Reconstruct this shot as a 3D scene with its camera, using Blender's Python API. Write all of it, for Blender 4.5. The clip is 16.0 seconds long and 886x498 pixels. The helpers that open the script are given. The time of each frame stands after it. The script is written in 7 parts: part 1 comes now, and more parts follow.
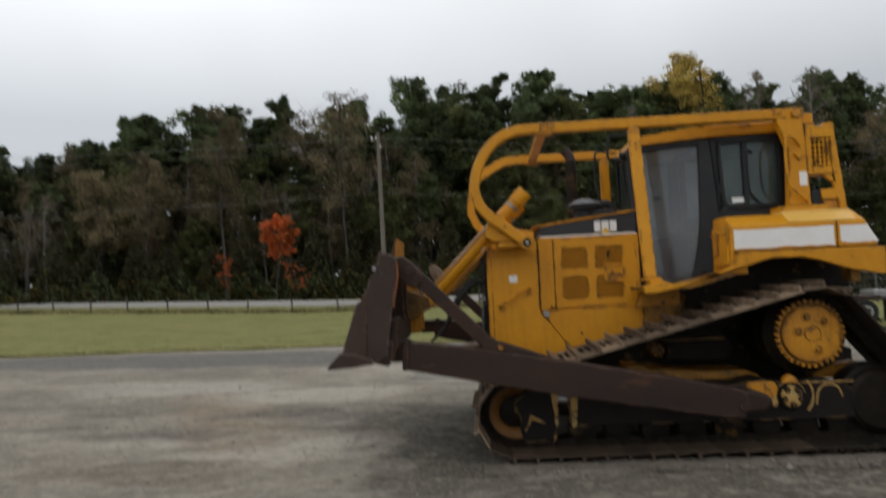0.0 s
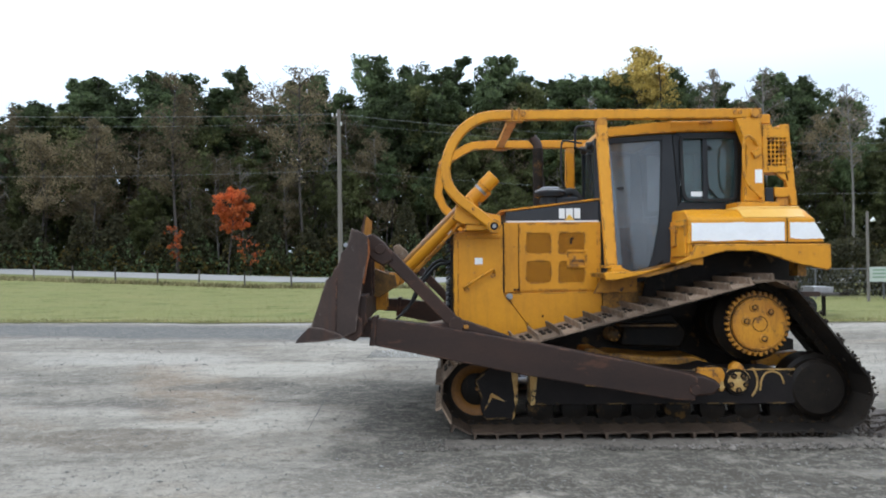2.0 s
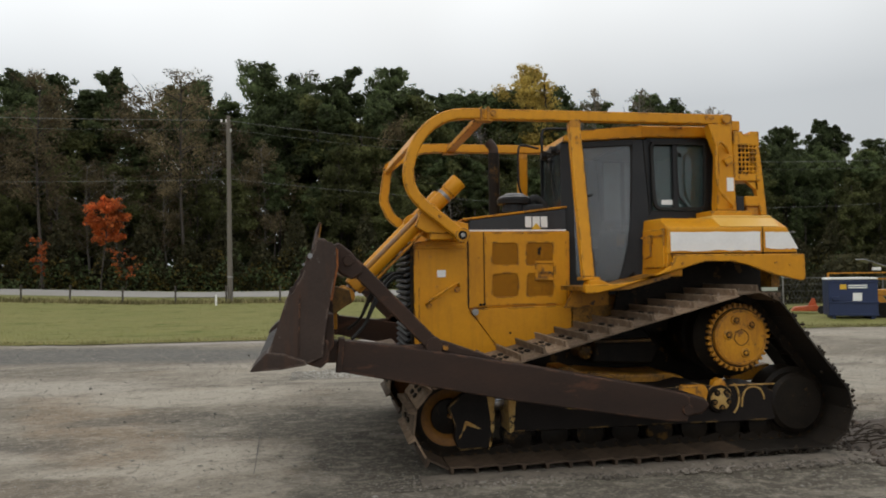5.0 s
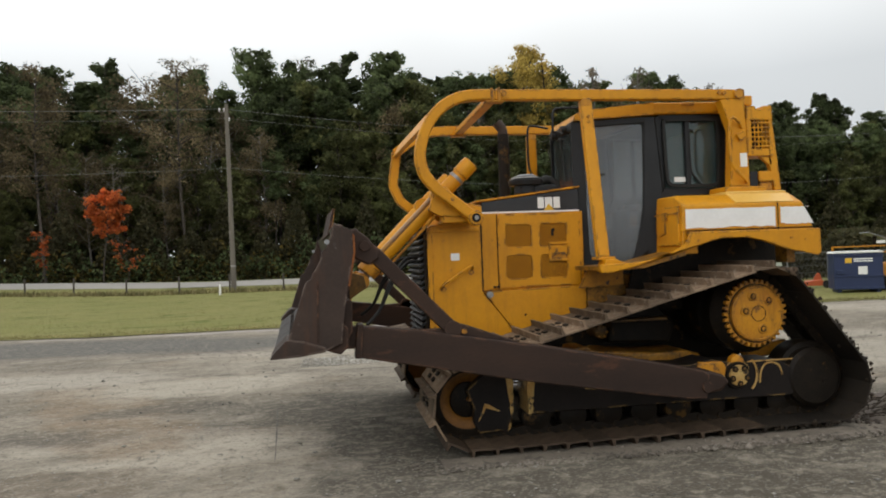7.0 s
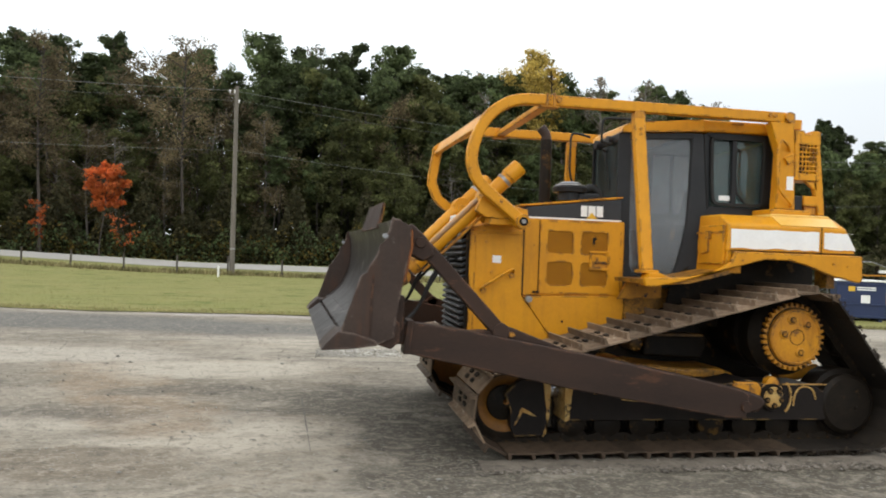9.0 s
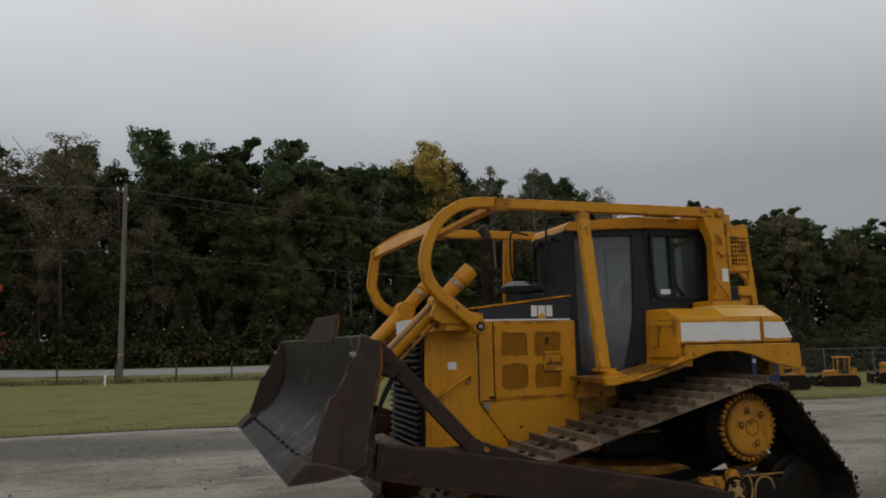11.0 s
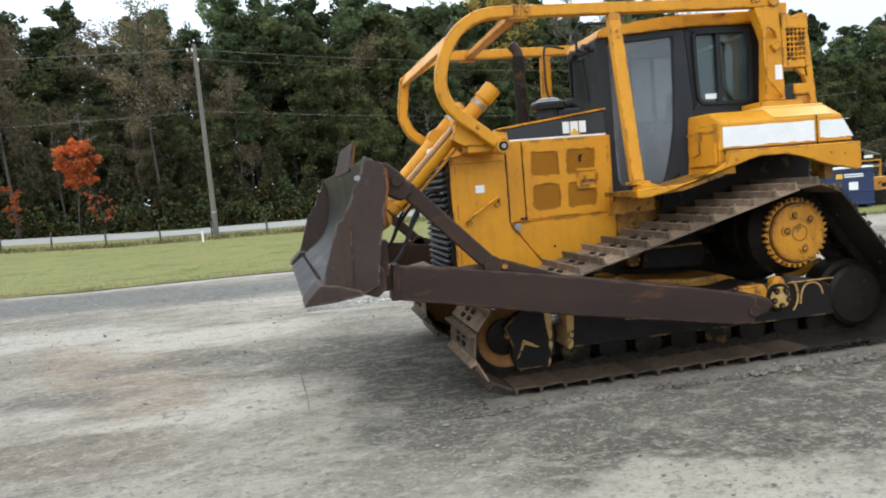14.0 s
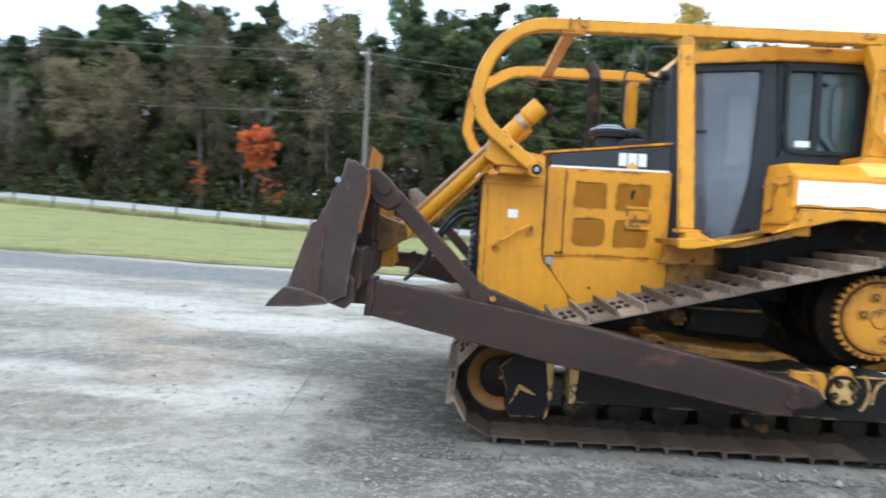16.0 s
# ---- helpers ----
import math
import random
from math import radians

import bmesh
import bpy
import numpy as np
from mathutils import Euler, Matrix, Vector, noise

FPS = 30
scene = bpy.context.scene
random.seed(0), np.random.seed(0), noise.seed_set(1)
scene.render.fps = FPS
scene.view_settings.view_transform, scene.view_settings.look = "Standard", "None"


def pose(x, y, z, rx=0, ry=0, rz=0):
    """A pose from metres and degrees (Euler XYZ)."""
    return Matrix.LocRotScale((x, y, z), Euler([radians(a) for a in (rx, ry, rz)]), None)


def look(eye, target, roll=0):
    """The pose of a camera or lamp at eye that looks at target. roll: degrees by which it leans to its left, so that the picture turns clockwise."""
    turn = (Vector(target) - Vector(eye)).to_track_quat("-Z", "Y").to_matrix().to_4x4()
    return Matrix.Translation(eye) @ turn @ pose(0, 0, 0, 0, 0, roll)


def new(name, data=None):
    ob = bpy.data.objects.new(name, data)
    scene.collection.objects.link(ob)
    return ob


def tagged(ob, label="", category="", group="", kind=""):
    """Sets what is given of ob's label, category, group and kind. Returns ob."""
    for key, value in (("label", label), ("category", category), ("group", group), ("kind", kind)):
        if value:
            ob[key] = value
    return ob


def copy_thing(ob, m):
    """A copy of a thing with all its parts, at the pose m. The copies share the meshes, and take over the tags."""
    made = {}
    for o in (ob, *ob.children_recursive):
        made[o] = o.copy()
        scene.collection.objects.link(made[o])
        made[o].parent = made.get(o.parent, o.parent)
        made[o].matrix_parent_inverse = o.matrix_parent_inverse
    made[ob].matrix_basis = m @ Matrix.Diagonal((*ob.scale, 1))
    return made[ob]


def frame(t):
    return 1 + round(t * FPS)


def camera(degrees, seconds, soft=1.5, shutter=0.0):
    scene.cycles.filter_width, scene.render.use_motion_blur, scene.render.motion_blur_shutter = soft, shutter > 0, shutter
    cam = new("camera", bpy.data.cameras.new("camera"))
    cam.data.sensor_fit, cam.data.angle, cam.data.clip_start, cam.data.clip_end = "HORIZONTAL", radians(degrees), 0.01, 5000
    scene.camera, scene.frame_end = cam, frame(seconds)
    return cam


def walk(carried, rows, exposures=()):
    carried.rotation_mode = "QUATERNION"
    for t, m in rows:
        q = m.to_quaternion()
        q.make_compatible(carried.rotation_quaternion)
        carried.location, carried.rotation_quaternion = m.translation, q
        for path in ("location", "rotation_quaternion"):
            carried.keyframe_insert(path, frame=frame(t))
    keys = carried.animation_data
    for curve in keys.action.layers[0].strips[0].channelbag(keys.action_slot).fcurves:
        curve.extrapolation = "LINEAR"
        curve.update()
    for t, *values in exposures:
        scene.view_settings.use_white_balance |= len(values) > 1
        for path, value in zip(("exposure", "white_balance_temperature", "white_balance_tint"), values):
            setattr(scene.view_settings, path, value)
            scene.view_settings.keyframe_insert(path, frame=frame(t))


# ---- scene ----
cam = camera(64.0, 16.0, 1.85, 0.75)
PATH = [
    (0, (-1.808, -8.014, 1.658), (-1.938, -6.02, 1.751), -2.7),
    (0.5, (-1.808, -8.048, 1.615), (-1.89, -6.05, 1.575), -1.5),
    (1, (-1.791, -8.175, 1.675), (-1.846, -6.175, 1.655), -0.9),
    (1.5, (-1.783, -8.175, 1.679), (-1.803, -6.175, 1.667), -1.4),
    (2, (-1.944, -8.158, 1.639), (-1.947, -6.159, 1.678), -0.4),
    (2.5, (-2.098, -8.124, 1.651), (-2.043, -6.126, 1.702), -0.9),
    (3, (-2.165, -8.079, 1.702), (-2.052, -6.084, 1.764), -1.0),
    (3.5, (-2.262, -7.822, 1.612), (-1.997, -5.841, 1.689), -1.3),
    (6, (-2.786, -7.35, 1.67), (-2.45, -5.379, 1.724), -1.1),
    (6.5, (-2.764, -7.349, 1.668), (-2.424, -5.378, 1.708), -1.8),
    (7, (-2.777, -7.326, 1.648), (-2.461, -5.351, 1.674), -2.2),
    (7.5, (-2.785, -7.284, 1.658), (-2.482, -5.308, 1.667), -2.9),
    (8, (-2.866, -7.311, 1.627), (-2.609, -5.328, 1.639), -1.6),
    (8.2, (-2.899, -7.307, 1.637), (-2.638, -5.324, 1.646), 0.3),
    (10.3, (-3.783, -6.945, 1.792), (-3.248, -5.02, 1.9), -0.2),
    (10.5, (-3.742, -6.898, 1.834), (-3.134, -5.001, 2.02), -0.6),
    (11, (-3.724, -6.925, 1.855), (-3.11, -5.041, 2.122), -1.2),
    (11.5, (-3.698, -6.927, 1.842), (-3.085, -5.042, 2.111), -0.7),
    (12, (-3.71, -6.95, 1.848), (-3.089, -5.067, 2.108), -0.3),
    (12.5, (-3.69, -6.939, 1.815), (-3.076, -5.049, 2.042), 0.1),
    (13, (-3.625, -6.923, 1.725), (-3.16, -4.978, 1.764), -1.6),
    (13.5, (-3.324, -6.867, 1.68), (-2.984, -4.896, 1.659), -3.4),
    (14, (-3.151, -6.908, 1.652), (-2.787, -4.948, 1.494), -4.9),
    (14.5, (-2.868, -6.715, 1.687), (-2.421, -4.766, 1.663), -0.3),
    (15, (-2.55, -6.721, 1.646), (-2.258, -4.743, 1.595), 2.3),
    (15.5, (-2.246, -6.684, 1.634), (-2.095, -4.692, 1.543), 2.7),
    (16, (-1.942, -6.577, 1.616), (-2.01, -4.581, 1.518), 3.2),
]
EXPOSURE = [(0.0, -0.88, 6600, 10), (0.5, 0.27, 6250, 9), (1.0, 0.28, 5750, 9), (1.5, 0.04, 5600, 8), (2.0, 0.04, 5650, 8), (2.5, -0.33, 6100, 8), (3.0, -0.75, 6500, 9), (3.5, -0.79, 6600, 10), (6.0, -0.63, 6850, 9), (7.0, -0.44, 6850, 9), (7.5, -0.16, 6850, 9), (8.0, 0.07, 6800, 7),
            (10.3, -0.68, 6600, 10), (10.5, -1.03, 6600, 10), (11.0, -1.52, 6600, 10), (12.0, -1.72, 6600, 10), (12.5, -1.73, 6700, 10), (13.0, -1.31, 6900, 12), (13.5, -0.28, 6700, 11), (14.0, 0.24, 6000, 7), (14.5, 0.17, 5550, 5), (15.0, 0.02, 5700, 6), (15.5, 0.55, 5450, 6), (16.0, 0.67, 5350, 6)]
walk(cam, [(t, look(eye, target, roll)) for t, eye, target, roll in PATH], EXPOSURE)

# ---- world and light: an overcast autumn day ----
SUN_EL, SUN_AZ = 48.0, 205.0
world = bpy.data.worlds.new("overcast_sky")
scene.world = world
world.use_nodes = True
wn, wl = world.node_tree.nodes, world.node_tree.links
wn.clear()
w_out, w_bg = wn.new("ShaderNodeOutputWorld"), wn.new("ShaderNodeBackground")
w_sky, w_mix, w_ramp = wn.new("ShaderNodeTexSky"), wn.new("ShaderNodeMix"), wn.new("ShaderNodeValToRGB")
w_geo, w_sep = wn.new("ShaderNodeTexCoord"), wn.new("ShaderNodeSeparateXYZ")
w_noise, w_mul = wn.new("ShaderNodeTexNoise"), wn.new("ShaderNodeMix")
w_sky.sky_type, w_sky.sun_disc = "NISHITA", False
w_sky.sun_elevation, w_sky.sun_rotation = radians(SUN_EL), radians(SUN_AZ)
w_mix.data_type = w_mul.data_type = "RGBA"
w_mix.inputs["Factor"].default_value = 0.94
w_ramp.color_ramp.elements[0].position, w_ramp.color_ramp.elements[0].color = 0.0, (7.4, 7.8, 8.3, 1)
w_ramp.color_ramp.elements[1].position, w_ramp.color_ramp.elements[1].color = 1.0, (10.6, 10.9, 11.3, 1)
for place, tone in ((0.22, (9.0, 9.6, 10.3, 1)), (0.34, (14.4, 15.1, 15.9, 1)), (0.46, (19.8, 20.4, 21.1, 1)), (0.75, (15.0, 15.4, 15.9, 1))):
    w_ramp.color_ramp.elements.new(place).color = tone
w_noise.inputs["Scale"].default_value, w_noise.inputs["Detail"].default_value = 1.6, 3.0
w_mul.blend_type, w_mul.inputs["Factor"].default_value = "SOFT_LIGHT", 0.02
wl.new(w_geo.outputs["Generated"], w_sep.inputs[0])
wl.new(w_sep.outputs["Z"], w_ramp.inputs[0])
wl.new(w_sky.outputs[0], w_mix.inputs[6])
wl.new(w_ramp.outputs[0], w_mix.inputs[7])
wl.new(w_geo.outputs["Generated"], w_noise.inputs["Vector"])
wl.new(w_mix.outputs[2], w_mul.inputs[6])
wl.new(w_noise.outputs["Fac"], w_mul.inputs[7])
wl.new(w_mul.outputs[2], w_bg.inputs["Color"])
w_side = wn.new("ShaderNodeMapRange")  # the cloud cover thins evenly from one side of the sky to the other
w_side.inputs[1].default_value, w_side.inputs[2].default_value, w_side.inputs[3].default_value, w_side.inputs[4].default_value = -1.0, 1.0, 0.136, 0.098
wl.new(w_sep.outputs["X"], w_side.inputs[0])
wl.new(w_side.outputs[0], w_bg.inputs["Strength"])
wl.new(w_bg.outputs[0], w_out.inputs[0])
sun_data = bpy.data.lights.new("sun", "SUN")
sun_data.energy, sun_data.angle, sun_data.color = 0.35, radians(30), (1.0, 0.96, 0.9)
sun = new("sun", sun_data)
sun.rotation_euler = (radians(90 - SUN_EL), 0, radians(180 - SUN_AZ))


# ---- materials ----
def material(name, base, other=None, rough=0.6, metal=0.0, scale=6.0, amount=0.5, fine=60.0, bump=0.15, stain=None, stain_at=0.62,
             stain_scale=3.0, rough_var=0.15, stretch=None, spec=0.5, streak=None, streak_amount=0.5, vary=0.0, edge=None, edge_amount=0.85):
    """Two colours mixed by coarse and fine noise, with stains or worn patches, varied gloss and fine relief."""
    m = bpy.data.materials.new(name)
    m.use_nodes = True
    nodes, links = m.node_tree.nodes, m.node_tree.links
    b = nodes["Principled BSDF"]
    tc = nodes.new("ShaderNodeTexCoord")
    src = tc.outputs["Object"]
    if stretch:
        mp = nodes.new("ShaderNodeMapping")
        mp.inputs["Scale"].default_value = stretch
        links.new(src, mp.inputs[0])
        src = mp.outputs[0]
    n1, n2 = nodes.new("ShaderNodeTexNoise"), nodes.new("ShaderNodeTexNoise")
    for n, s, d in ((n1, scale, 6.0), (n2, fine, 4.0)):
        n.inputs["Scale"].default_value, n.inputs["Detail"].default_value, n.inputs["Roughness"].default_value = s, d, 0.62
        links.new(src, n.inputs["Vector"])
    add = nodes.new("ShaderNodeMath")
    add.operation = "MULTIPLY_ADD"
    links.new(n2.outputs["Fac"], add.inputs[0])
    add.inputs[1].default_value = 0.45
    links.new(n1.outputs["Fac"], add.inputs[2])
    ramp = nodes.new("ShaderNodeMapRange")
    ramp.inputs[1].default_value, ramp.inputs[2].default_value = 0.72 - 0.28, 0.72 + 0.28
    ramp.inputs[4].default_value = 2 * amount
    links.new(add.outputs[0], ramp.inputs[0])
    mix = nodes.new("ShaderNodeMix")
    mix.data_type, mix.clamp_factor = "RGBA", True
    other = other or tuple(c * 0.6 for c in base)
    mix.inputs[6].default_value, mix.inputs[7].default_value = (*base, 1), (*other, 1)
    links.new(ramp.outputs[0], mix.inputs[0])
    colour = mix.outputs[2]
    if stain:
        n3 = nodes.new("ShaderNodeTexNoise")
        n3.inputs["Scale"].default_value, n3.inputs["Detail"].default_value, n3.inputs["Roughness"].default_value = stain_scale, 9.0, 0.7
        links.new(src, n3.inputs["Vector"])
        r3 = nodes.new("ShaderNodeMapRange")
        r3.inputs[1].default_value, r3.inputs[2].default_value = stain_at, stain_at + 0.06
        links.new(n3.outputs["Fac"], r3.inputs[0])
        m3 = nodes.new("ShaderNodeMix")
        m3.data_type = "RGBA"
        m3.inputs[7].default_value = (*stain, 1)
        links.new(r3.outputs[0], m3.inputs[0])
        links.new(colour, m3.inputs[6])
        colour = m3.outputs[2]
    if streak:
        mp2, n4, r4, m4 = (nodes.new("ShaderNode" + k) for k in ("Mapping", "TexNoise", "MapRange", "Mix"))
        mp2.inputs["Scale"].default_value, mp2.inputs["Location"].default_value = (9.0, 9.0, 1.3), (3.7, 1.1, 0.4)
        n4.inputs["Scale"].default_value, n4.inputs["Detail"].default_value, n4.inputs["Roughness"].default_value = 1.6, 7.0, 0.68
        r4.inputs[1].default_value, r4.inputs[2].default_value, r4.inputs[4].default_value = 0.50, 0.72, streak_amount
        m4.data_type = "RGBA"
        m4.inputs[7].default_value = (*streak, 1)
        links.new(tc.outputs["Object"], mp2.inputs[0])
        links.new(mp2.outputs[0], n4.inputs["Vector"])
        links.new(n4.outputs["Fac"], r4.inputs[0])
        links.new(r4.outputs[0], m4.inputs[0])
        links.new(colour, m4.inputs[6])
        colour = m4.outputs[2]
    if edge:  # paint knocked off here and there along edges; inner corners take painted shade too
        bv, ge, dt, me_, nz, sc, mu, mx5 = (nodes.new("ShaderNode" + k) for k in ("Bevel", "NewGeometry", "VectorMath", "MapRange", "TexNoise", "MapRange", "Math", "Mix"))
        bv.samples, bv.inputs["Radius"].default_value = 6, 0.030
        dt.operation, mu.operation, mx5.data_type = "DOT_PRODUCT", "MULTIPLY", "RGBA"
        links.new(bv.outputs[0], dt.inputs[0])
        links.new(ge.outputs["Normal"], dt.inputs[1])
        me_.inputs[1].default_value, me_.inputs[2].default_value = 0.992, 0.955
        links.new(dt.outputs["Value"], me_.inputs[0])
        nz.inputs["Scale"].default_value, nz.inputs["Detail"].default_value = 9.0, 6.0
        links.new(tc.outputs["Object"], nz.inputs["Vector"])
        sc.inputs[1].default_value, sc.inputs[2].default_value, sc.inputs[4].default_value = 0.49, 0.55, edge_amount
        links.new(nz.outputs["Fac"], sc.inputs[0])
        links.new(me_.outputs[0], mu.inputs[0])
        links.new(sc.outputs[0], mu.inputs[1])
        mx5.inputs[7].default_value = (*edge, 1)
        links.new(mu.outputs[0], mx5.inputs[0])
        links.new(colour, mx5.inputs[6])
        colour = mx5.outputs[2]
    if vary:
        oi, mv, hv = (nodes.new("ShaderNode" + k) for k in ("ObjectInfo", "MapRange", "HueSaturation"))
        mv.inputs[3].default_value, mv.inputs[4].default_value = 1 - vary, 1 + vary
        links.new(oi.outputs["Random"], mv.inputs[0])
        links.new(mv.outputs[0], hv.inputs["Value"])
        links.new(colour, hv.inputs["Color"])
        colour = hv.outputs[0]
    links.new(colour, b.inputs["Base Color"])
    rr = nodes.new("ShaderNodeMapRange")
    rr.inputs[3].default_value, rr.inputs[4].default_value = max(0.03, rough - rough_var), min(1.0, rough + rough_var)
    links.new(n1.outputs["Fac"], rr.inputs[0])
    links.new(rr.outputs[0], b.inputs["Roughness"])
    b.inputs["Metallic"].default_value = metal
    b.inputs["Specular IOR Level"].default_value = spec
    if bump:
        bp = nodes.new("ShaderNodeBump")
        bp.inputs["Strength"].default_value, bp.inputs["Distance"].default_value = bump, 0.01
        links.new(add.outputs[0], bp.inputs["Height"])
        links.new(bp.outputs[0], b.inputs["Normal"])
    return m


def glass(name, tint, film_amount, haze=(0.40, 0.42, 0.43)):
    """A thin pane: clear with a gloss that grows at grazing angles, under a dusty film that on the side panes stands in
    for reflections.
    """
    m = bpy.data.materials.new(name)
    m.use_nodes = True
    nodes, links = m.node_tree.nodes, m.node_tree.links
    nodes.clear()
    out, tr, gl, df = (nodes.new("ShaderNode" + k) for k in ("OutputMaterial", "BsdfTransparent", "BsdfGlossy", "BsdfDiffuse"))
    m1, m2, fr = nodes.new("ShaderNodeMixShader"), nodes.new("ShaderNodeMixShader"), nodes.new("ShaderNodeFresnel")
    nz, mr, tc = nodes.new("ShaderNodeTexNoise"), nodes.new("ShaderNodeMapRange"), nodes.new("ShaderNodeTexCoord")
    tr.inputs[0].default_value, gl.inputs[0].default_value = (*tint, 1), (0.9, 0.9, 0.9, 1)
    gl.inputs["Roughness"].default_value, fr.inputs[0].default_value = 0.05, 1.6
    df.inputs[0].default_value = (0.235, 0.245, 0.26, 1)
    nz.inputs["Scale"].default_value, nz.inputs["Detail"].default_value = 1.6, 6.0
    mr.inputs[1].default_value, mr.inputs[2].default_value = 0.3, 0.7
    mr.inputs[3].default_value, mr.inputs[4].default_value = film_amount * 0.45, film_amount * 1.5
    links.new(tc.outputs["Object"], nz.inputs["Vector"])
    links.new(nz.outputs["Fac"], mr.inputs[0])
    links.new(mr.outputs[0], m1.inputs[0])
    links.new(tr.outputs[0], m1.inputs[1])
    tl, md = nodes.new("ShaderNodeBsdfTranslucent"), nodes.new("ShaderNodeMixShader")
    tl.inputs[0].default_value, md.inputs[0].default_value = (*haze, 1), 0.5
    links.new(df.outputs[0], md.inputs[1])
    links.new(tl.outputs[0], md.inputs[2])
    links.new(md.outputs[0], m1.inputs[2])
    links.new(fr.outputs[0], m2.inputs[0])
    links.new(m1.outputs[0], m2.inputs[1])
    links.new(gl.outputs[0], m2.inputs[2])
    links.new(m2.outputs[0], out.inputs[0])
    return m


YEL, YEL2 = (0.66, 0.294, 0.008), (0.50, 0.205, 0.007)
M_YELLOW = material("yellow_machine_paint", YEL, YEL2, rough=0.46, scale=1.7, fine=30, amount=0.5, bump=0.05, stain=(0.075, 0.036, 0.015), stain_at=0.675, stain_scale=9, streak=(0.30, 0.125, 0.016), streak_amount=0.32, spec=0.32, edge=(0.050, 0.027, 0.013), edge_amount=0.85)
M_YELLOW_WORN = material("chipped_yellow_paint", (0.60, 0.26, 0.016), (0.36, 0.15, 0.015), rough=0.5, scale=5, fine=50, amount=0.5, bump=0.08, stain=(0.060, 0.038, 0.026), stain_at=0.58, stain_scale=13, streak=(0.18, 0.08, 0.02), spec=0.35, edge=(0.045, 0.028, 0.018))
M_YELLOW_GREASY = material("greasy_yellow_casting", (0.56, 0.25, 0.020), (0.075, 0.042, 0.015), rough=0.45, scale=5, fine=40, amount=0.6, bump=0.2, stain=(0.014, 0.012, 0.010), stain_at=0.585, stain_scale=6, spec=0.35)
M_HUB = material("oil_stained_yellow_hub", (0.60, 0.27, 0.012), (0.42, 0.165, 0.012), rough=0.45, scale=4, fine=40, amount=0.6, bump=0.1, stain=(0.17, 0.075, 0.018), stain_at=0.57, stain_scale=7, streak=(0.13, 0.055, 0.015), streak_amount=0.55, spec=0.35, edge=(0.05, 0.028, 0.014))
M_GRIME = material("yellow_casting_under_grime", (0.21, 0.105, 0.018), (0.036, 0.021, 0.010), rough=0.5, scale=4, fine=40, amount=0.7, bump=0.2, stain=(0.010, 0.008, 0.007), stain_at=0.53, stain_scale=5, spec=0.3)
# grease-black steel; its base also holds the shade between the tracks
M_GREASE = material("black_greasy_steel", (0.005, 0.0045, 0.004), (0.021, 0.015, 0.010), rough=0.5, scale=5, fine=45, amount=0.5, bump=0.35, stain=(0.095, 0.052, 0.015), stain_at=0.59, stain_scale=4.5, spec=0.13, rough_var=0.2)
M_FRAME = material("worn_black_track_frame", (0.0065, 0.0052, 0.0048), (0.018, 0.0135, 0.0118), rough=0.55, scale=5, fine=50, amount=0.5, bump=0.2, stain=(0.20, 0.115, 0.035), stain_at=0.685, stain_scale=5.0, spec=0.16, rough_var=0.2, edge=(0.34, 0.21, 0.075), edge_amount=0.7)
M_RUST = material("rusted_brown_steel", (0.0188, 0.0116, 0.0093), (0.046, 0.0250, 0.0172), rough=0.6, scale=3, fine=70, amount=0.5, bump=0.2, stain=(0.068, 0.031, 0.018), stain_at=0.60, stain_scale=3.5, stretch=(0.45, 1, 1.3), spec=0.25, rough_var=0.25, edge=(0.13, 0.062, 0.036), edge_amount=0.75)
M_EDGE = material("orange_rust", (0.26, 0.085, 0.022), (0.12, 0.045, 0.018), rough=0.7, scale=9, fine=60, amount=0.6, bump=0.2, spec=0.2)
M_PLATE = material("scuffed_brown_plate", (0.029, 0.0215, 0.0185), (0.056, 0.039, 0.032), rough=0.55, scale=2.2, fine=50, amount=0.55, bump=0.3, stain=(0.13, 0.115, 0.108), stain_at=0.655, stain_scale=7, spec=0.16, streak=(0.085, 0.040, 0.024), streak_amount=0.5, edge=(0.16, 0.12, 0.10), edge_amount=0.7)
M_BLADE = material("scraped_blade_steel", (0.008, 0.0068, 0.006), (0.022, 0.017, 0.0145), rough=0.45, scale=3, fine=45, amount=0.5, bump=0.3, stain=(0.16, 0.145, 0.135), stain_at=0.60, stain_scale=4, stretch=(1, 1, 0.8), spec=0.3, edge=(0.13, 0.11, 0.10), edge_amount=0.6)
M_CREAM = material("bare_cream_primer", (0.52, 0.38, 0.15), (0.34, 0.17, 0.035), rough=0.5, scale=11, fine=60, amount=0.6, bump=0.25, stain=(0.020, 0.015, 0.011), stain_at=0.54, stain_scale=13, spec=0.35)
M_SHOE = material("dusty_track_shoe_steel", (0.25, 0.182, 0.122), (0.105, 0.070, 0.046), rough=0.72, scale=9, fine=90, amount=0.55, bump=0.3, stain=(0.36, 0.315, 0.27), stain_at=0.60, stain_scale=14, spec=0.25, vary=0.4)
M_SHOE_LOW = material("darker_brown_track_shoe", (0.082, 0.055, 0.035), (0.038, 0.026, 0.018), rough=0.7, scale=9, fine=90, amount=0.55, bump=0.3, stain=(0.15, 0.118, 0.09), stain_at=0.64, stain_scale=14, spec=0.25, vary=0.35)
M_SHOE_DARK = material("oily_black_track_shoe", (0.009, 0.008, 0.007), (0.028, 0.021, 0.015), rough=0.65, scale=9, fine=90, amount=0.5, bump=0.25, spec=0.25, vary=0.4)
M_MUD_DARK = material("caked_dark_earth", (0.022, 0.017, 0.012), (0.050, 0.038, 0.028), rough=0.95, scale=14, fine=60, amount=0.5, bump=0.5, spec=0.1)
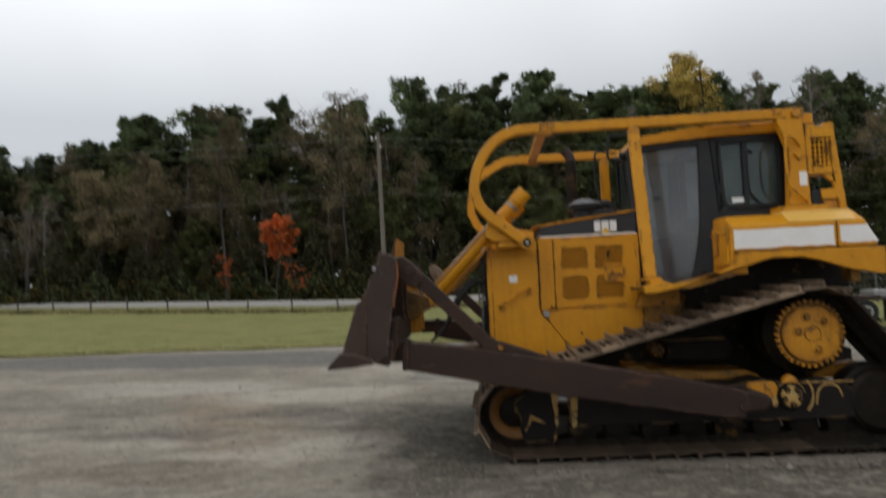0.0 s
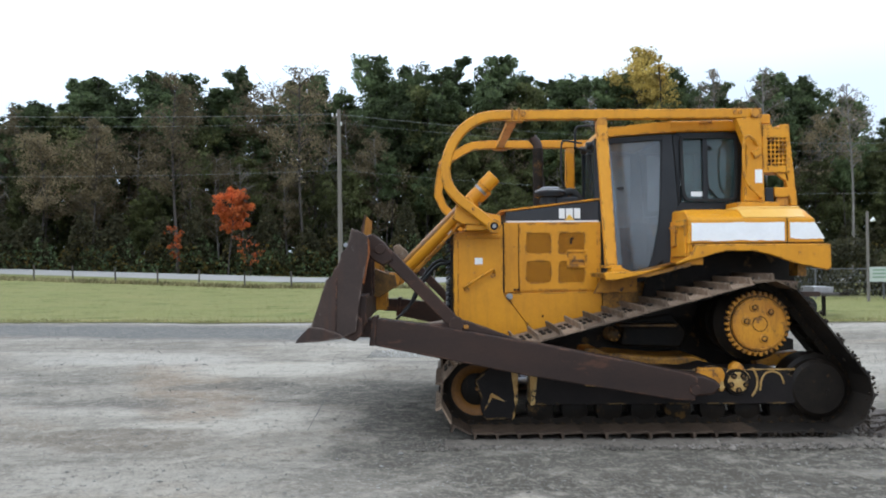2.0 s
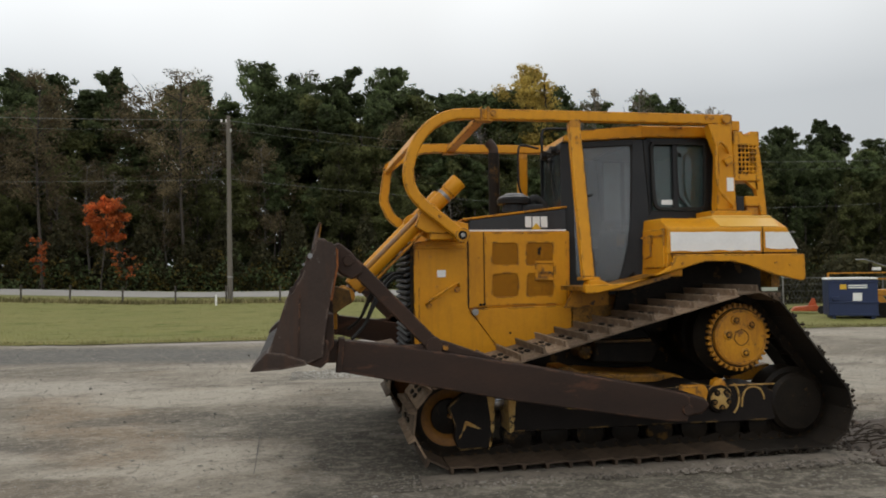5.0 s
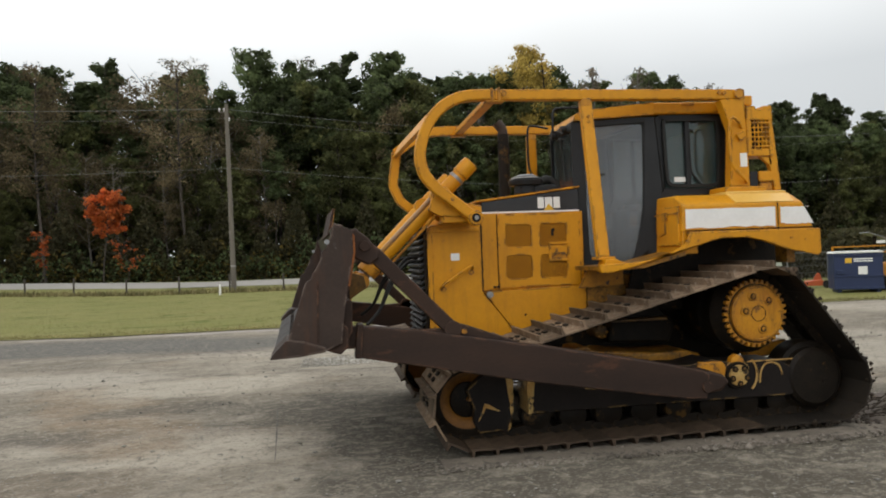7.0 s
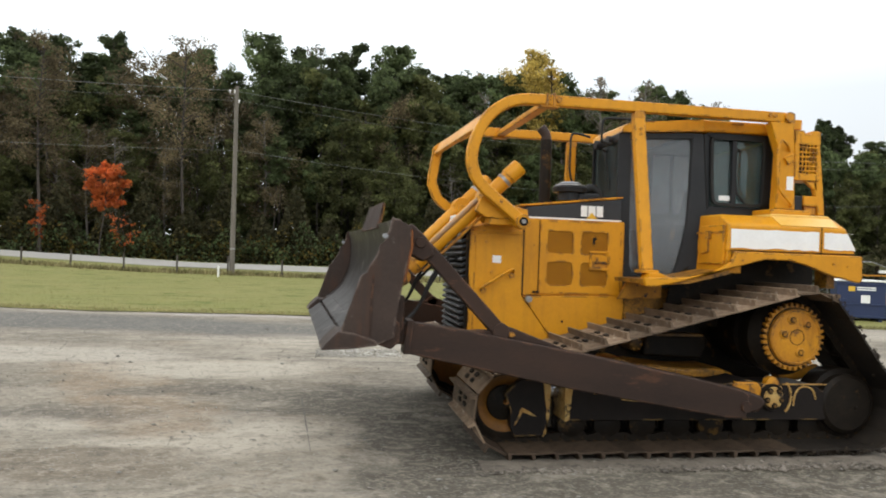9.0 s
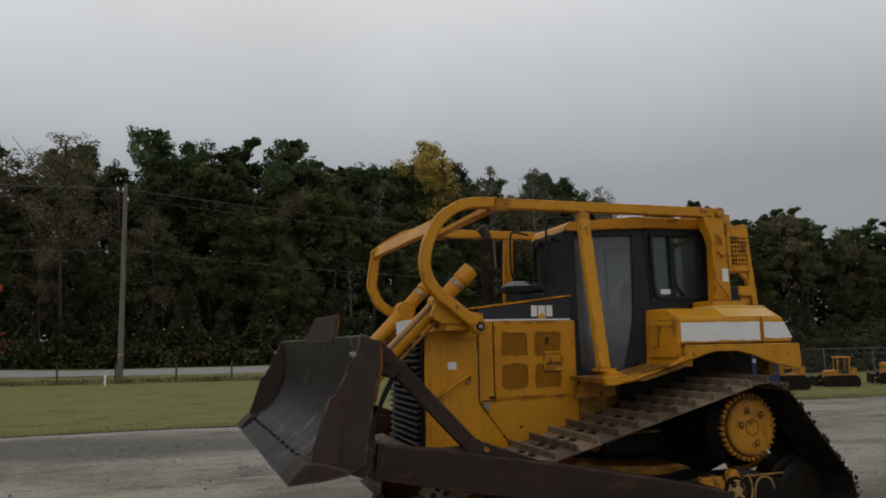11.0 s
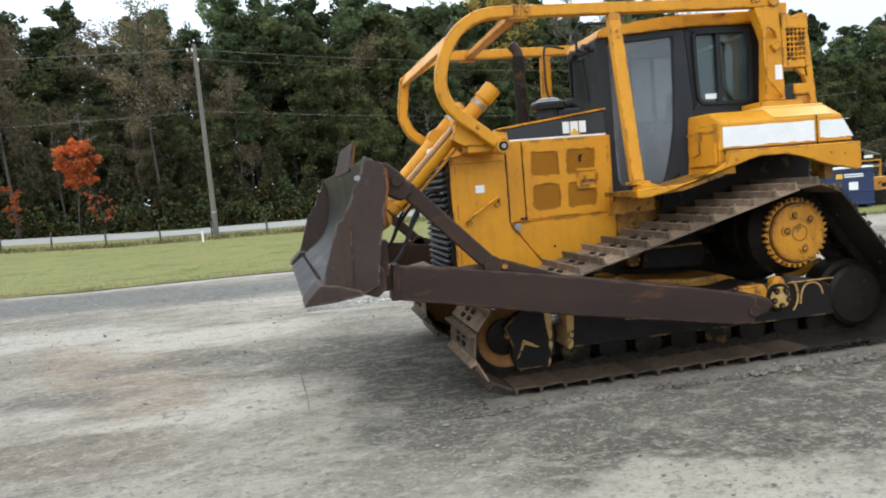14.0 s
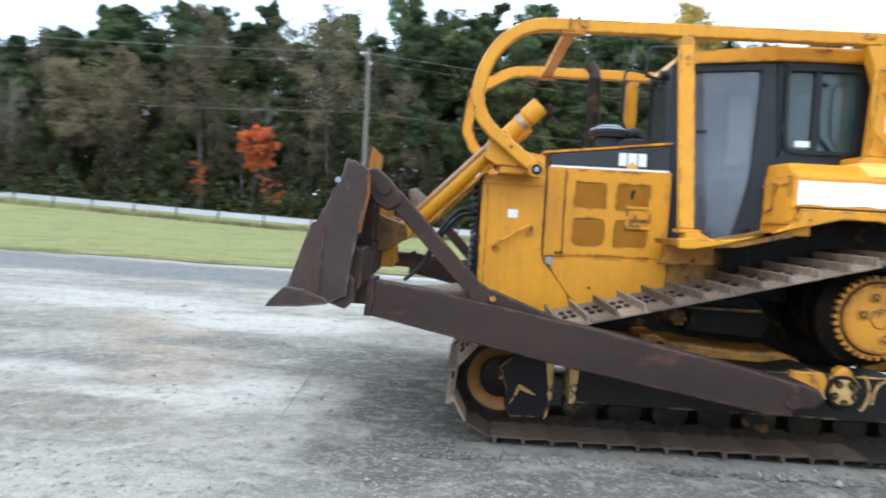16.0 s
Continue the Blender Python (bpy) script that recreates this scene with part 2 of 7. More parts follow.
M_BLACK = material("black_cab_paint", (0.009, 0.010, 0.012), (0.020, 0.021, 0.023), rough=0.45, scale=4, fine=40, amount=0.5, bump=0.03, spec=0.3)
M_RUBBER = material("black_rubber_hose", (0.008, 0.008, 0.008), (0.02, 0.02, 0.019), rough=0.6, scale=12, bump=0.05, spec=0.3)
M_CHROME = material("polished_cylinder_rod", (0.55, 0.55, 0.58), (0.35, 0.33, 0.34), rough=0.22, metal=0.9, scale=8, bump=0.02)
M_TUBE = material("scuffed_violet_grey_rod", (0.20, 0.17, 0.18), (0.36, 0.33, 0.34), rough=0.4, metal=0.5, scale=8, bump=0.05)
M_TUBE2 = material("scuffed_supply_tube", (0.12, 0.10, 0.105), (0.36, 0.16, 0.016), rough=0.45, metal=0.1, scale=7, fine=40, amount=0.6, bump=0.05, stain=(0.09, 0.05, 0.03), stain_at=0.62, stain_scale=9)
# skylight on the tank's upper faces is put into this paler yellow
M_LIT_TOP = material("sky_lit_yellow_paint", (0.74, 0.47, 0.13), (0.66, 0.36, 0.05), rough=0.4, scale=3, fine=40, amount=0.5, bump=0.05, stain=(0.60, 0.27, 0.012), stain_at=0.60, stain_scale=5, spec=0.45)
M_WHITE = material("weathered_white_panel", (0.80, 0.80, 0.79), (0.64, 0.63, 0.61), rough=0.5, scale=5, fine=40, amount=0.3, bump=0.03, stain=(0.50, 0.46, 0.38), stain_at=0.645, stain_scale=7)
M_IDLER = material("greasy_yellow_idler", (0.25, 0.10, 0.008), (0.10, 0.044, 0.008), rough=0.5, scale=2.5, fine=40, amount=0.6, bump=0.1, stain=(0.020, 0.014, 0.009), stain_at=0.62, stain_scale=4, spec=0.3)
M_LOGO = material("white_decal", (0.82, 0.82, 0.80), (0.7, 0.7, 0.68), rough=0.5, scale=12, bump=0.0)
M_DECAL_Y = material("yellow_decal", (0.70, 0.42, 0.03), rough=0.5, scale=12, amount=0.2, bump=0.0)
M_STRIP = material("black_hood_decal", (0.012, 0.012, 0.014), (0.022, 0.022, 0.024), rough=0.35, scale=6, bump=0.02)
M_SEAT = material("dark_grey_seat_cloth", (0.035, 0.038, 0.042), (0.06, 0.063, 0.066), rough=0.9, scale=9, bump=0.1)
M_GREY = material("grey_cab_lining", (0.24, 0.25, 0.25), (0.18, 0.19, 0.19), rough=0.8, scale=5, bump=0.05)
M_GLASS = glass("dusty_door_glass", (0.74, 0.77, 0.79), 0.30)
# far panes: a dense pale film makes them a bright rectangle
M_GLASS3 = glass("milky_far_glass", (0.60, 0.63, 0.65), 0.95, (0.85, 0.87, 0.88))
# greenish film stands in for reflections in the side panes
M_GLASS2 = glass("tinted_side_glass", (0.38, 0.54, 0.50), 0.24, (0.20, 0.32, 0.29))
M_TIN = material("dull_grey_tin", (0.30, 0.31, 0.32), (0.20, 0.20, 0.21), rough=0.45, metal=0.4, scale=8, bump=0.05)
M_STEEL = material("bare_grey_steel", (0.38, 0.37, 0.36), (0.22, 0.21, 0.20), rough=0.4, metal=0.7, scale=10, bump=0.05)


def perforated():
    """Yellow sheet punched with rows of small round holes."""
    m = material("perforated_yellow_sheet", (0.42, 0.175, 0.010), (0.31, 0.118, 0.008), rough=0.6, scale=4, bump=0.05, spec=0.1)
    nodes, links = m.node_tree.nodes, m.node_tree.links
    b = nodes["Principled BSDF"]
    old = b.inputs["Base Color"].links[0].from_socket
    tc, vo, mr, mx = nodes.new("ShaderNodeTexCoord"), nodes.new("ShaderNodeTexVoronoi"), nodes.new("ShaderNodeMapRange"), nodes.new("ShaderNodeMix")
    vo.inputs["Scale"].default_value, vo.inputs["Randomness"].default_value = 70.0, 0.0
    mr.inputs[1].default_value, mr.inputs[2].default_value = 0.30, 0.36
    mx.data_type = "RGBA"
    mx.inputs[6].default_value = (0.02, 0.012, 0.006, 1)
    links.new(tc.outputs["Object"], vo.inputs["Vector"])
    links.new(vo.outputs["Distance"], mr.inputs[0])
    links.new(mr.outputs[0], mx.inputs[0])
    links.new(old, mx.inputs[7])
    links.new(mx.outputs[2], b.inputs["Base Color"])
    return m


M_PERF = perforated()


# ---- mesh helpers ----
def box(bm, x0, x1, y0, y1, z0, z1):
    v = [bm.verts.new(p) for p in ((x0, y0, z0), (x1, y0, z0), (x1, y1, z0), (x0, y1, z0), (x0, y0, z1), (x1, y0, z1), (x1, y1, z1), (x0, y1, z1))]
    for f in ((3, 2, 1, 0), (4, 5, 6, 7), (0, 1, 5, 4), (1, 2, 6, 5), (2, 3, 7, 6), (3, 0, 4, 7)):
        bm.faces.new([v[i] for i in f])


def prism(bm, pts, y0, y1):
    """A polygon of (x, z) points, extruded from y0 to y1."""
    a, b = [bm.verts.new((x, y0, z)) for x, z in pts], [bm.verts.new((x, y1, z)) for x, z in pts]
    bm.faces.new(a)
    bm.faces.new(b[::-1])
    for i in range(len(pts)):
        j = (i + 1) % len(pts)
        bm.faces.new((a[j], a[i], b[i], b[j]))
    bmesh.ops.recalc_face_normals(bm, faces=bm.faces)


def rod(bm, p0, p1, r0, r1=None, seg=16):
    """A round bar from p0 to p1."""
    p0, p1 = Vector(p0), Vector(p1)
    turn = (p1 - p0).to_track_quat("Z", "Y").to_matrix()
    rings = []
    for p, r in ((p0, r0), (p1, r0 if r1 is None else r1)):
        rings.append([bm.verts.new(p + turn @ Vector((r * math.cos(a), r * math.sin(a), 0))) for a in (2 * math.pi * i / seg for i in range(seg))])
    for i in range(seg):
        j = (i + 1) % seg
        bm.faces.new((rings[0][i], rings[0][j], rings[1][j], rings[1][i]))
    bm.faces.new(rings[0][::-1])
    bm.faces.new(rings[1])


def sweep(bm, pts, w, h, seg=4, side=(0, 1, 0)):
    """A bar along pts: rectangular (seg 4; w along side, h across it) or round (w is the radius)."""
    pts = [Vector(p) for p in pts]
    rings = []
    for i, p in enumerate(pts):
        d = (pts[min(i + 1, len(pts) - 1)] - pts[max(i - 1, 0)]).normalized()
        s = Vector(side)
        s = (s - d * s.dot(d)).normalized()
        u = d.cross(s)
        if seg == 4:
            offs = [s * (a * w / 2) + u * (b * h / 2) for a, b in ((-1, -1), (1, -1), (1, 1), (-1, 1))]
        else:
            offs = [(s * math.cos(2 * math.pi * k / seg) + u * math.sin(2 * math.pi * k / seg)) * w for k in range(seg)]
        rings.append([bm.verts.new(p + o) for o in offs])
    for a, b in zip(rings, rings[1:]):
        for i in range(seg):
            j = (i + 1) % seg
            bm.faces.new((a[i], a[j], b[j], b[i]))
    bm.faces.new(rings[0][::-1])
    bm.faces.new(rings[-1])
    bmesh.ops.recalc_face_normals(bm, faces=bm.faces)


def curve_points(pts, n=8):
    """A smooth line through pts."""
    pts = [Vector(p) for p in pts]
    out = []
    for i in range(len(pts) - 1):
        p0, p1, p2, p3 = pts[max(i - 1, 0)], pts[i], pts[i + 1], pts[min(i + 2, len(pts) - 1)]
        for k in range(n):
            t = k / n
            out.append(0.5 * ((2 * p1) + (p2 - p0) * t + (2 * p0 - 5 * p1 + 4 * p2 - p3) * t * t + (3 * p1 - p0 - 3 * p2 + p3) * t ** 3))
    return out + [pts[-1]]


def lathe(bm, centre, profile, seg=40, cap=True):
    """A turned piece about the y axis through centre, from (radius, y) pairs."""
    rings = [[bm.verts.new((centre[0] + r * math.cos(2 * math.pi * i / seg), y, centre[1] + r * math.sin(2 * math.pi * i / seg))) for i in range(seg)] for r, y in profile]
    for a, b in zip(rings, rings[1:]):
        for i in range(seg):
            j = (i + 1) % seg
            bm.faces.new((a[i], a[j], b[j], b[i]))
    if cap:
        bm.faces.new(rings[0])
        bm.faces.new(rings[-1][::-1])
    bmesh.ops.recalc_face_normals(bm, faces=bm.faces)


def part(name, bm, mat, parent, label="", bevel=0.0, smooth=True):
    """Links a bmesh as one mesh object under a thing or a part."""
    me = bpy.data.meshes.new(name)
    bmesh.ops.recalc_face_normals(bm, faces=bm.faces)
    bm.to_mesh(me)
    bm.free()
    me.materials.append(mat)
    ob = new(name, me)
    ob.parent = parent
    if smooth:
        me.polygons.foreach_set("use_smooth", [True] * len(me.polygons))
        me.set_sharp_from_angle(angle=radians(38))
    if bevel:
        mod = ob.modifiers.new("edge", "BEVEL")
        mod.width, mod.segments, mod.limit_method, mod.angle_limit = bevel, 2, "ANGLE", radians(40)
        mod.harden_normals = True
    if label:
        tagged(ob, label)
    return ob


def made(fn, *args, **kw):
    bm = bmesh.new()
    fn(bm, *args, **kw)
    return bm


def thing(name, label, category, group="", kind="", at=(0, 0, 0)):
    ob = new(name)
    ob.location = at
    return tagged(ob, label, category, group, kind)

# ---- setting: gravel lot, lawn, road ----
def ground_material():
    """Pale trodden gravel: streaks, a damp dark band, brown drifts, wheel-worn patches of their own shape, and shade
    painted along the near track.
    """
    m = material("pale_gravel", (0.304, 0.268, 0.215), (0.149, 0.130, 0.102), rough=0.92, scale=0.8, fine=30, amount=0.65, bump=0.9, rough_var=0.05, stretch=(0.55, 1, 1), spec=0.2)
    nodes, links = m.node_tree.nodes, m.node_tree.links
    b = nodes["Principled BSDF"]
    colour = b.inputs["Base Color"].links[0].from_socket
    tc = nodes.new("ShaderNodeTexCoord")

    def lay(mask, tone):
        nonlocal colour
        mx = nodes.new("ShaderNodeMix")
        mx.data_type = "RGBA"
        mx.inputs[7].default_value = (*tone, 1)
        links.new(mask, mx.inputs[0])
        links.new(colour, mx.inputs[6])
        colour = mx.outputs[2]

    def streaks(scale, stretch, lo, hi, amount):
        mp, nz, mr = (nodes.new("ShaderNode" + k) for k in ("Mapping", "TexNoise", "MapRange"))
        mp.inputs["Scale"].default_value, mp.inputs["Location"].default_value = stretch, (scale * 7.3, scale * 3.1, 0)
        nz.inputs["Scale"].default_value, nz.inputs["Detail"].default_value, nz.inputs["Roughness"].default_value = scale, 8.0, 0.68
        nz.inputs["Distortion"].default_value = 0.35
        mr.inputs[1].default_value, mr.inputs[2].default_value, mr.inputs[4].default_value = lo, hi, amount
        links.new(tc.outputs["Object"], mp.inputs[0])
        links.new(mp.outputs[0], nz.inputs["Vector"])
        links.new(nz.outputs["Fac"], mr.inputs[0])
        return mr.outputs[0]

    lay(streaks(0.5, (0.30, 0.8, 1), 0.46, 0.64, 0.9), (0.394, 0.356, 0.295))
    lay(streaks(0.8, (0.45, 0.9, 1), 0.55, 0.68, 0.8), (0.220, 0.171, 0.121))
    lay(streaks(0.9, (0.35, 0.9, 1), 0.53, 0.66, 0.9), (0.101, 0.091, 0.076))
    # worn and shaded patches: centre, half length, half width, turn, tone, amount
    warp, off, add = nodes.new("ShaderNodeTexNoise"), nodes.new("ShaderNodeVectorMath"), nodes.new("ShaderNodeVectorMath")
    warp.inputs["Scale"].default_value, warp.inputs["Detail"].default_value, warp.inputs["Roughness"].default_value = 0.9, 7.0, 0.65
    off.operation, add.operation = "MULTIPLY_ADD", "ADD"
    off.inputs[1].default_value, off.inputs[2].default_value = (2.4, 1.7, 0), (-1.2, -0.85, 0)
    links.new(tc.outputs["Object"], warp.inputs["Vector"])
    links.new(warp.outputs["Color"], off.inputs[0])
    links.new(tc.outputs["Object"], add.inputs[0])
    links.new(off.outputs[0], add.inputs[1])

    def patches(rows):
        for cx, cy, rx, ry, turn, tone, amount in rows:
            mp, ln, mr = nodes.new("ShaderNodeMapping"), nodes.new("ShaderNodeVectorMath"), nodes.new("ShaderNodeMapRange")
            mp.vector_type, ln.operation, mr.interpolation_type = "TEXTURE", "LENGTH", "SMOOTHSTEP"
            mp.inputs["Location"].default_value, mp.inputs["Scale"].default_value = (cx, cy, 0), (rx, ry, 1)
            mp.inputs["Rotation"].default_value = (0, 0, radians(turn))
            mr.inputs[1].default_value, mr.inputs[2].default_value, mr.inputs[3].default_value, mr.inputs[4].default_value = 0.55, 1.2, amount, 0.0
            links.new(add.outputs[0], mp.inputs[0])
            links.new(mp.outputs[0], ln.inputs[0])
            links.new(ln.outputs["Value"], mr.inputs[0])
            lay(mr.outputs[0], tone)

    patches((
            (-5.4, 1.4, 3.0, 0.75, -63, (0.233, 0.174, 0.119), 0.75),
            (-4.3, -0.9, 1.3, 0.55, 20, (0.417, 0.375, 0.310), 0.85),
            (-4.7, 3.1, 1.7, 0.9, 0, (0.405, 0.367, 0.304), 0.8),
            (-7.2, 4.3, 2.2, 0.9, 0, (0.382, 0.348, 0.295), 0.8),
            (-4.8, 1.5, 1.2, 0.35, 5, (0.106, 0.093, 0.076), 0.8),
            (-5.8, 0.4, 1.1, 0.45, 0, (0.117, 0.103, 0.085), 0.8),
            (-5.1, -1.3, 1.2, 0.45, 0, (0.134, 0.107, 0.078), 0.8),
            (-2.6, 4.9, 0.9, 0.45, 0, (0.090, 0.082, 0.069), 0.7),
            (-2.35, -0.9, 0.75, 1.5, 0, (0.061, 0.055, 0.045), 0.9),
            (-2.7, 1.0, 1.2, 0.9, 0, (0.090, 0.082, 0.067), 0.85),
            # shade along the near track, put into the gravel's colour
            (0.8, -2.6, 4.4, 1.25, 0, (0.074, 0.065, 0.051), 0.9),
            (-0.9, -3.6, 1.5, 0.35, 0, (0.369, 0.331, 0.266), 0.7),
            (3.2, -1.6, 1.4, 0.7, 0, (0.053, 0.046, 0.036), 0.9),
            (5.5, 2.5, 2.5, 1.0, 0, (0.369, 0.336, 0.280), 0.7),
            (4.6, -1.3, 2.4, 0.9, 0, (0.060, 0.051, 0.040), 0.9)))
    lay(streaks(2.4, (0.75, 1.0, 1), 0.52, 0.66, 0.5), (0.394, 0.351, 0.285))
    lay(streaks(3.1, (0.75, 1.0, 1), 0.53, 0.67, 0.5), (0.087, 0.076, 0.060))
    # the dark rolled strip beside the lawn, and the pale grit along its edge
    patches(((-9.0, 9.3, 11.5, 1.7, -12, (0.100, 0.099, 0.095), 0.9), (-7.5, 11.9, 14.0, 0.75, -9, (0.336, 0.306, 0.281), 0.9)))
    lay(streaks(9.0, (0.85, 1.0, 1), 0.52, 0.64, 0.5), (0.358, 0.318, 0.256))
    lay(streaks(12.0, (0.85, 1.0, 1), 0.54, 0.65, 0.55), (0.080, 0.069, 0.054))
    lay(streaks(30.0, (0.9, 1, 1), 0.52, 0.66, 0.5), (0.394, 0.354, 0.290))
    lay(streaks(44.0, (0.9, 1, 1), 0.53, 0.66, 0.55), (0.069, 0.060, 0.047))
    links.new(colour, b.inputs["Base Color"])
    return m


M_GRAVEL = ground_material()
M_LAWN = material("mown_autumn_grass", (0.152, 0.166, 0.048), (0.228, 0.205, 0.080), rough=0.95, scale=0.35, fine=14, amount=0.5, bump=0.6, stain=(0.094, 0.114, 0.026), stain_at=0.55, stain_scale=0.9, stretch=(0.6, 1.4, 1), spec=0.15)
M_ROAD = material("pale_worn_asphalt", (0.330, 0.318, 0.292), (0.262, 0.252, 0.232), rough=0.9, scale=0.5, fine=20, amount=0.4, bump=0.1, spec=0.2)
M_MUD = material("churned_dark_mud", (0.060, 0.048, 0.038), (0.110, 0.088, 0.070), rough=0.85, scale=5, fine=40, amount=0.5, bump=0.6)
M_CRACK = material("dark_joint", (0.11, 0.105, 0.098), rough=0.95, scale=8, bump=0.1)


def sheet(name, pts, z, mat, label, category):
    bm = bmesh.new()
    bm.faces.new([bm.verts.new((x, y, zz)) for x, y, zz in ((*p, z)[:3] for p in pts)])
    bmesh.ops.triangulate(bm, faces=bm.faces)
    ob = part(name, bm, mat, None, smooth=False)
    return tagged(ob, label, category, kind="structure")


gb = bmesh.new()
edges_x = [-600, -200, -80, -40] + [-20 + 0.5 * i for i in range(81)] + [40, 80, 200, 600]
edges_y = [-400, -100, -40] + [-12 + 0.5 * i for i in range(53)] + [30, 60, 120, 300, 900]
grid = [[gb.verts.new((x, y, (0.018 * noise.noise((x * 0.5, y * 0.9, 0)) + 0.010 * noise.noise((x * 1.7, y * 2.3, 5)) - 0.012) if abs(x) < 20 and -12 < y < 14 else -0.03)) for x in edges_x] for y in edges_y]
for a, b in zip(grid, grid[1:]):
    for i in range(len(edges_x) - 1):
        gb.faces.new((a[i], a[i + 1], b[i + 1], b[i]))
ground = tagged(part("ground", gb, M_GRAVEL, None), "pale grey gravel lot with damp patches, wheel marks and painted shade", "ground", kind="structure")


def lawn_edge(x):
    return 11.2 - 0.055 * x + 0.35 * noise.noise((x * 0.3, 0, 0)) + 0.16 * noise.noise((x * 1.3, 4, 0)) + (0.0012 * x * x if x < 0 else 0)


xs = [-300, -150, -80] + [-40 + 0.4 * i for i in range(201)] + [80, 160, 400]
lb = bmesh.new()


def rise(x, y):
    """The field climbs gently westward beyond the lot."""
    u = min(max((y - 14.0) / 20.0, 0.0), 1.0)
    return min(0.03 * max(0.0, -x - 14.5), 2.5) * u * u * (3 - 2 * u)


rows = []
for t in (0, 0.01, 0.02, 0.03, 0.04, 0.055, 0.07, 0.09, 0.12, 0.2, 0.4, 1):
    row = []
    for x in xs:
        y0 = lawn_edge(x) if abs(x) < 60 else 11.2 - 0.055 * x
        px, py = x * (1 + 1.2 * t), y0 + (420 - y0) * t
        row.append(lb.verts.new((px, py, 0.006 + 0.016 * t + rise(px, py))))
    rows.append(row)
for near, far in zip(rows, rows[1:]):
    for i in range(len(xs) - 1):
        lb.faces.new((near[i], near[i + 1], far[i + 1], far[i]))
tagged(part("lawn", lb, M_LAWN, None), "mown yellow-green autumn lawn beyond the gravel", "lawn", kind="structure")

FENCE_AT, FENCE_WAY = Vector((-9.0, 38.6, 0)), Vector((1.0, -0.2, 0)).normalized()
FENCE_OUT = Vector((-FENCE_WAY.y, FENCE_WAY.x, 0))


def beside(s, out, z=0.0):
    """A point s metres along the fence and out metres beyond it."""
    p = FENCE_AT + FENCE_WAY * s + FENCE_OUT * out
    return (p.x, p.y, z + rise(p.x, p.y))


rb = bmesh.new()
bands = [[rb.verts.new(beside(s, o, z)) for s in range(-260, 161, 10)] for o, z in ((12.5, 0.03), (14, 0.12), (20.5, 0.30), (22.5, 0.05))]
for a, b in zip(bands, bands[1:]):
    for i in range(len(a) - 1):
        rb.faces.new((a[i], a[i + 1], b[i + 1], b[i]))
tagged(part("road", rb, M_ROAD, None), "pale asphalt country road behind the fence", "road", kind="structure")

# joint and churned mud on the lot
cr = bmesh.new()
pts = [(-3.29, -1.25), (-3.30, -1.0), (-3.325, -0.6), (-3.35, -0.2), (-3.375, 0.2), (-3.40, 0.6), (-3.42, 0.9)]
for (x0, y0), (x1, y1) in zip(pts, pts[1:]):
    w = 0.0035 + 0.003 * noise.noise((x0 * 9, y0 * 9, 0))
    cr.faces.new([cr.verts.new(p) for p in ((x0 - w, y0, 0.012), (x0 + w, y0, 0.012), (x1 + w, y1, 0.012), (x1 - w, y1, 0.012))])
tagged(part("ground_joint", cr, M_CRACK, None, smooth=False), "thin dark crack in the gravel lot", "crack", kind="structure")

# ---- woods ----
def leaf_material(name, a, b, through_light=0.45):
    m = bpy.data.materials.new(name)
    m.use_nodes = True
    nodes, links = m.node_tree.nodes, m.node_tree.links
    p = nodes["Principled BSDF"]
    g, o, r, mx, hs = (nodes.new("ShaderNode" + k) for k in ("NewGeometry", "ObjectInfo", "MapRange", "Mix", "HueSaturation"))
    mx.data_type = "RGBA"
    mx.inputs[6].default_value, mx.inputs[7].default_value = (*a, 1), (*b, 1)
    links.new(g.outputs["Random Per Island"], mx.inputs[0])
    r.inputs[3].default_value, r.inputs[4].default_value = 0.65, 1.35
    links.new(o.outputs["Random"], r.inputs[0])
    tc, nz, vr, mu = (nodes.new("ShaderNode" + k) for k in ("TexCoord", "TexNoise", "MapRange", "Math"))
    nz.inputs["Scale"].default_value, nz.inputs["Detail"].default_value = 0.55, 3.0
    vr.inputs[1].default_value, vr.inputs[2].default_value, vr.inputs[3].default_value, vr.inputs[4].default_value = 0.32, 0.68, 0.45, 1.5
    mu.operation = "MULTIPLY"
    links.new(tc.outputs["Object"], nz.inputs["Vector"])
    links.new(nz.outputs["Fac"], vr.inputs[0])
    links.new(vr.outputs[0], mu.inputs[0])
    links.new(r.outputs[0], mu.inputs[1])
    links.new(mx.outputs[2], hs.inputs["Color"])
    links.new(mu.outputs[0], hs.inputs["Value"])
    links.new(hs.outputs[0], p.inputs["Base Color"])
    p.inputs["Roughness"].default_value, p.inputs["Specular IOR Level"].default_value = 0.75, 0.2
    if through_light:
        tl, ms = nodes.new("ShaderNodeBsdfTranslucent"), nodes.new("ShaderNodeMixShader")
        ms.inputs[0].default_value = through_light
        links.new(hs.outputs[0], tl.inputs["Color"])
        links.new(p.outputs[0], ms.inputs[1])
        links.new(tl.outputs[0], ms.inputs[2])
        links.new(ms.outputs[0], nodes["Material Output"].inputs["Surface"])
    return m


L_PINE = leaf_material("pine_needles", (0.078, 0.106, 0.048), (0.120, 0.149, 0.064))
L_GREEN = leaf_material("dull_green_leaves", (0.075, 0.088, 0.034), (0.126, 0.130, 0.050))
L_BROWN = leaf_material("brown_autumn_leaves", (0.142, 0.116, 0.068), (0.222, 0.174, 0.098))
L_GOLD = leaf_material("golden_autumn_leaves", (0.34, 0.25, 0.06), (0.48, 0.37, 0.11))
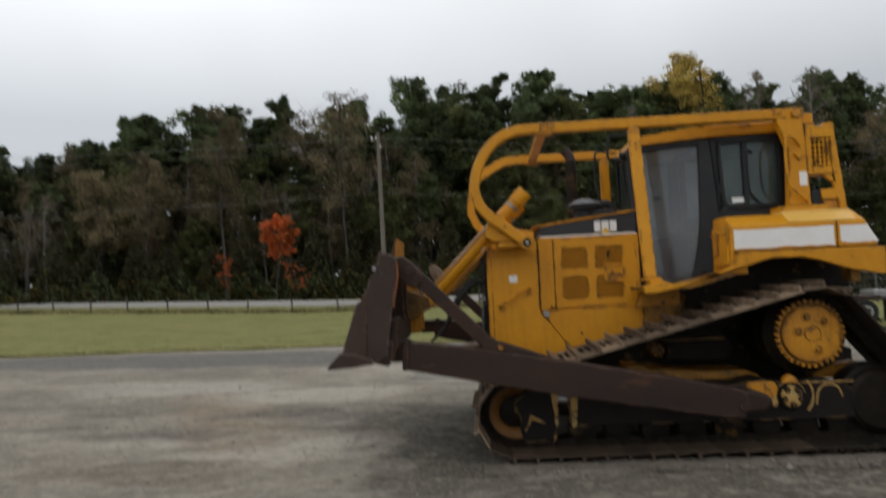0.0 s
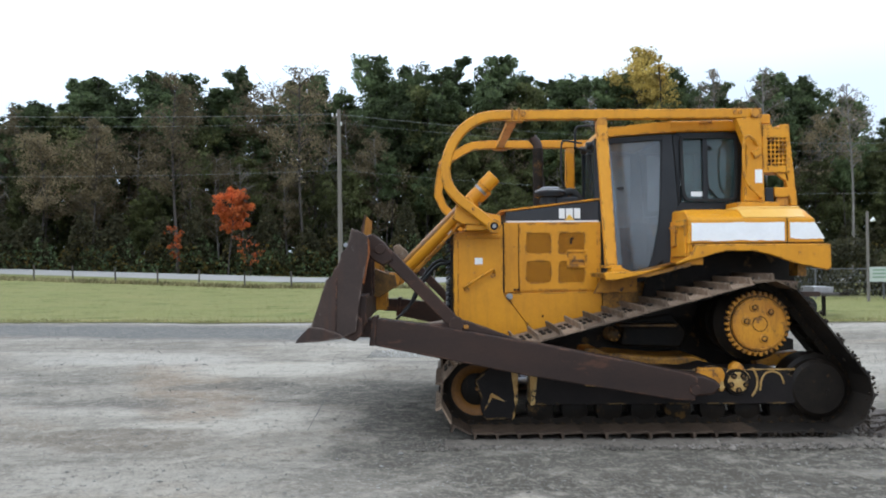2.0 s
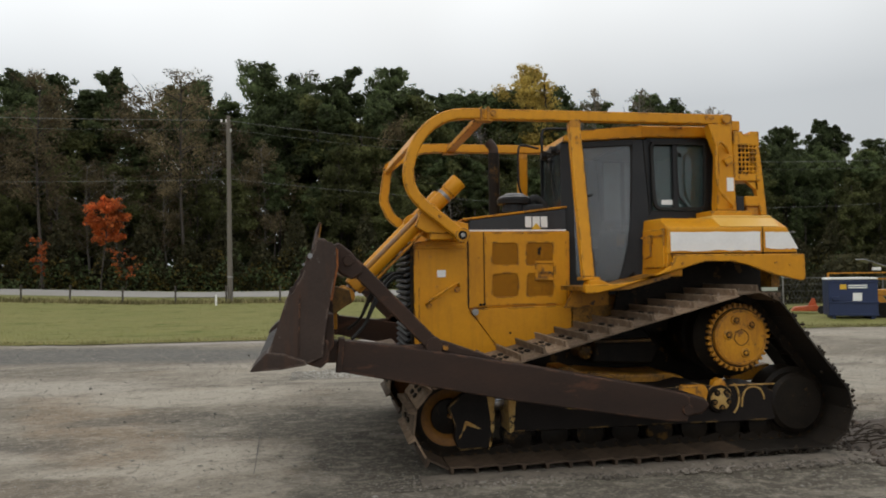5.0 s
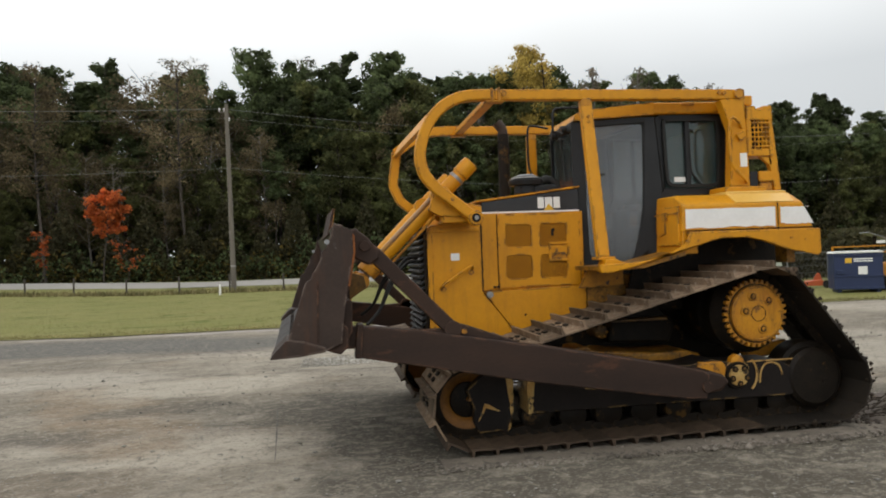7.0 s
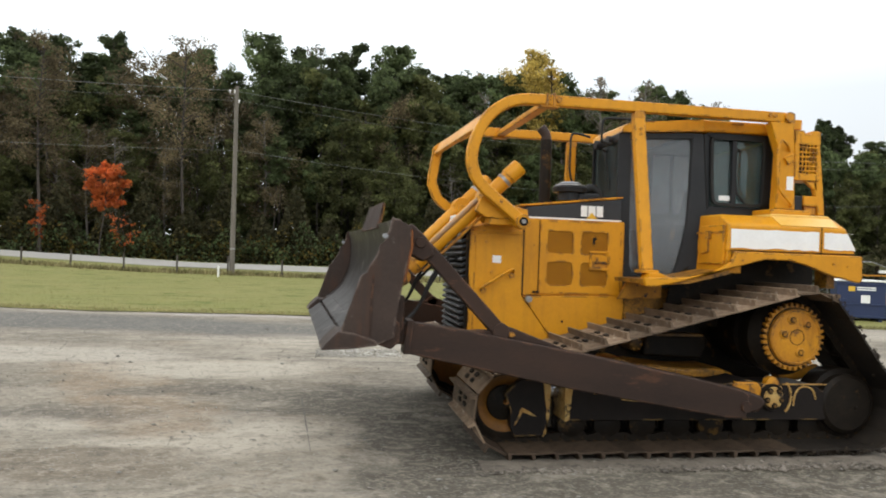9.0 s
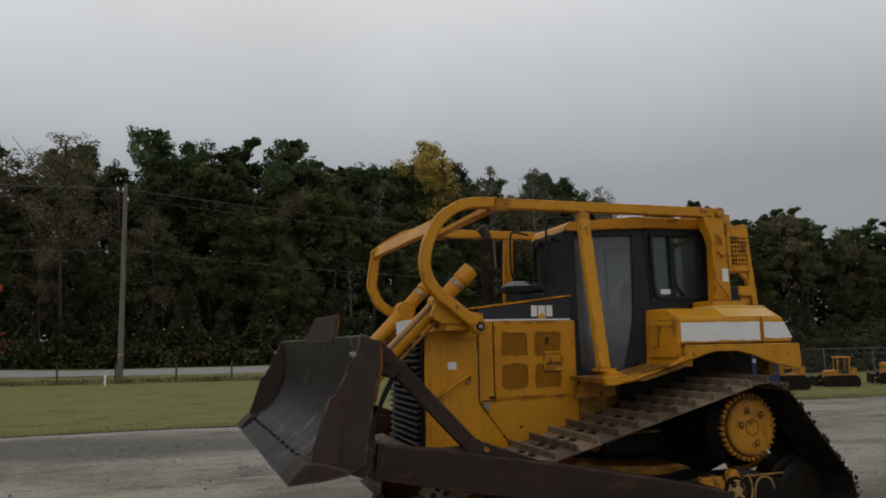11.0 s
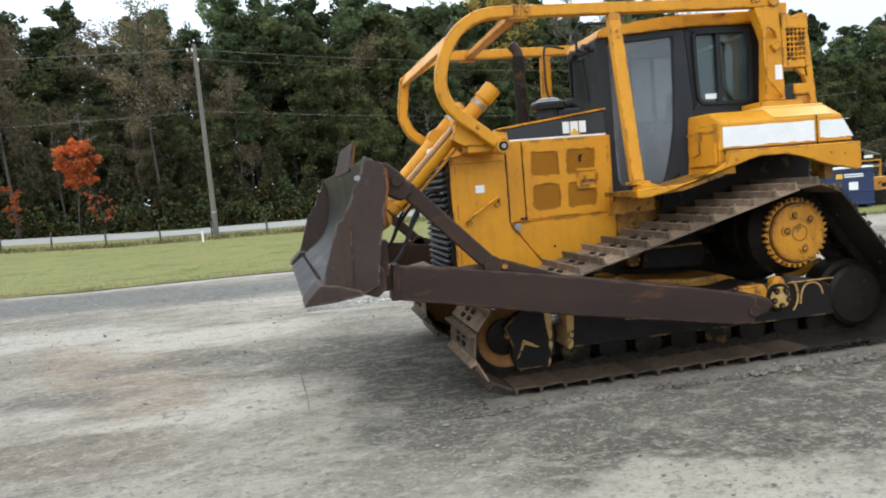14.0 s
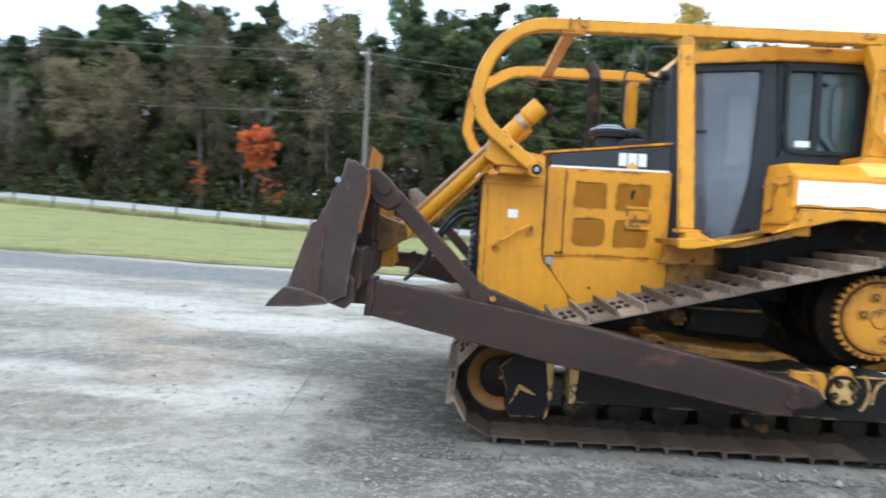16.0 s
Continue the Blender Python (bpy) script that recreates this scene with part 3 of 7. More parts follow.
L_RED = leaf_material("orange_red_leaves", (0.34, 0.082, 0.028), (0.5, 0.15, 0.042))
# shade low in the wood is put into this darker leaf colour
L_SHRUB = leaf_material("undergrowth_leaves", (0.038, 0.039, 0.020), (0.070, 0.062, 0.030))
L_PALE = leaf_material("pale_dry_leaves", (0.16, 0.13, 0.085), (0.30, 0.25, 0.18))
L_LOW = leaf_material("green_bush_leaves", (0.074, 0.106, 0.048), (0.118, 0.15, 0.064))
L_SHRUB2 = leaf_material("yellowing_undergrowth", (0.05, 0.052, 0.018), (0.15, 0.105, 0.026))
M_BARK = material("grey_brown_bark", (0.075, 0.062, 0.052), (0.040, 0.033, 0.028), rough=0.95, scale=1.5, fine=14, amount=0.5, bump=0.5, stretch=(1, 1, 0.3))
M_PALEBARK = material("pale_grey_bark", (0.21, 0.19, 0.165), (0.11, 0.10, 0.088), rough=0.95, scale=1.5, fine=14, amount=0.5, bump=0.4, stretch=(1, 1, 0.4))


def leaves(name, pts, size, mat, rng, parent=None, flat=0.0):
    """One mesh of small three-cornered leaf clumps at pts."""
    n = len(pts)
    a = rng.normal(size=(n, 3))
    a[:, 2] *= 1 - flat
    a /= np.linalg.norm(a, axis=1)[:, None]
    b = np.cross(a, rng.normal(size=(n, 3)))
    b /= np.linalg.norm(b, axis=1)[:, None]
    s = (size * rng.uniform(0.55, 1.4, n))[:, None]
    q = np.stack([pts - a * s - b * s * 0.7, pts + a * s * 0.9 - b * s * 0.6, pts + a * s * 0.2 + b * s], 1).reshape(-1, 3)
    me = bpy.data.meshes.new(name)
    me.vertices.add(3 * n)
    me.vertices.foreach_set("co", q.ravel())
    me.loops.add(3 * n)
    me.loops.foreach_set("vertex_index", np.arange(3 * n))
    me.polygons.add(n)
    me.polygons.foreach_set("loop_start", np.arange(n) * 3)
    me.update(calc_edges=True)
    me.materials.append(mat)
    ob = new(name, me)
    ob.parent = parent
    return ob


def wood(name, lines, mat, parent):
    """Trunk and limbs as tapered bars: rows of (points, first radius, last radius)."""
    bm = bmesh.new()
    for pts, r0, r1 in lines:
        rings = []
        for i, p in enumerate(pts):
            r = r0 + (r1 - r0) * i / (len(pts) - 1)
            d = (Vector(pts[min(i + 1, len(pts) - 1)]) - Vector(pts[max(i - 1, 0)])).normalized()
            u = d.orthogonal().normalized()
            w = d.cross(u)
            rings.append([bm.verts.new(Vector(p) + (u * math.cos(k * 1.2566) + w * math.sin(k * 1.2566)) * r) for k in range(5)])
        for a, b in zip(rings, rings[1:]):
            for k in range(5):
                bm.faces.new((a[k], a[(k + 1) % 5], b[(k + 1) % 5], b[k]))
    return part(name, bm, mat, parent)


def tree(kind, seed, height, spread, leafmat, bark, n_leaf, leaf, low, label, limbs=20, tufts=5, tuft=0.21):
    """A tapered bent trunk with limbs, and clumps of leaves round the limb ends."""
    rng = np.random.default_rng(seed)
    root = thing(kind, label, "tree", "trees of the wood")
    lean = rng.normal(0, 0.02, 2) * height
    axis = lambda f: np.array([lean[0] * f + 0.25 * math.sin(5 * f + seed), lean[1] * f + 0.25 * math.cos(4 * f + seed), height * f])  # noqa: E731
    lines = [([tuple(axis(f)) for f in np.linspace(0, 0.97, 9)], height * 0.0085, height * 0.0025)]
    ends, sizes = [], []
    for i in range(limbs):
        f = low + (0.98 - low) * ((i + rng.uniform(0, 0.9)) / limbs)
        a = rng.uniform(0, 2 * math.pi)
        if kind == "pine_tree":
            u = (f - low) / (1 - low)
            reach = spread * (0.55 + 0.55 * math.sin(math.pi * (0.10 + 0.62 * u))) * (1 - 0.72 * u ** 2.6) * rng.uniform(0.35, 1.0)
            rise = rng.uniform(0.3, 1.0)
        else:
            reach = spread * math.sin(math.pi * (0.16 + 0.80 * (f - low) / (1 - low))) * rng.uniform(0.55, 1.15)
            rise = rng.uniform(0.35, 0.9)
        p0 = axis(f)
        d = np.array([math.cos(a), math.sin(a), rise])
        p2 = p0 + d * reach
        p1 = p0 + d * reach * 0.5 + np.array([0, 0, 0.08 * reach])
        lines.append(([tuple(p0), tuple(p1), tuple(p2)], height * 0.003, 0.015))
        ends.append((p1, p2))
        sizes.append(reach)
        for k in range(1 if n_leaf > 6000 else 3):
            e = p1 + (p2 - p1) * rng.uniform(0, 1)
            w = e + rng.normal(0, 1, 3) * 0.3 * reach + np.array([0, 0, 0.2 * reach])
            lines.append(([tuple(e), tuple((e + w) / 2), tuple(w)], 0.03 + height * 0.001, 0.012))
    start, stop, sizes = np.array([e[0] for e in ends]), np.array([e[1] for e in ends]), np.array(sizes) + 0.25 * spread
    pick = np.repeat(np.arange(len(ends)), tufts)
    along = np.tile(np.linspace(-0.1, 1.0, tufts), len(ends))[:, None] + rng.uniform(-0.1, 0.1, (len(pick), 1))
    thin = np.clip(sizes[pick] / (0.9 * spread), 0.45, 1.2)[:, None]
    hearts = start[pick] + (stop - start)[pick] * along + rng.normal(size=(len(pick), 3)) * thin * 0.11 * spread
    heavy = sizes[pick] * rng.uniform(0.3, 1.0, len(pick))
    at = rng.choice(len(hearts), n_leaf, p=heavy / heavy.sum())
    off = rng.normal(size=(n_leaf, 3))
    off *= rng.uniform(0, 1, (n_leaf, 1)) ** 0.45 / np.linalg.norm(off, axis=1)[:, None]
    off[:, 2] *= 0.8
    pts = hearts[at] + off * thin[at] * tuft * spread
    wood("trunk", lines, bark, root)
    leaves("crown", pts, leaf, leafmat, rng, root)
    return root


P_LABEL, G_LABEL = "tall dark green pine at the wood's edge", "dull green broadleaf tree in the wood"
B_LABEL, S_LABEL = "half-bare tree with brown autumn leaves in the wood", "almost bare grey tree in the wood"
KINDS = {
    "pine": [tree("pine_tree", 11 + i, 24.0, (2.9, 3.3, 2.6, 3.5, 3.0)[i], L_PINE, M_BARK, 9500, 0.165, (0.60, 0.55, 0.66, 0.58, 0.70)[i], P_LABEL, (44, 52, 38, 50, 36)[i]) for i in range(5)],
    "green": [tree("broadleaf_tree", 31 + i, 20.0, (4.2, 3.6, 4.6)[i], L_GREEN, M_BARK, 10000, 0.175, (0.12, 0.16, 0.10)[i], G_LABEL, 44) for i in range(3)],
    "brown": [tree("broadleaf_tree", 51 + i, 19.0, (3.4, 3.8)[i], L_BROWN, M_PALEBARK, 6500, 0.105, 0.26, B_LABEL, 34, 4, 0.30) for i in range(2)],
    "bare": [tree("broadleaf_tree", 61 + i, 22.0, (2.6, 3.0)[i], L_PALE, M_PALEBARK, 900, 0.09, 0.30, S_LABEL, 34, 4, 0.30) for i in range(2)],
}
EYE0 = Vector((-2.5, -7.5))


def polar(az, dist):
    a = radians(az)
    return EYE0.x + dist * math.sin(a), EYE0.y + dist * math.cos(a)


def stand(az):
    """Distance of the wood's edge and the height of its skyline, by bearing."""
    d = np.interp(az, [-75, -20, 5, 25, 48, 75], [104, 92, 88, 108, 140, 190])
    el = np.interp(az, [-75, -45, -35, -32.5, -30, -26, -24, -21.5, -17, -12, -8, -4, 0, 6.4, 10, 18, 24, 28.5, 30.5, 32.8, 35, 38.5, 41, 45, 50, 60, 75], [8, 10.5, 11.8, 11.1, 12.2, 13.1, 13.0, 14.1, 14.4, 15.1, 14.6, 16.0, 15.7, 15.8, 14.7, 13.6, 13.0, 12.6, 11.4, 9.2, 10.0, 10.1, 9.3, 9.0, 7.7, 7.6, 7.5])
    return d, el


rng = np.random.default_rng(7)
used = set()


def plant(kind, az, dist, height, sx=1.0):
    src = KINDS[kind][int(rng.integers(0, len(KINDS[kind])))]
    x, y = polar(az, dist)
    base = {"pine": 24.0, "green": 20.0, "brown": 19.0, "bare": 22.0}[kind]
    k = height / base
    m = Matrix.Translation((x, y, 0)) @ Matrix.Rotation(rng.uniform(0, 6.28), 4, "Z")
    ob = src if src.name not in used else None
    if ob is None:
        ob = copy_thing(src, m)
    used.add(src.name)
    ob.matrix_basis = m @ Matrix.Diagonal((k * sx, k * sx, k, 1))


az = -66.0
while az < 74:
    d, el = stand(az)
    for row, (dd, prob, lo, hi) in enumerate(((0, (0.06, 0.26, 0.28, 0.40) if az < -8 else (0.28, 0.60, 0.06, 0.06) if az < 22 else (0.62, 0.32, 0.06, 0.0), 0.44, 0.74), (6, (0.66, 0.06, 0.16, 0.12) if az < -8 else (0.70, 0.24, 0.04, 0.02), 0.74, 0.96), (12, (1.0, 0.0, 0.0, 0.0), 0.88, 1.05), (18, (0.8, 0.2, 0.0, 0.0), 0.80, 0.98))):
        if row == 2 and not -42 < az < 56 or row == 3 and not -44 < az < -20:
            continue
        kind = ("pine", "green", "brown", "bare")[int(rng.choice(4, p=prob))]
        dist = d + dd + rng.uniform(-2, 2)
        plant(kind, az + rng.uniform(-0.9, 0.9), dist, (1.6 + dist * math.tan(radians(el))) * rng.uniform(lo, hi), rng.uniform(0.95, 1.25))
    az += (1.85 if -42 < az < 56 else 5.5) * 90 / d


def undergrowth(name, n, seed, depth0, depth1, z0, z1, size, mat, label, gaps=0.0):
    """Leaves strewn along the wood; z1 is their height in metres, or below 1 the share of the skyline."""
    r = np.random.default_rng(seed)
    a = r.uniform(-68, 76, n)
    d = np.array([stand(v)[0] for v in a]) + r.uniform(depth0, depth1, n)
    if z1 < 1:
        top = np.array([stand(v)[1] for v in a])
        ht = z1 * d * np.tan(np.radians(top)) * (0.93 + 0.07 * np.sin(a * 1.9 + seed) * np.sin(a * 0.83))
    else:
        ht = z1 * (0.55 + 0.45 * np.sin(a * 1.7 + seed) * np.sin(a * 0.61)) + 1.0
    z = z0 + np.abs(r.uniform(0, 1, n)) ** 0.8 * ht
    pts = np.stack([EYE0.x + d * np.sin(np.radians(a)), EYE0.y + d * np.cos(np.radians(a)), z], 1)
    if gaps:  # the wood stands thin where the sky shows between its trunks
        open_ = np.array([noise.noise((v * 2.3, w * 0.55, 3.0)) for v, w in zip(a, z)])
        thin = (a < -7.5) & (a > -27) & (z > np.maximum(0.64, 0.74 + 0.22 * open_) * ht)
        pts = pts[~(thin & (r.uniform(0, 1, n) < gaps))]
    return tagged(leaves(name, pts, size, mat, r), label, "undergrowth", kind="stuff")


undergrowth("undergrowth", 170000, 3, -6, 6, 0.0, 8.5, 0.20, L_SHRUB, "dark tangled undergrowth along the wood's edge")
undergrowth("undergrowth", 12000, 4, -7, -3, 0.0, 4.2, 0.17, L_SHRUB2, "yellowing bushes along the wood's edge")
undergrowth("undergrowth", 12000, 8, -8, -4, 0.0, 4.2, 0.17, L_LOW, "low green bushes along the wood's edge")
undergrowth("far_woods", 200000, 5, 16, 28, 0.0, 0.87, 0.47, L_PINE, "dense dark woods behind the first trees", 0.93)


def lone_tree(kind, seed, bearing, dist, top_el, spread, leafmat, bark, n_leaf, leaf, low, label, limbs=30, tufts=5, tuft=0.21):
    """A tree of its own shape at a bearing, as high as its top shows."""
    h = 1.6 + dist * math.tan(radians(top_el))
    ob = tree(kind, seed, h, spread, leafmat, bark, n_leaf, leaf, low, label, limbs, tufts, tuft)
    x, y = polar(bearing, dist)
    ob.location = (x, y, 0)
    return ob


lone_tree("broadleaf_tree", 91, 15.9, 104, 16.2, 4.9, L_GOLD, M_BARK, 13000, 0.15, 0.58, "tall golden-yellow autumn tree above the wood", 34)
lone_tree("broadleaf_tree", 92, 18.0, 105, 15.7, 2.0, L_GOLD, M_BARK, 3600, 0.14, 0.55, "thin golden autumn tree above the wood", 26)
for k, (bearing, el) in enumerate(((21.5, 14.6), (25.2, 14.2), (11.8, 14.9), (-1.2, 16.3), (-9.5, 15.4), (30.5, 12.3))):
    lone_tree("broadleaf_tree", 95 + k, bearing, 106, el, 2.6, L_PALE, M_PALEBARK, 1500, 0.11, 0.55, "almost bare grey tree above the wood", 30)
lone_tree("broadleaf_tree", 111, -16.5, 80, 5.8, 1.9, L_RED, M_BARK, 4000, 0.15, 0.52, "small bright orange-red maple at the wood's edge", 26)
lone_tree("broadleaf_tree", 112, -20.6, 81, 3.0, 1.2, L_RED, M_BARK, 320, 0.13, 0.3, "small russet sapling at the wood's edge", 14)
lone_tree("broadleaf_tree", 113, -15.2, 79, 2.2, 1.4, L_RED, M_BARK, 180, 0.12, 0.3, "small russet bush at the wood's edge", 12)
lone_tree("broadleaf_tree", 114, 43.5, 138, 9.0, 4.0, L_BROWN, M_BARK, 3500, 0.2, 0.4, "russet autumn tree in the wood", 26)
for k, (bearing, el, sp) in enumerate(((-20.5, 14.2, 3.4), (-10.8, 15.4, 4.2), (-26.0, 10.5, 3.6), (-29.5, 9.0, 3.2), (5.5, 12.0, 4.0))):
    lone_tree("broadleaf_tree", 121 + k, bearing, 86 + 2 * k, el, sp, L_BROWN, M_BARK, 6500, 0.11, 0.40, "half-bare tree with brown autumn leaves in the wood", 34, 4, 0.28)

# ---- the bulldozer ----
dozer = thing("bulldozer", "worn yellow crawler bulldozer with a rusty blade, parked on gravel", "bulldozer")


def both(fn):
    """Runs fn for the near side (-1) and the far side (+1)."""
    for side in (-1, 1):
        fn(side)


def ys(s, a, b):
    """Two distances from the middle, on side s, in rising order."""
    return (s * a, s * b) if s * a < s * b else (s * b, s * a)


# Engine: guard round the radiator, hood, doors.
guard = part("radiator_guard", made(prism, [(-1.83, 0.72), (-1.83, 1.965), (-1.309, 2.06), (-1.309, 1.306), (-1.021, 0.92), (-1.021, 0.72)], -0.525, 0.525), M_YELLOW, dozer, "yellow radiator guard with faded, scratched paint", bevel=0.012)


def guard_trim(s):
    y = s * 0.525
    g = made(box, -1.845, -1.79, *ys(s, 0.515, 0.538), 0.92, 1.90)
    box(g, -1.845, -1.33, *ys(s, 0.515, 0.541), 1.90, 1.935)
    part("edge_lip", g, M_YELLOW, guard, bevel=0.005)
    pts = curve_points([(-1.72, y, 1.36), (-1.72, y + s * 0.05, 1.375), (-1.66, y + s * 0.055, 1.42), (-1.45, y + s * 0.055, 1.55), (-1.41, y + s * 0.045, 1.55), (-1.41, y, 1.52)])
    part("grab_handle", made(sweep, pts, 0.014, 0, 10), M_YELLOW, guard)
    for hx, hz in ((-1.70, 1.345), (-1.42, 1.50)):
        part("handle_lug", made(rod, (hx, y, hz), (hx, y + s * 0.02, hz), 0.027), M_YELLOW_WORN, guard)
    part("sticker", made(box, -1.615, -1.53, *ys(s, 0.523, 0.528), 1.62, 1.69), M_LOGO, guard, "small white sticker")
    b = made(rod, (-1.245, s * 0.525, 1.275), (-1.245, s * 0.56, 1.275), 0.034)
    rod(b, (-1.245, s * 0.555, 1.275), (-1.245, s * 0.57, 1.275), 0.017)
    part("bolt", b, M_STEEL, guard, "bare steel bolt head")
    part("bolt", made(rod, (-1.62, s * 0.525, 1.53), (-1.62, s * 0.54, 1.53), 0.014), M_YELLOW_WORN, guard)
    part("bolt", made(rod, (-1.68, s * 0.525, 1.82), (-1.68, s * 0.54, 1.82), 0.014), M_YELLOW_WORN, guard)


both(guard_trim)
grille = part("radiator_grille", made(box, -1.875, -1.831, -0.50, 0.50, 0.74, 1.95), M_GREASE, dozer, "black louvred radiator grille")
for i in range(20):
    z = 0.78 + i * 0.058
    lou = bmesh.new()
    sweep(lou, [(-1.90, -0.5, z), (-1.90, 0.5, z)], 0.055, 0.022, 4, (0.8, 0, 0.6))
    part("louvre", lou, M_BLACK, grille, bevel=0.004)
part("badge_plate", made(box, -1.90, -1.86, -0.30, 0.30, 1.96, 2.10), M_LOGO, guard, "pale badge plate above the grille", bevel=0.006)

hood = part("engine_hood", made(box, -1.30, -0.25, -0.495, 0.495, 1.31, 2.07), M_YELLOW, dozer, "yellow engine hood", bevel=0.008)
part("hood_top", made(prism, [(-1.33, 2.185), (-0.24, 2.315), (-0.24, 2.337), (-1.33, 2.207)], -0.415, 0.415), M_YELLOW, hood, bevel=0.006)
part("hood_ridge", made(prism, [(-1.27, 2.07), (-0.25, 2.07), (-0.25, 2.31), (-1.27, 2.19)], -0.38, 0.38), M_BLACK, hood)


def hood_side(s):
    y0 = s * 0.525
    strip = part("decal_strip", made(prism, [(-1.265, 2.085), (-0.255, 2.085), (-0.255, 2.305), (-1.265, 2.185)], *ys(s, 0.37, 0.41)), M_STRIP, hood, "black decal strip along the hood", bevel=0.004)
    part("white_line", made(box, -1.265, -0.255, *ys(s, 0.405, 0.416), 2.076, 2.092), M_LOGO, strip, "thin white line")
    for e0, e1 in ((-0.685, -0.620), (-0.608, -0.532), (-0.520, -0.452)):
        part("emblem_block", made(prism, [(e0, 2.115), (e0, 2.225), (e1, 2.225), (e1, 2.115)], *ys(s, 0.405, 0.414)), M_LOGO, strip, "plain white emblem block")
    part("emblem_triangle", made(prism, [(-0.625, 2.094), (-0.57, 2.16), (-0.515, 2.094)], *ys(s, 0.405, 0.417)), M_DECAL_Y, strip, "small yellow triangle")
    # door of four windows of punched sheet
    xs, zs = [-1.135, -1.058, -0.795, -0.705, -0.43, -0.285], [1.335, 1.42, 1.65, 1.735, 1.955, 2.055]
    d = bmesh.new()
    grid = [[d.verts.new((x, s * 0.494, z)) for z in zs] for x in xs]
    faces = [d.faces.new((grid[i][k], grid[i + 1][k], grid[i + 1][k + 1], grid[i][k + 1])) for i in range(5) for k in range(5) if not (i in (1, 3) and k in (1, 3))]
    rim = bmesh.ops.extrude_face_region(d, geom=faces)["geom"]
    bmesh.ops.translate(d, vec=(0, s * 0.017, 0), verts=[g for g in rim if isinstance(g, bmesh.types.BMVert)])
    bmesh.ops.recalc_face_normals(d, faces=d.faces)
    for i in (1, 3):
        for k in (1, 3):
            for x, z, sx, sz in ((xs[i], zs[k], 1, 1), (xs[i + 1], zs[k], -1, 1), (xs[i + 1], zs[k + 1], -1, -1), (xs[i], zs[k + 1], 1, -1)):
                arc = [(x + sx * 0.032 * (1 - math.sin(a)), z + sz * 0.032 * (1 - math.cos(a))) for a in (math.pi / 2 * q / 4 for q in range(5))]
                prism(d, [(x, z), *arc], *ys(s, 0.495, 0.5105))
    door = part("engine_door", d, M_YELLOW, hood, "yellow engine door with four perforated windows", bevel=0.003)
    for i in (1, 3):
        for k in (1, 3):
            part("perforated_panel", made(box, xs[i] - 0.004, xs[i + 1] + 0.004, *ys(s, 0.493, 0.502), zs[k] - 0.004, zs[k + 1] + 0.004), M_PERF, door, "darker perforated sheet")
    lf = made(box, -0.6192, -0.4046, *ys(s, 0.505, 0.522), 1.575, 1.60)
    box(lf, -0.6192, -0.4046, *ys(s, 0.505, 0.522), 1.745, 1.77)
    box(lf, -0.6192, -0.5936, *ys(s, 0.505, 0.522), 1.60, 1.745)
    box(lf, -0.4301, -0.4046, *ys(s, 0.505, 0.522), 1.60, 1.745)
    part("latch_frame", lf, M_YELLOW, door, bevel=0.004)
    part("latch_plate", made(box, -0.5957, -0.4281, *ys(s, 0.5, 0.506), 1.598, 1.747), M_YELLOW_WORN, door)
    la = made(box, -0.563, -0.4506, *ys(s, 0.505, 0.518), 1.645, 1.665)
    box(la, -0.5527, -0.5272, *ys(s, 0.505, 0.525), 1.64, 1.71)
    part("latch", la, M_YELLOW_WORN, door, bevel=0.003)
    hole = made(prism, [(-0.5885, 1.835), (-0.5834, 1.90), (-0.5579, 1.91), (-0.5425, 1.89), (-0.563, 1.87), (-0.5579, 1.83)], *ys(s, 0.502, 0.5045))
    part("tear", hole, M_GREASE, door, "dark hole torn in the sheet")
    for z in (1.40, 1.95):
        part("hinge", made(rod, (-1.123, s * 0.515, z), (-1.123, s * 0.515, z + 0.07), 0.009, None, 8), M_YELLOW_WORN, door)
    part("door_gap", made(box, -1.143, -1.132, *ys(s, 0.5, 0.4975), 1.33, 2.06), M_GREASE, hood)
    low = part("lower_panel", made(prism, [(-1.30, 1.303), (-0.25, 1.325), (-0.25, 1.05), (-0.60, 0.88), (-1.015, 0.74), (-1.015, 0.92)], *ys(s, 0.42, 0.527)), M_YELLOW, hood, "yellow lower side panel", bevel=0.006)
    for x, z in ((-0.89, 1.06), (-1.15, 1.345), (-1.185, 1.345)):
        part("bolt", made(rod, (x, s * 0.49, z), (x, s * 0.537, z), 0.012, None, 8), M_GREASE, low)
    part("side_plate", made(prism, [(-0.24, 1.44), (-0.24, 1.10), (0.25, 1.24), (0.25, 1.46)], *ys(s, 0.50, 0.525)), M_YELLOW_GREASY, low, "grimy yellow side plate", bevel=0.008)


both(hood_side)
part("seam_seal", made(box, -1.327, -1.298, -0.518, 0.518, 1.31, 2.07), M_GREASE, dozer)

# Air pre-cleaner and exhaust.
pre = part("air_precleaner", made(rod, (-0.76, -0.26, 2.28), (-0.76, -0.26, 2.36), 0.12, 0.12, 20), M_BLACK, dozer, "black mushroom-shaped air pre-cleaner")
cap = bmesh.new()
rod(cap, (-0.76, -0.26, 2.36), (-0.76, -0.26, 2.41), 0.17, 0.18, 24)
rod(cap, (-0.76, -0.26, 2.41), (-0.76, -0.26, 2.455), 0.18, 0.12, 24)
part("cap", cap, M_BLACK, pre, bevel=0.006)
part("cap_band", made(rod, (-0.76, -0.26, 2.428), (-0.76, -0.26, 2.44), 0.167, 0.152, 24), M_STEEL, pre, "pale worn rim")
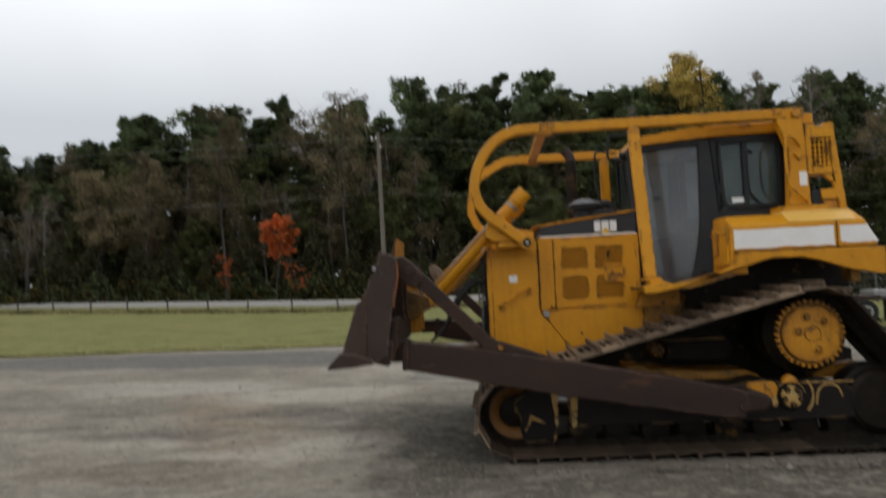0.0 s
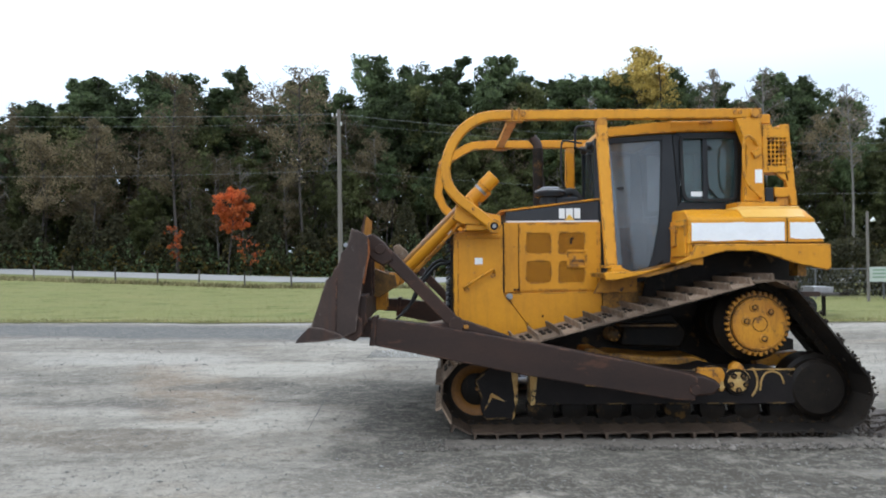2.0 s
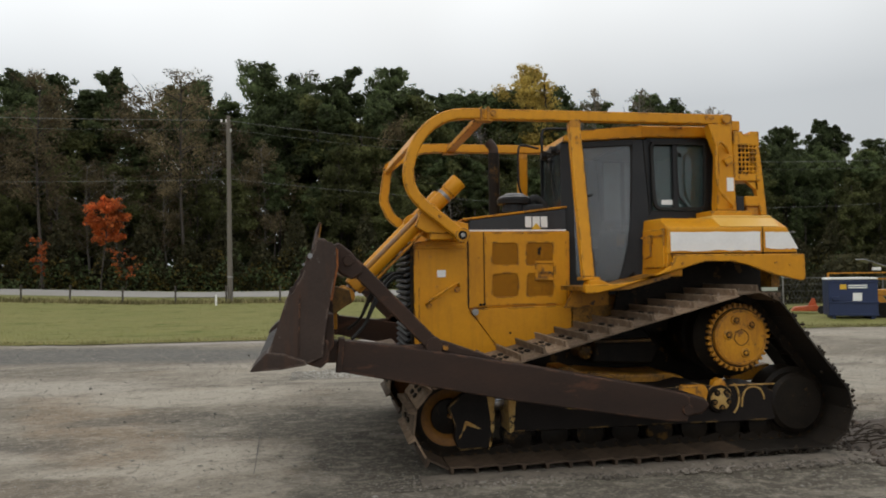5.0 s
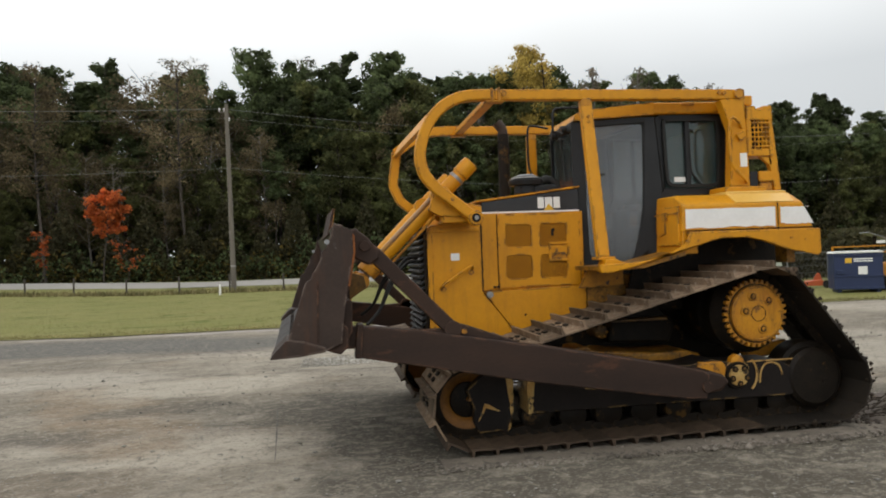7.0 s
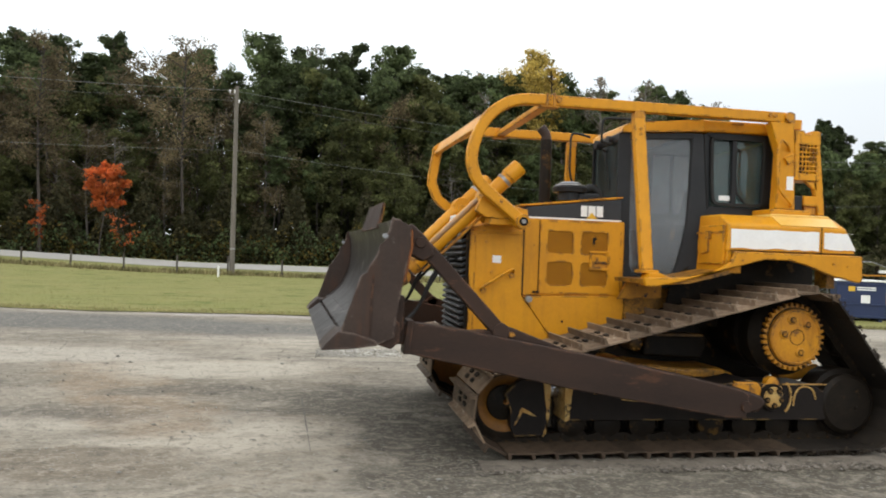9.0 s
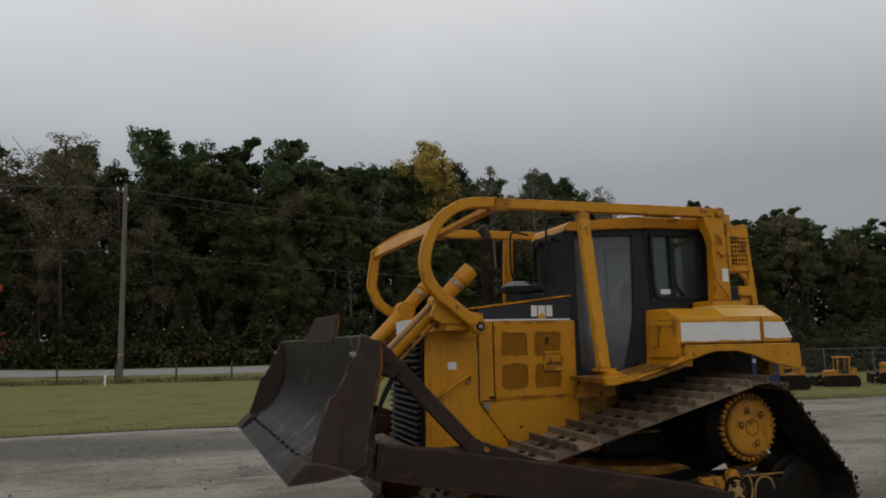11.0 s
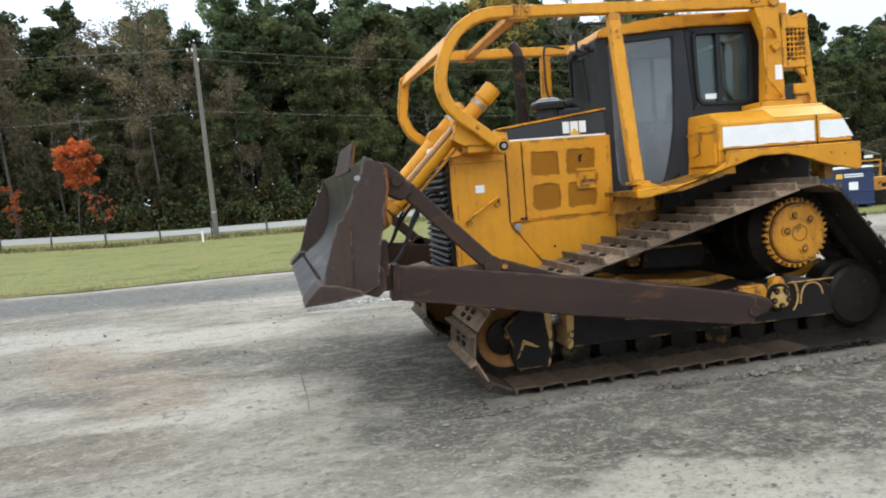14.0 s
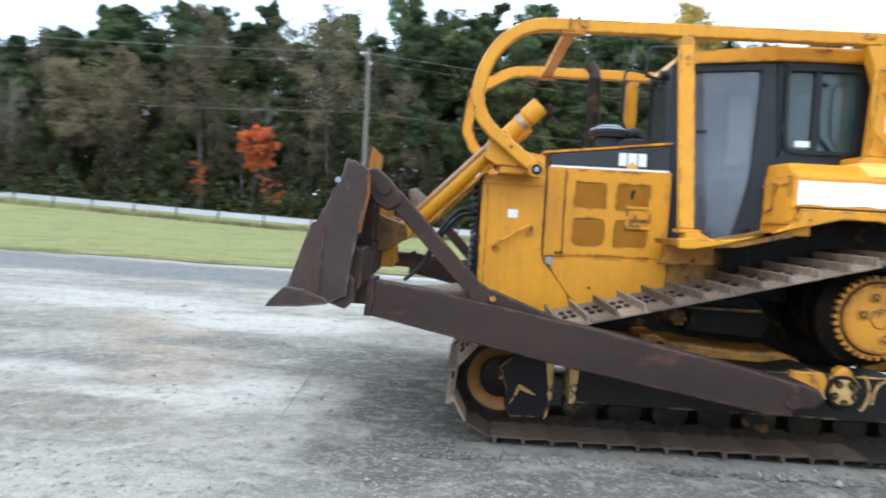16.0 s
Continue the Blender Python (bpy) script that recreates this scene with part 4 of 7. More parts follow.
part("lid", made(rod, (-0.76, -0.26, 2.455), (-0.76, -0.26, 2.472), 0.118, 0.085, 24), M_TIN, pre, "grey tin lid")
part("hose_bend", made(sweep, curve_points([(-0.66, -0.26, 2.36), (-0.54, -0.26, 2.42), (-0.46, -0.26, 2.38), (-0.42, -0.26, 2.30)]), 0.045, 0, 12), M_RUBBER, pre, "bent black hose")
part("air_duct", made(box, -0.71, -0.46, -0.38, -0.14, 2.26, 2.36), M_BLACK, pre, bevel=0.03)
ex = part("exhaust_pipe", made(rod, (-0.79, 0.48, 2.25), (-0.79, 0.48, 3.02), 0.065, 0.065, 20), M_GREASE, dozer, "dark sooty exhaust stack with slanted tip")
part("tip", made(sweep, curve_points([(-0.79, 0.48, 3.0), (-0.80, 0.48, 3.08), (-0.86, 0.48, 3.16)]), 0.056, 0, 14), M_PLATE, ex, "scuffed brown pipe end")

# Sweep bars over the hood and cab roof.
RAIL_Y = 0.86


def sweeps(s):
    o = 0.11 if s > 0 else 0.0
    y = s * (RAIL_Y + o)
    rail = part("roof_rail", made(box, -1.21, 1.33, *ys(s, 0.815 + o, 0.905 + o), 3.105, 3.205), M_YELLOW, dozer, "yellow steel roof rail", bevel=0.012)
    for x in (1.05, 1.10):
        part("bolt", made(rod, (x, s * (0.90 + o), 3.165), (x, s * (0.92 + o), 3.165), 0.02, None, 10), M_YELLOW_WORN, rail)
    pin = made(rod, (1.255, s * (0.78 + o), 3.155), (1.255, s * (0.935 + o), 3.155), 0.05, None, 20)
    part("pin", pin, M_YELLOW_WORN, rail, "worn pin end")
    part("rail_end", made(box, 1.33, 1.43, *ys(s, 0.80 + o, 0.87 + o), 3.05, 3.15), M_YELLOW, rail, bevel=0.01)
    line = [(-1.20, 3.155), (-1.43, 3.152), (-1.60, 3.11), (-1.765, 2.99), (-1.875, 2.81), (-1.925, 2.60), (-1.89, 2.43), (-1.785, 2.295), (-1.62, 2.165), (-1.44, 2.02)]
    if s > 0:  # the far bar is bent in straight welded lengths, shifted to fit the camera's view
        line = [(-1.20, 3.155), (-1.48, 3.15), (-1.66, 3.10), (-1.93, 2.93), (-1.965, 2.86), (-2.01, 2.56), (-1.99, 2.46), (-1.90, 2.30), (-1.66, 2.165), (-1.44, 2.02)]
    pts = curve_points([(x, y, z) for x, z in line], 6)
    arch = part("sweep_arch", made(sweep, pts, 0.09, 0.105), M_YELLOW, dozer, "bent yellow sweep bar in front of the cab", bevel=0.018)
    lug = made(rod, (-1.43, s * (0.80 + o), 2.01), (-1.43, s * (0.925 + o), 2.01), 0.07, None, 24)
    part("pin_lug", lug, M_YELLOW, arch, bevel=0.006)
    part("pin", made(rod, (-1.43, s * (0.78 + o), 2.01), (-1.43, s * (0.935 + o), 2.01), 0.042, None, 18), M_GREASE, arch, "dark pin")
    part("pin_core", made(rod, (-1.43, s * (0.93 + o), 2.01), (-1.43, s * (0.945 + o), 2.01), 0.02, None, 12), M_STEEL, arch, "bright pin core")
    sl = made(box, -1.30, -1.12, *ys(s, 0.805 + o, 0.915 + o), 3.085, 3.10)
    box(sl, -1.245, -1.225, *ys(s, 0.80 + o, 0.92 + o), 3.09, 3.215)
    box(sl, -1.18, -1.155, *ys(s, 0.80 + o, 0.92 + o), 3.09, 3.22)
    part("joint_plate", sl, M_YELLOW_WORN, rail, bevel=0.004)
    part("bolt", made(rod, (-1.12, s * (0.90 + o), 3.16), (-1.12, s * (0.925 + o), 3.16), 0.026, None, 12), M_YELLOW_WORN, rail)
    part("bolt", made(rod, (-1.64, s * (0.90 + o), 2.19), (-1.64, s * (0.915 + o), 2.19), 0.018, None, 10), M_YELLOW_WORN, arch)
    # front post, leaning outwards at its foot
    post = bmesh.new()
    sweep(post, [(-0.315, s * (0.87 + o), 3.05), (-0.275, s * (1.06 + o), 1.60)], 0.075, 0.115, 4, (0, 1, 0))
    post = part("front_post", post, M_YELLOW, dozer, "yellow front roof post with chipped paint", bevel=0.01)
    ct = made(prism, [(-0.37, 3.04), (-0.37, 3.09), (-0.345, 3.12), (-0.285, 3.12), (-0.26, 3.09), (-0.26, 3.04)], *ys(s, 0.83 + o, 0.91 + o))
    part("clevis", ct, M_YELLOW_WORN, post, bevel=0.005)
    for z in (2.94, 2.89):
        part("bolt", made(rod, (-0.31, s * (0.90 + o), z), (-0.31, s * (0.935 + o), z), 0.017, None, 10), M_YELLOW_WORN, post)
    ft = made(box, -0.36, -0.18, *ys(s, 0.99 + o, 1.13 + o), 1.575, 1.605)
    prism(ft, [(-0.33, 1.46), (-0.30, 1.58), (-0.20, 1.58), (-0.02, 1.50), (0.10, 1.49)], *ys(s, 1.02 + o, 1.20 + o))
    part("foot_bracket", ft, M_YELLOW, post, bevel=0.008)
    # rear post with flange
    rp = made(prism, [(1.135, 2.24), (1.165, 2.80), (1.06, 3.10), (1.32, 3.12), (1.345, 2.24)], *ys(s, 0.80 + o, 0.91 + o))
    rp = part("rear_post", rp, M_YELLOW, dozer, "broad yellow rear roof post", bevel=0.01)
    part("flange", made(box, 1.03, 1.46, *ys(s, 0.68 + o, 0.99 + o), 2.165, 2.235), M_YELLOW, rp, bevel=0.012)
    part("sticker", made(box, 1.245, 1.318, *ys(s, 0.909 + o, 0.914 + o), 2.435, 2.57), M_LOGO, rp, "white paper sticker")
    hr = curve_points([(1.30, s * (0.91 + o), 2.28), (1.25, s * (0.96 + o), 2.31), (1.13, s * (0.97 + o), 2.44), (1.105, s * (0.97 + o), 2.60), (1.11, s * (0.97 + o), 2.84), (1.15, s * (0.97 + o), 2.91), (1.22, s * (0.95 + o), 2.87), (1.27, s * (0.91 + o), 2.82)])
    part("handrail", made(sweep, hr, 0.014, 0, 10), M_YELLOW, rp)
    part("lug", made(prism, [(1.20, 2.75), (1.30, 2.80), (1.30, 2.72), (1.24, 2.68)], *ys(s, 0.90 + o, 0.94 + o)), M_YELLOW, rp, bevel=0.005)


both(sweeps)
part("cross_bar", made(sweep, [(-1.215, -0.84, 3.135), (-1.215, 0.95, 3.135)], 0.10, 0.055, 4, (1, 0, 0)), M_YELLOW, dozer, "yellow cross bar between the sweep bars", bevel=0.01)
part("cross_bar", made(sweep, [(-1.86, -0.85, 2.91), (-1.955, 0.96, 2.91)], 0.045, 0.16, 4, (0.9, 0, -0.45)), M_YELLOW, dozer, "yellow cross bar between the sweep bars", bevel=0.012)

# Cab: walls with openings, panes, roof, seat.
cab = part("cab_frame", made(box, 0.44, 1.20, -0.60, 0.60, 1.44, 1.52), M_BLACK, dozer, "black operator cab frame with dusty glass")
part("cab_floor", made(box, -0.40, 0.44, -0.60, 0.60, 1.44, 1.52), M_BLACK, cab)


def cab_side(s):
    y = ys(s, 0.615, 0.67)
    part("corner_post", made(prism, [(-0.42, 1.42), (-0.42, 3.0), (-0.298, 3.0), (-0.28, 1.66), (-0.22, 1.56), (-0.13, 1.515), (-0.13, 1.42)], *y), M_BLACK, cab, bevel=0.008)
    part("sill", made(box, -0.13, 0.20, *y, 1.42, 1.515), M_BLACK, cab, bevel=0.006)
    door = part("cab_door", made(prism, [(0.365, 2.985), (0.475, 2.985), (0.53, 2.25), (0.44, 1.50), (0.165, 1.50), (0.245, 1.68), (0.325, 2.05), (0.345, 2.40)], *ys(s, 0.63, 0.685)), M_BLACK, cab, "black cab door with a tall dusty pane", bevel=0.008)
    part("top_rail", made(box, -0.27, 0.37, *ys(s, 0.63, 0.682), 2.93, 2.99), M_BLACK, door, bevel=0.006)
    gl = [(-0.30, 2.89), (-0.26, 2.93), (0.31, 2.935), (0.345, 2.915), (0.36, 2.86), (0.347, 2.40), (0.327, 2.05), (0.247, 1.69), (0.20, 1.575), (0.15, 1.53), (-0.05, 1.545), (-0.22, 1.565), (-0.28, 1.65)]
    pane = part("pane", made(prism, gl, *ys(s, 0.647, 0.652)), M_GLASS, door, "dusty grey door pane", smooth=False)
    pane.visible_shadow = False
    rim = bmesh.new()
    rp = [(x, s * 0.662, z) for x, z in gl + gl[:1]]
    sweep(rim, curve_points(rp, 3), 0.02, 0.018)
    part("seal", rim, M_RUBBER, door)
    part("door_handle", made(box, -0.16, -0.08, *ys(s, 0.65, 0.71), 2.425, 2.445), M_RUBBER, door, bevel=0.004)
    part("seam", made(prism, [(0.482, 2.98), (0.49, 2.98), (0.545, 2.25), (0.537, 2.25)], *ys(s, 0.63, 0.68)), M_RUBBER, cab)
    part("side_panel", made(prism, [(0.49, 2.985), (0.56, 2.985), (0.56, 2.26), (1.20, 2.26), (1.20, 2.10), (0.46, 2.10), (0.55, 2.25)], *y), M_BLACK, cab, bevel=0.006)
    part("rear_corner", made(prism, [(1.13, 2.25), (1.17, 2.985), (1.26, 2.985), (1.24, 2.12), (1.15, 2.12)], *y), M_BLACK, cab, bevel=0.006)
    part("head_rail", made(box, 0.52, 1.2, *y, 2.955, 3.01), M_BLACK, cab, bevel=0.006)
    win = part("side_window", made(sweep, curve_points([(0.565, s * 0.685, 2.90), (0.582, s * 0.685, 2.938), (0.62, s * 0.685, 2.945), (0.9, s * 0.685, 2.948), (1.10, s * 0.685, 2.945), (1.14, s * 0.685, 2.91), (1.145, s * 0.685, 2.65), (1.135, s * 0.685, 2.35), (1.10, s * 0.685, 2.292), (0.95, s * 0.685, 2.282), (0.67, s * 0.685, 2.285), (0.60, s * 0.685, 2.315), (0.582, s * 0.685, 2.40), (0.57, s * 0.685, 2.65), (0.565, s * 0.685, 2.90)], 4), 0.03, 0.03), M_RUBBER, cab, "sliding side window in a black rubber frame")
    part("divider", made(box, 0.80, 0.845, *ys(s, 0.63, 0.68), 2.27, 2.95), M_BLACK, win)
    for x0, x1 in ((0.585, 0.80), (0.845, 1.16)):
        p = part("pane", made(box, x0, x1, *ys(s, 0.64, 0.645), 2.265, 2.955), M_GLASS2 if s < 0 else M_GLASS3, win, "greenish dark pane" if s < 0 else "milky pale pane", smooth=False)
        p.visible_shadow = False
    part("label", made(box, 0.68, 0.805, *ys(s, 0.646, 0.649), 2.325, 2.375), M_LOGO, win, "pale label on the pane")
    pl = curve_points([(0.90, s * 0.660, 2.82), (0.86, s * 0.670, 2.85), (0.84, s * 0.675, 2.78), (0.85, s * 0.675, 2.45), (0.90, s * 0.670, 2.36), (0.97, s * 0.660, 2.29)])
    part("pull_handle", made(sweep, pl, 0.011, 0, 8), M_RUBBER, win)
    mb = curve_points([(-0.24, s * 0.56, 3.10), (-0.44, s * 0.47, 3.115), (-0.50, s * 0.46, 3.08), (-0.51, s * 0.46, 2.90), (-0.50, s * 0.455, 2.62 if s > 0 else 2.88), (-0.40, s * 0.44, 2.44 if s > 0 else 2.86)])
    part("mirror_bracket", made(sweep, mb, 0.013, 0, 8), M_RUBBER, cab, "bent black bracket")


both(cab_side)
for x, z0, z1, hw, nm in ((-0.255, 2.20, 2.93, 0.31, "windscreen"), (1.215, 2.25, 2.93, 0.57, "rear_window")):
    p = part(nm, made(box, x - 0.003, x + 0.003, -hw, hw, z0, z1), M_GLASS2, cab, "dark tinted pane", smooth=False)
    p.visible_shadow = False
part("dash_panel", made(box, -0.27, -0.22, -0.335, 0.335, 1.44, 2.22), M_BLACK, cab, bevel=0.01)
part("windscreen_head", made(box, -0.275, -0.22, -0.335, 0.335, 2.92, 3.0), M_BLACK, cab, bevel=0.01)
part("back_panel", made(box, 1.19, 1.24, -0.585, 0.585, 1.50, 2.27), M_BLACK, cab, bevel=0.01)
wiper = made(rod, (-0.275, 0.02, 2.86), (-0.272, -0.12, 2.42), 0.008, None, 6)
rod(wiper, (-0.28, 0.02, 2.86), (-0.26, 0.02, 2.88), 0.03, None, 10)
part("wiper", wiper, M_RUBBER, cab)
for y in (-0.16, 0.16):
    part("work_lamp", made(rod, (-0.33, y, 2.95), (-0.26, y, 2.95), 0.045, None, 16), M_BLACK, cab, "small round cab lamp")
roof = part("cab_roof", made(prism, [(0.44, 3.0), (0.44, 3.117), (1.24, 3.125), (1.30, 3.10), (1.30, 3.01)], -0.72, 0.72), M_YELLOW, dozer, "yellow cab roof", bevel=0.02)
part("roof_front", made(prism, [(-0.41, 3.0), (-0.39, 3.06), (-0.31, 3.10), (0.45, 3.117), (0.45, 3.0)], -0.72, 0.72), M_YELLOW, roof)
part("headliner", made(box, 0.44, 1.22, -0.58, 0.58, 2.965, 2.999), M_GREY, roof)


def taper(ob):
    """Doors, roof and floor run in towards the narrow windscreen."""
    for vert in ob.data.vertices:
        if vert.co.x < 0.452:
            vert.co.x = 0.452 - 0.84 * (0.452 - vert.co.x)
            vert.co.y *= 1 - 0.62 * (0.452 - vert.co.x)


for ob in cab.children_recursive + roof.children_recursive:
    if ob.name.split(".")[0] in ("cab_floor", "corner_post", "sill", "cab_door", "top_rail", "pane", "seal", "door_handle", "roof_front") and min(c[0] for c in ob.bound_box) < 0.44:
        taper(ob)
part("roof_patch", made(box, 0.75, 0.88, -0.735, -0.71, 3.085, 3.105), M_YELLOW_WORN, roof)
seat = part("seat", made(box, 0.22, 0.78, -0.28, 0.28, 1.74, 1.92), M_SEAT, dozer, "dark cloth operator seat inside the cab", bevel=0.05)
bk = bmesh.new()
prism(bk, [(0.64, 1.88), (0.78, 2.52), (0.90, 2.52), (0.80, 1.86)], -0.26, 0.26)
part("backrest", bk, M_SEAT, seat, bevel=0.04)
part("pedestal", made(box, 0.3, 0.75, -0.22, 0.22, 1.5, 1.75), M_BLACK, seat)
part("armrest", made(box, 0.25, 0.70, -0.40, -0.31, 2.06, 2.13), M_SEAT, seat, bevel=0.02)
part("console", made(box, -0.05, 0.55, 0.30, 0.52, 1.52, 2.05), M_GREY, seat, bevel=0.03)
part("control_lever", made(rod, (0.12, -0.40, 1.55), (0.20, -0.40, 2.10), 0.03, 0.025, 12), M_RUBBER, seat)
part("knee_bag", made(box, 0.10, 0.30, -0.44, -0.34, 1.56, 2.08), M_SEAT, seat, "dark crumpled seat cover", bevel=0.05)

# Rear guard frame with mesh box.
rg = part("rear_guard", made(prism, [(1.555, 2.52), (1.575, 3.03), (1.60, 3.03), (1.685, 2.20), (1.615, 2.20)], -0.90, -0.84), M_YELLOW, dozer, "yellow rear guard frame with a mesh box", bevel=0.006)
mb = made(box, 1.325, 1.375, -0.92, -0.66, 2.54, 3.0)
box(mb, 1.562, 1.60, -0.92, -0.66, 2.54, 3.0)
box(mb, 1.375, 1.562, -0.92, -0.66, 2.54, 2.61)
prism(mb, [(1.325, 2.895), (1.325, 3.035), (1.42, 3.035), (1.43, 3.0), (1.50, 3.0), (1.51, 3.035), (1.60, 3.035), (1.60, 2.895)], -0.925, -0.66)
part("mesh_frame", mb, M_YELLOW, rg, bevel=0.006)
for i in range(4):
    part("mesh_wire", made(rod, (1.41 + i * 0.04, -0.915, 2.6), (1.41 + i * 0.04, -0.915, 2.90), 0.008, None, 6), M_YELLOW, rg)
for i in range(6):
    part("mesh_wire", made(rod, (1.37, -0.918, 2.635 + i * 0.046), (1.57, -0.918, 2.635 + i * 0.046), 0.008, None, 6), M_YELLOW, rg)
part("core", made(box, 1.385, 1.555, -0.80, -0.70, 2.6, 2.95), M_GREASE, rg, "dark cooler core")
part("lamp_box", made(box, 1.45, 1.60, -0.90, -0.70, 2.285, 2.39), M_YELLOW, rg, bevel=0.012)
part("lamp", made(box, 1.36, 1.452, -0.88, -0.72, 2.235, 2.39), M_BLACK, rg, "black rear lamp", bevel=0.01)
part("lamp_foot", made(box, 1.47, 1.60, -0.88, -0.72, 2.20, 2.285), M_YELLOW_WORN, rg, bevel=0.006)
part("stay", made(prism, [(1.45, 2.54), (1.58, 2.54), (1.60, 2.44), (1.54, 2.47)], -0.90, -0.86), M_YELLOW, rg, bevel=0.004)
part("guard_cross_bar", made(box, 1.47, 1.55, -0.86, 0.86, 2.98, 3.02), M_YELLOW, rg, bevel=0.006)


# Fenders with tanks.
def fender(s):
    b = bmesh.new()
    rows = []
    for y, z in ((1.205, 1.80), (1.205, 2.055), (1.04, 2.155), (0.665, 2.16), (0.665, 1.80)):
        xf, xr = 0.465 + (2.16 - z) * -0.06, 1.64 + (2.16 - z) * 0.45 + (0.03 if y < 1.2 and z > 2 else 0)
        rows.append((b.verts.new((xf, s * y, z)), b.verts.new((xr, s * y, z))))
    for i in range(5):
        j = (i + 1) % 5
        b.faces.new((rows[i][0], rows[i][1], rows[j][1], rows[j][0]))
    b.faces.new([r[0] for r in rows])
    b.faces.new([r[1] for r in rows][::-1])
    tank = part("fender_tank", b, M_YELLOW, dozer, "yellow fender tank with weathered white panels", bevel=0.022)
    # paler plates carry the light of the tank top as colour
    part("top_plate", made(prism, [(0.98, 2.14), (1.02, 2.185), (1.63, 2.185), (1.66, 2.14)], *ys(s, 0.70, 1.035)), M_LIT_TOP, tank, "step plate with skylight painted in", bevel=0.012)
    slope = bmesh.new()
    low, high = [[slope.verts.new((x, s * (y + dy), z + dz)) for x, y, z in ((1.0, 1.197, 2.064), (1.60, 1.197, 2.064), (1.64, 1.045, 2.156), (1.0, 1.045, 2.156))] for dy, dz in ((-0.01, -0.017), (0.002, 0.0035))]
    slope.faces.new(low)
    slope.faces.new(high[::-1])
    for k in range(4):
        slope.faces.new((low[k], low[(k + 1) % 4], high[(k + 1) % 4], high[k]))
    part("faded_slope", slope, M_LIT_TOP, tank, "upper slope with skylight painted in")
    rnd = random.Random(5)

    def ragged(x0, x1, z0, z1, slope):
        top = [(x0 + (x1 - x0) * k / 12, z1 - 0.006 * rnd.random()) for k in range(13)]
        top = [(x - slope * (z1 - z0) if k == 12 else x, z) for k, (x, z) in enumerate(top)]
        low = [(x0 + (x1 - x0) * k / 12, z0 + 0.016 * rnd.random()) for k in range(13)]
        return top + low[::-1]

    part("white_panel", made(prism, ragged(0.485, 1.395, 1.83, 2.018, 0), *ys(s, 1.19, 1.2095)), M_WHITE, tank, "faded white panel, scraped bare", smooth=False)
    part("white_panel", made(prism, ragged(1.45, 1.79, 1.845, 2.015, 0.55), *ys(s, 1.19, 1.2095)), M_WHITE, tank, "faded white panel with torn edges", smooth=False)
    part("seam", made(box, 1.418, 1.427, *ys(s, 1.19, 1.2085), 1.80, 2.06), M_GREASE, tank)
    part("seam", made(box, 0.48, 1.78, *ys(s, 1.19, 1.2085), 1.812, 1.820), M_GREASE, tank)
    bb = part("battery_door", made(box, 0.425, 0.452, *ys(s, 0.74, 1.17), 1.68, 2.05), M_YELLOW, tank, bevel=0.006)
    part("strap", made(box, 0.415, 0.428, *ys(s, 0.72, 1.19), 1.975, 1.99), M_YELLOW_WORN, bb)
    part("latch", made(box, 0.40, 0.43, *ys(s, 0.90, 0.97), 1.92, 2.0), M_YELLOW_WORN, bb, bevel=0.004)
    part("hook", made(sweep, [(0.418, s * 0.93, 1.95), (0.418, s * 0.93, 1.80), (0.418, s * 0.82, 1.78)], 0.009, 0, 6), M_YELLOW_WORN, bb)
    part("tank_front", made(prism, [(0.44, 1.60), (0.455, 1.815), (0.60, 1.815), (0.60, 1.60)], *ys(s, 0.66, 1.20)), M_YELLOW, tank, bevel=0.01)
    skirt = [(-0.39, 1.535), (0.0, 1.545), (0.28, 1.60), (0.46, 1.70), (0.50, 1.803), (1.81, 1.80), (1.815, 1.56), (1.78, 1.545), (1.45, 1.615), (1.22, 1.70), (1.05, 1.735), (0.80, 1.735), (0.62, 1.69), (0.40, 1.62), (0.22, 1.57), (-0.05, 1.505), (-0.30, 1.455), (-0.375, 1.46)]
    sk = part("fender_skirt", made(prism, skirt, *ys(s, 1.225, 1.275)), M_YELLOW, dozer, "yellow fender skirt over the track", bevel=0.01)
    for x, z in ((0.45, 1.72), (0.56, 1.72), (1.65, 1.70), (1.50, 1.72)):
        part("bolt", made(rod, (x, s * 1.27, z), (x, s * 1.284, z), 0.011, None, 8), M_YELLOW_WORN, sk)
    fl = made(prism, [(0.48, 1.803), (1.81, 1.80), (1.81, 1.765), (0.50, 1.765)], *ys(s, 0.60, 1.24))
    prism(fl, [(-0.39, 1.52), (0.05, 1.53), (0.46, 1.63), (0.46, 1.59), (0.05, 1.49), (-0.38, 1.48)], *ys(s, 0.60, 1.235))
    # floor and hanger under the fender are darker than the skirt
    part("fender_floor", fl, M_YELLOW_GREASY, sk)
    part("rear_hanger", made(box, 1.57, 1.66, *ys(s, 0.92, 1.10), 1.48, 1.77), M_YELLOW_GREASY, sk, bevel=0.01)
    part("step_plate", made(prism, [(-0.36, 1.30), (-0.27, 1.48), (0.10, 1.49), (0.10, 1.32)], *ys(s, 0.60, 0.63)), M_YELLOW_WORN, sk)


both(fender)

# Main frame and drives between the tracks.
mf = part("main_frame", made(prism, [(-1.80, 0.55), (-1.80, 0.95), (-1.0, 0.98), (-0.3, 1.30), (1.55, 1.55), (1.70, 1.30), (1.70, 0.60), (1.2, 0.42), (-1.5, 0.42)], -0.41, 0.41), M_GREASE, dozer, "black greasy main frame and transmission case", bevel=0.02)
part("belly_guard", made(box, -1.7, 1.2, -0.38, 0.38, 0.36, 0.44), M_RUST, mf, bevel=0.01)
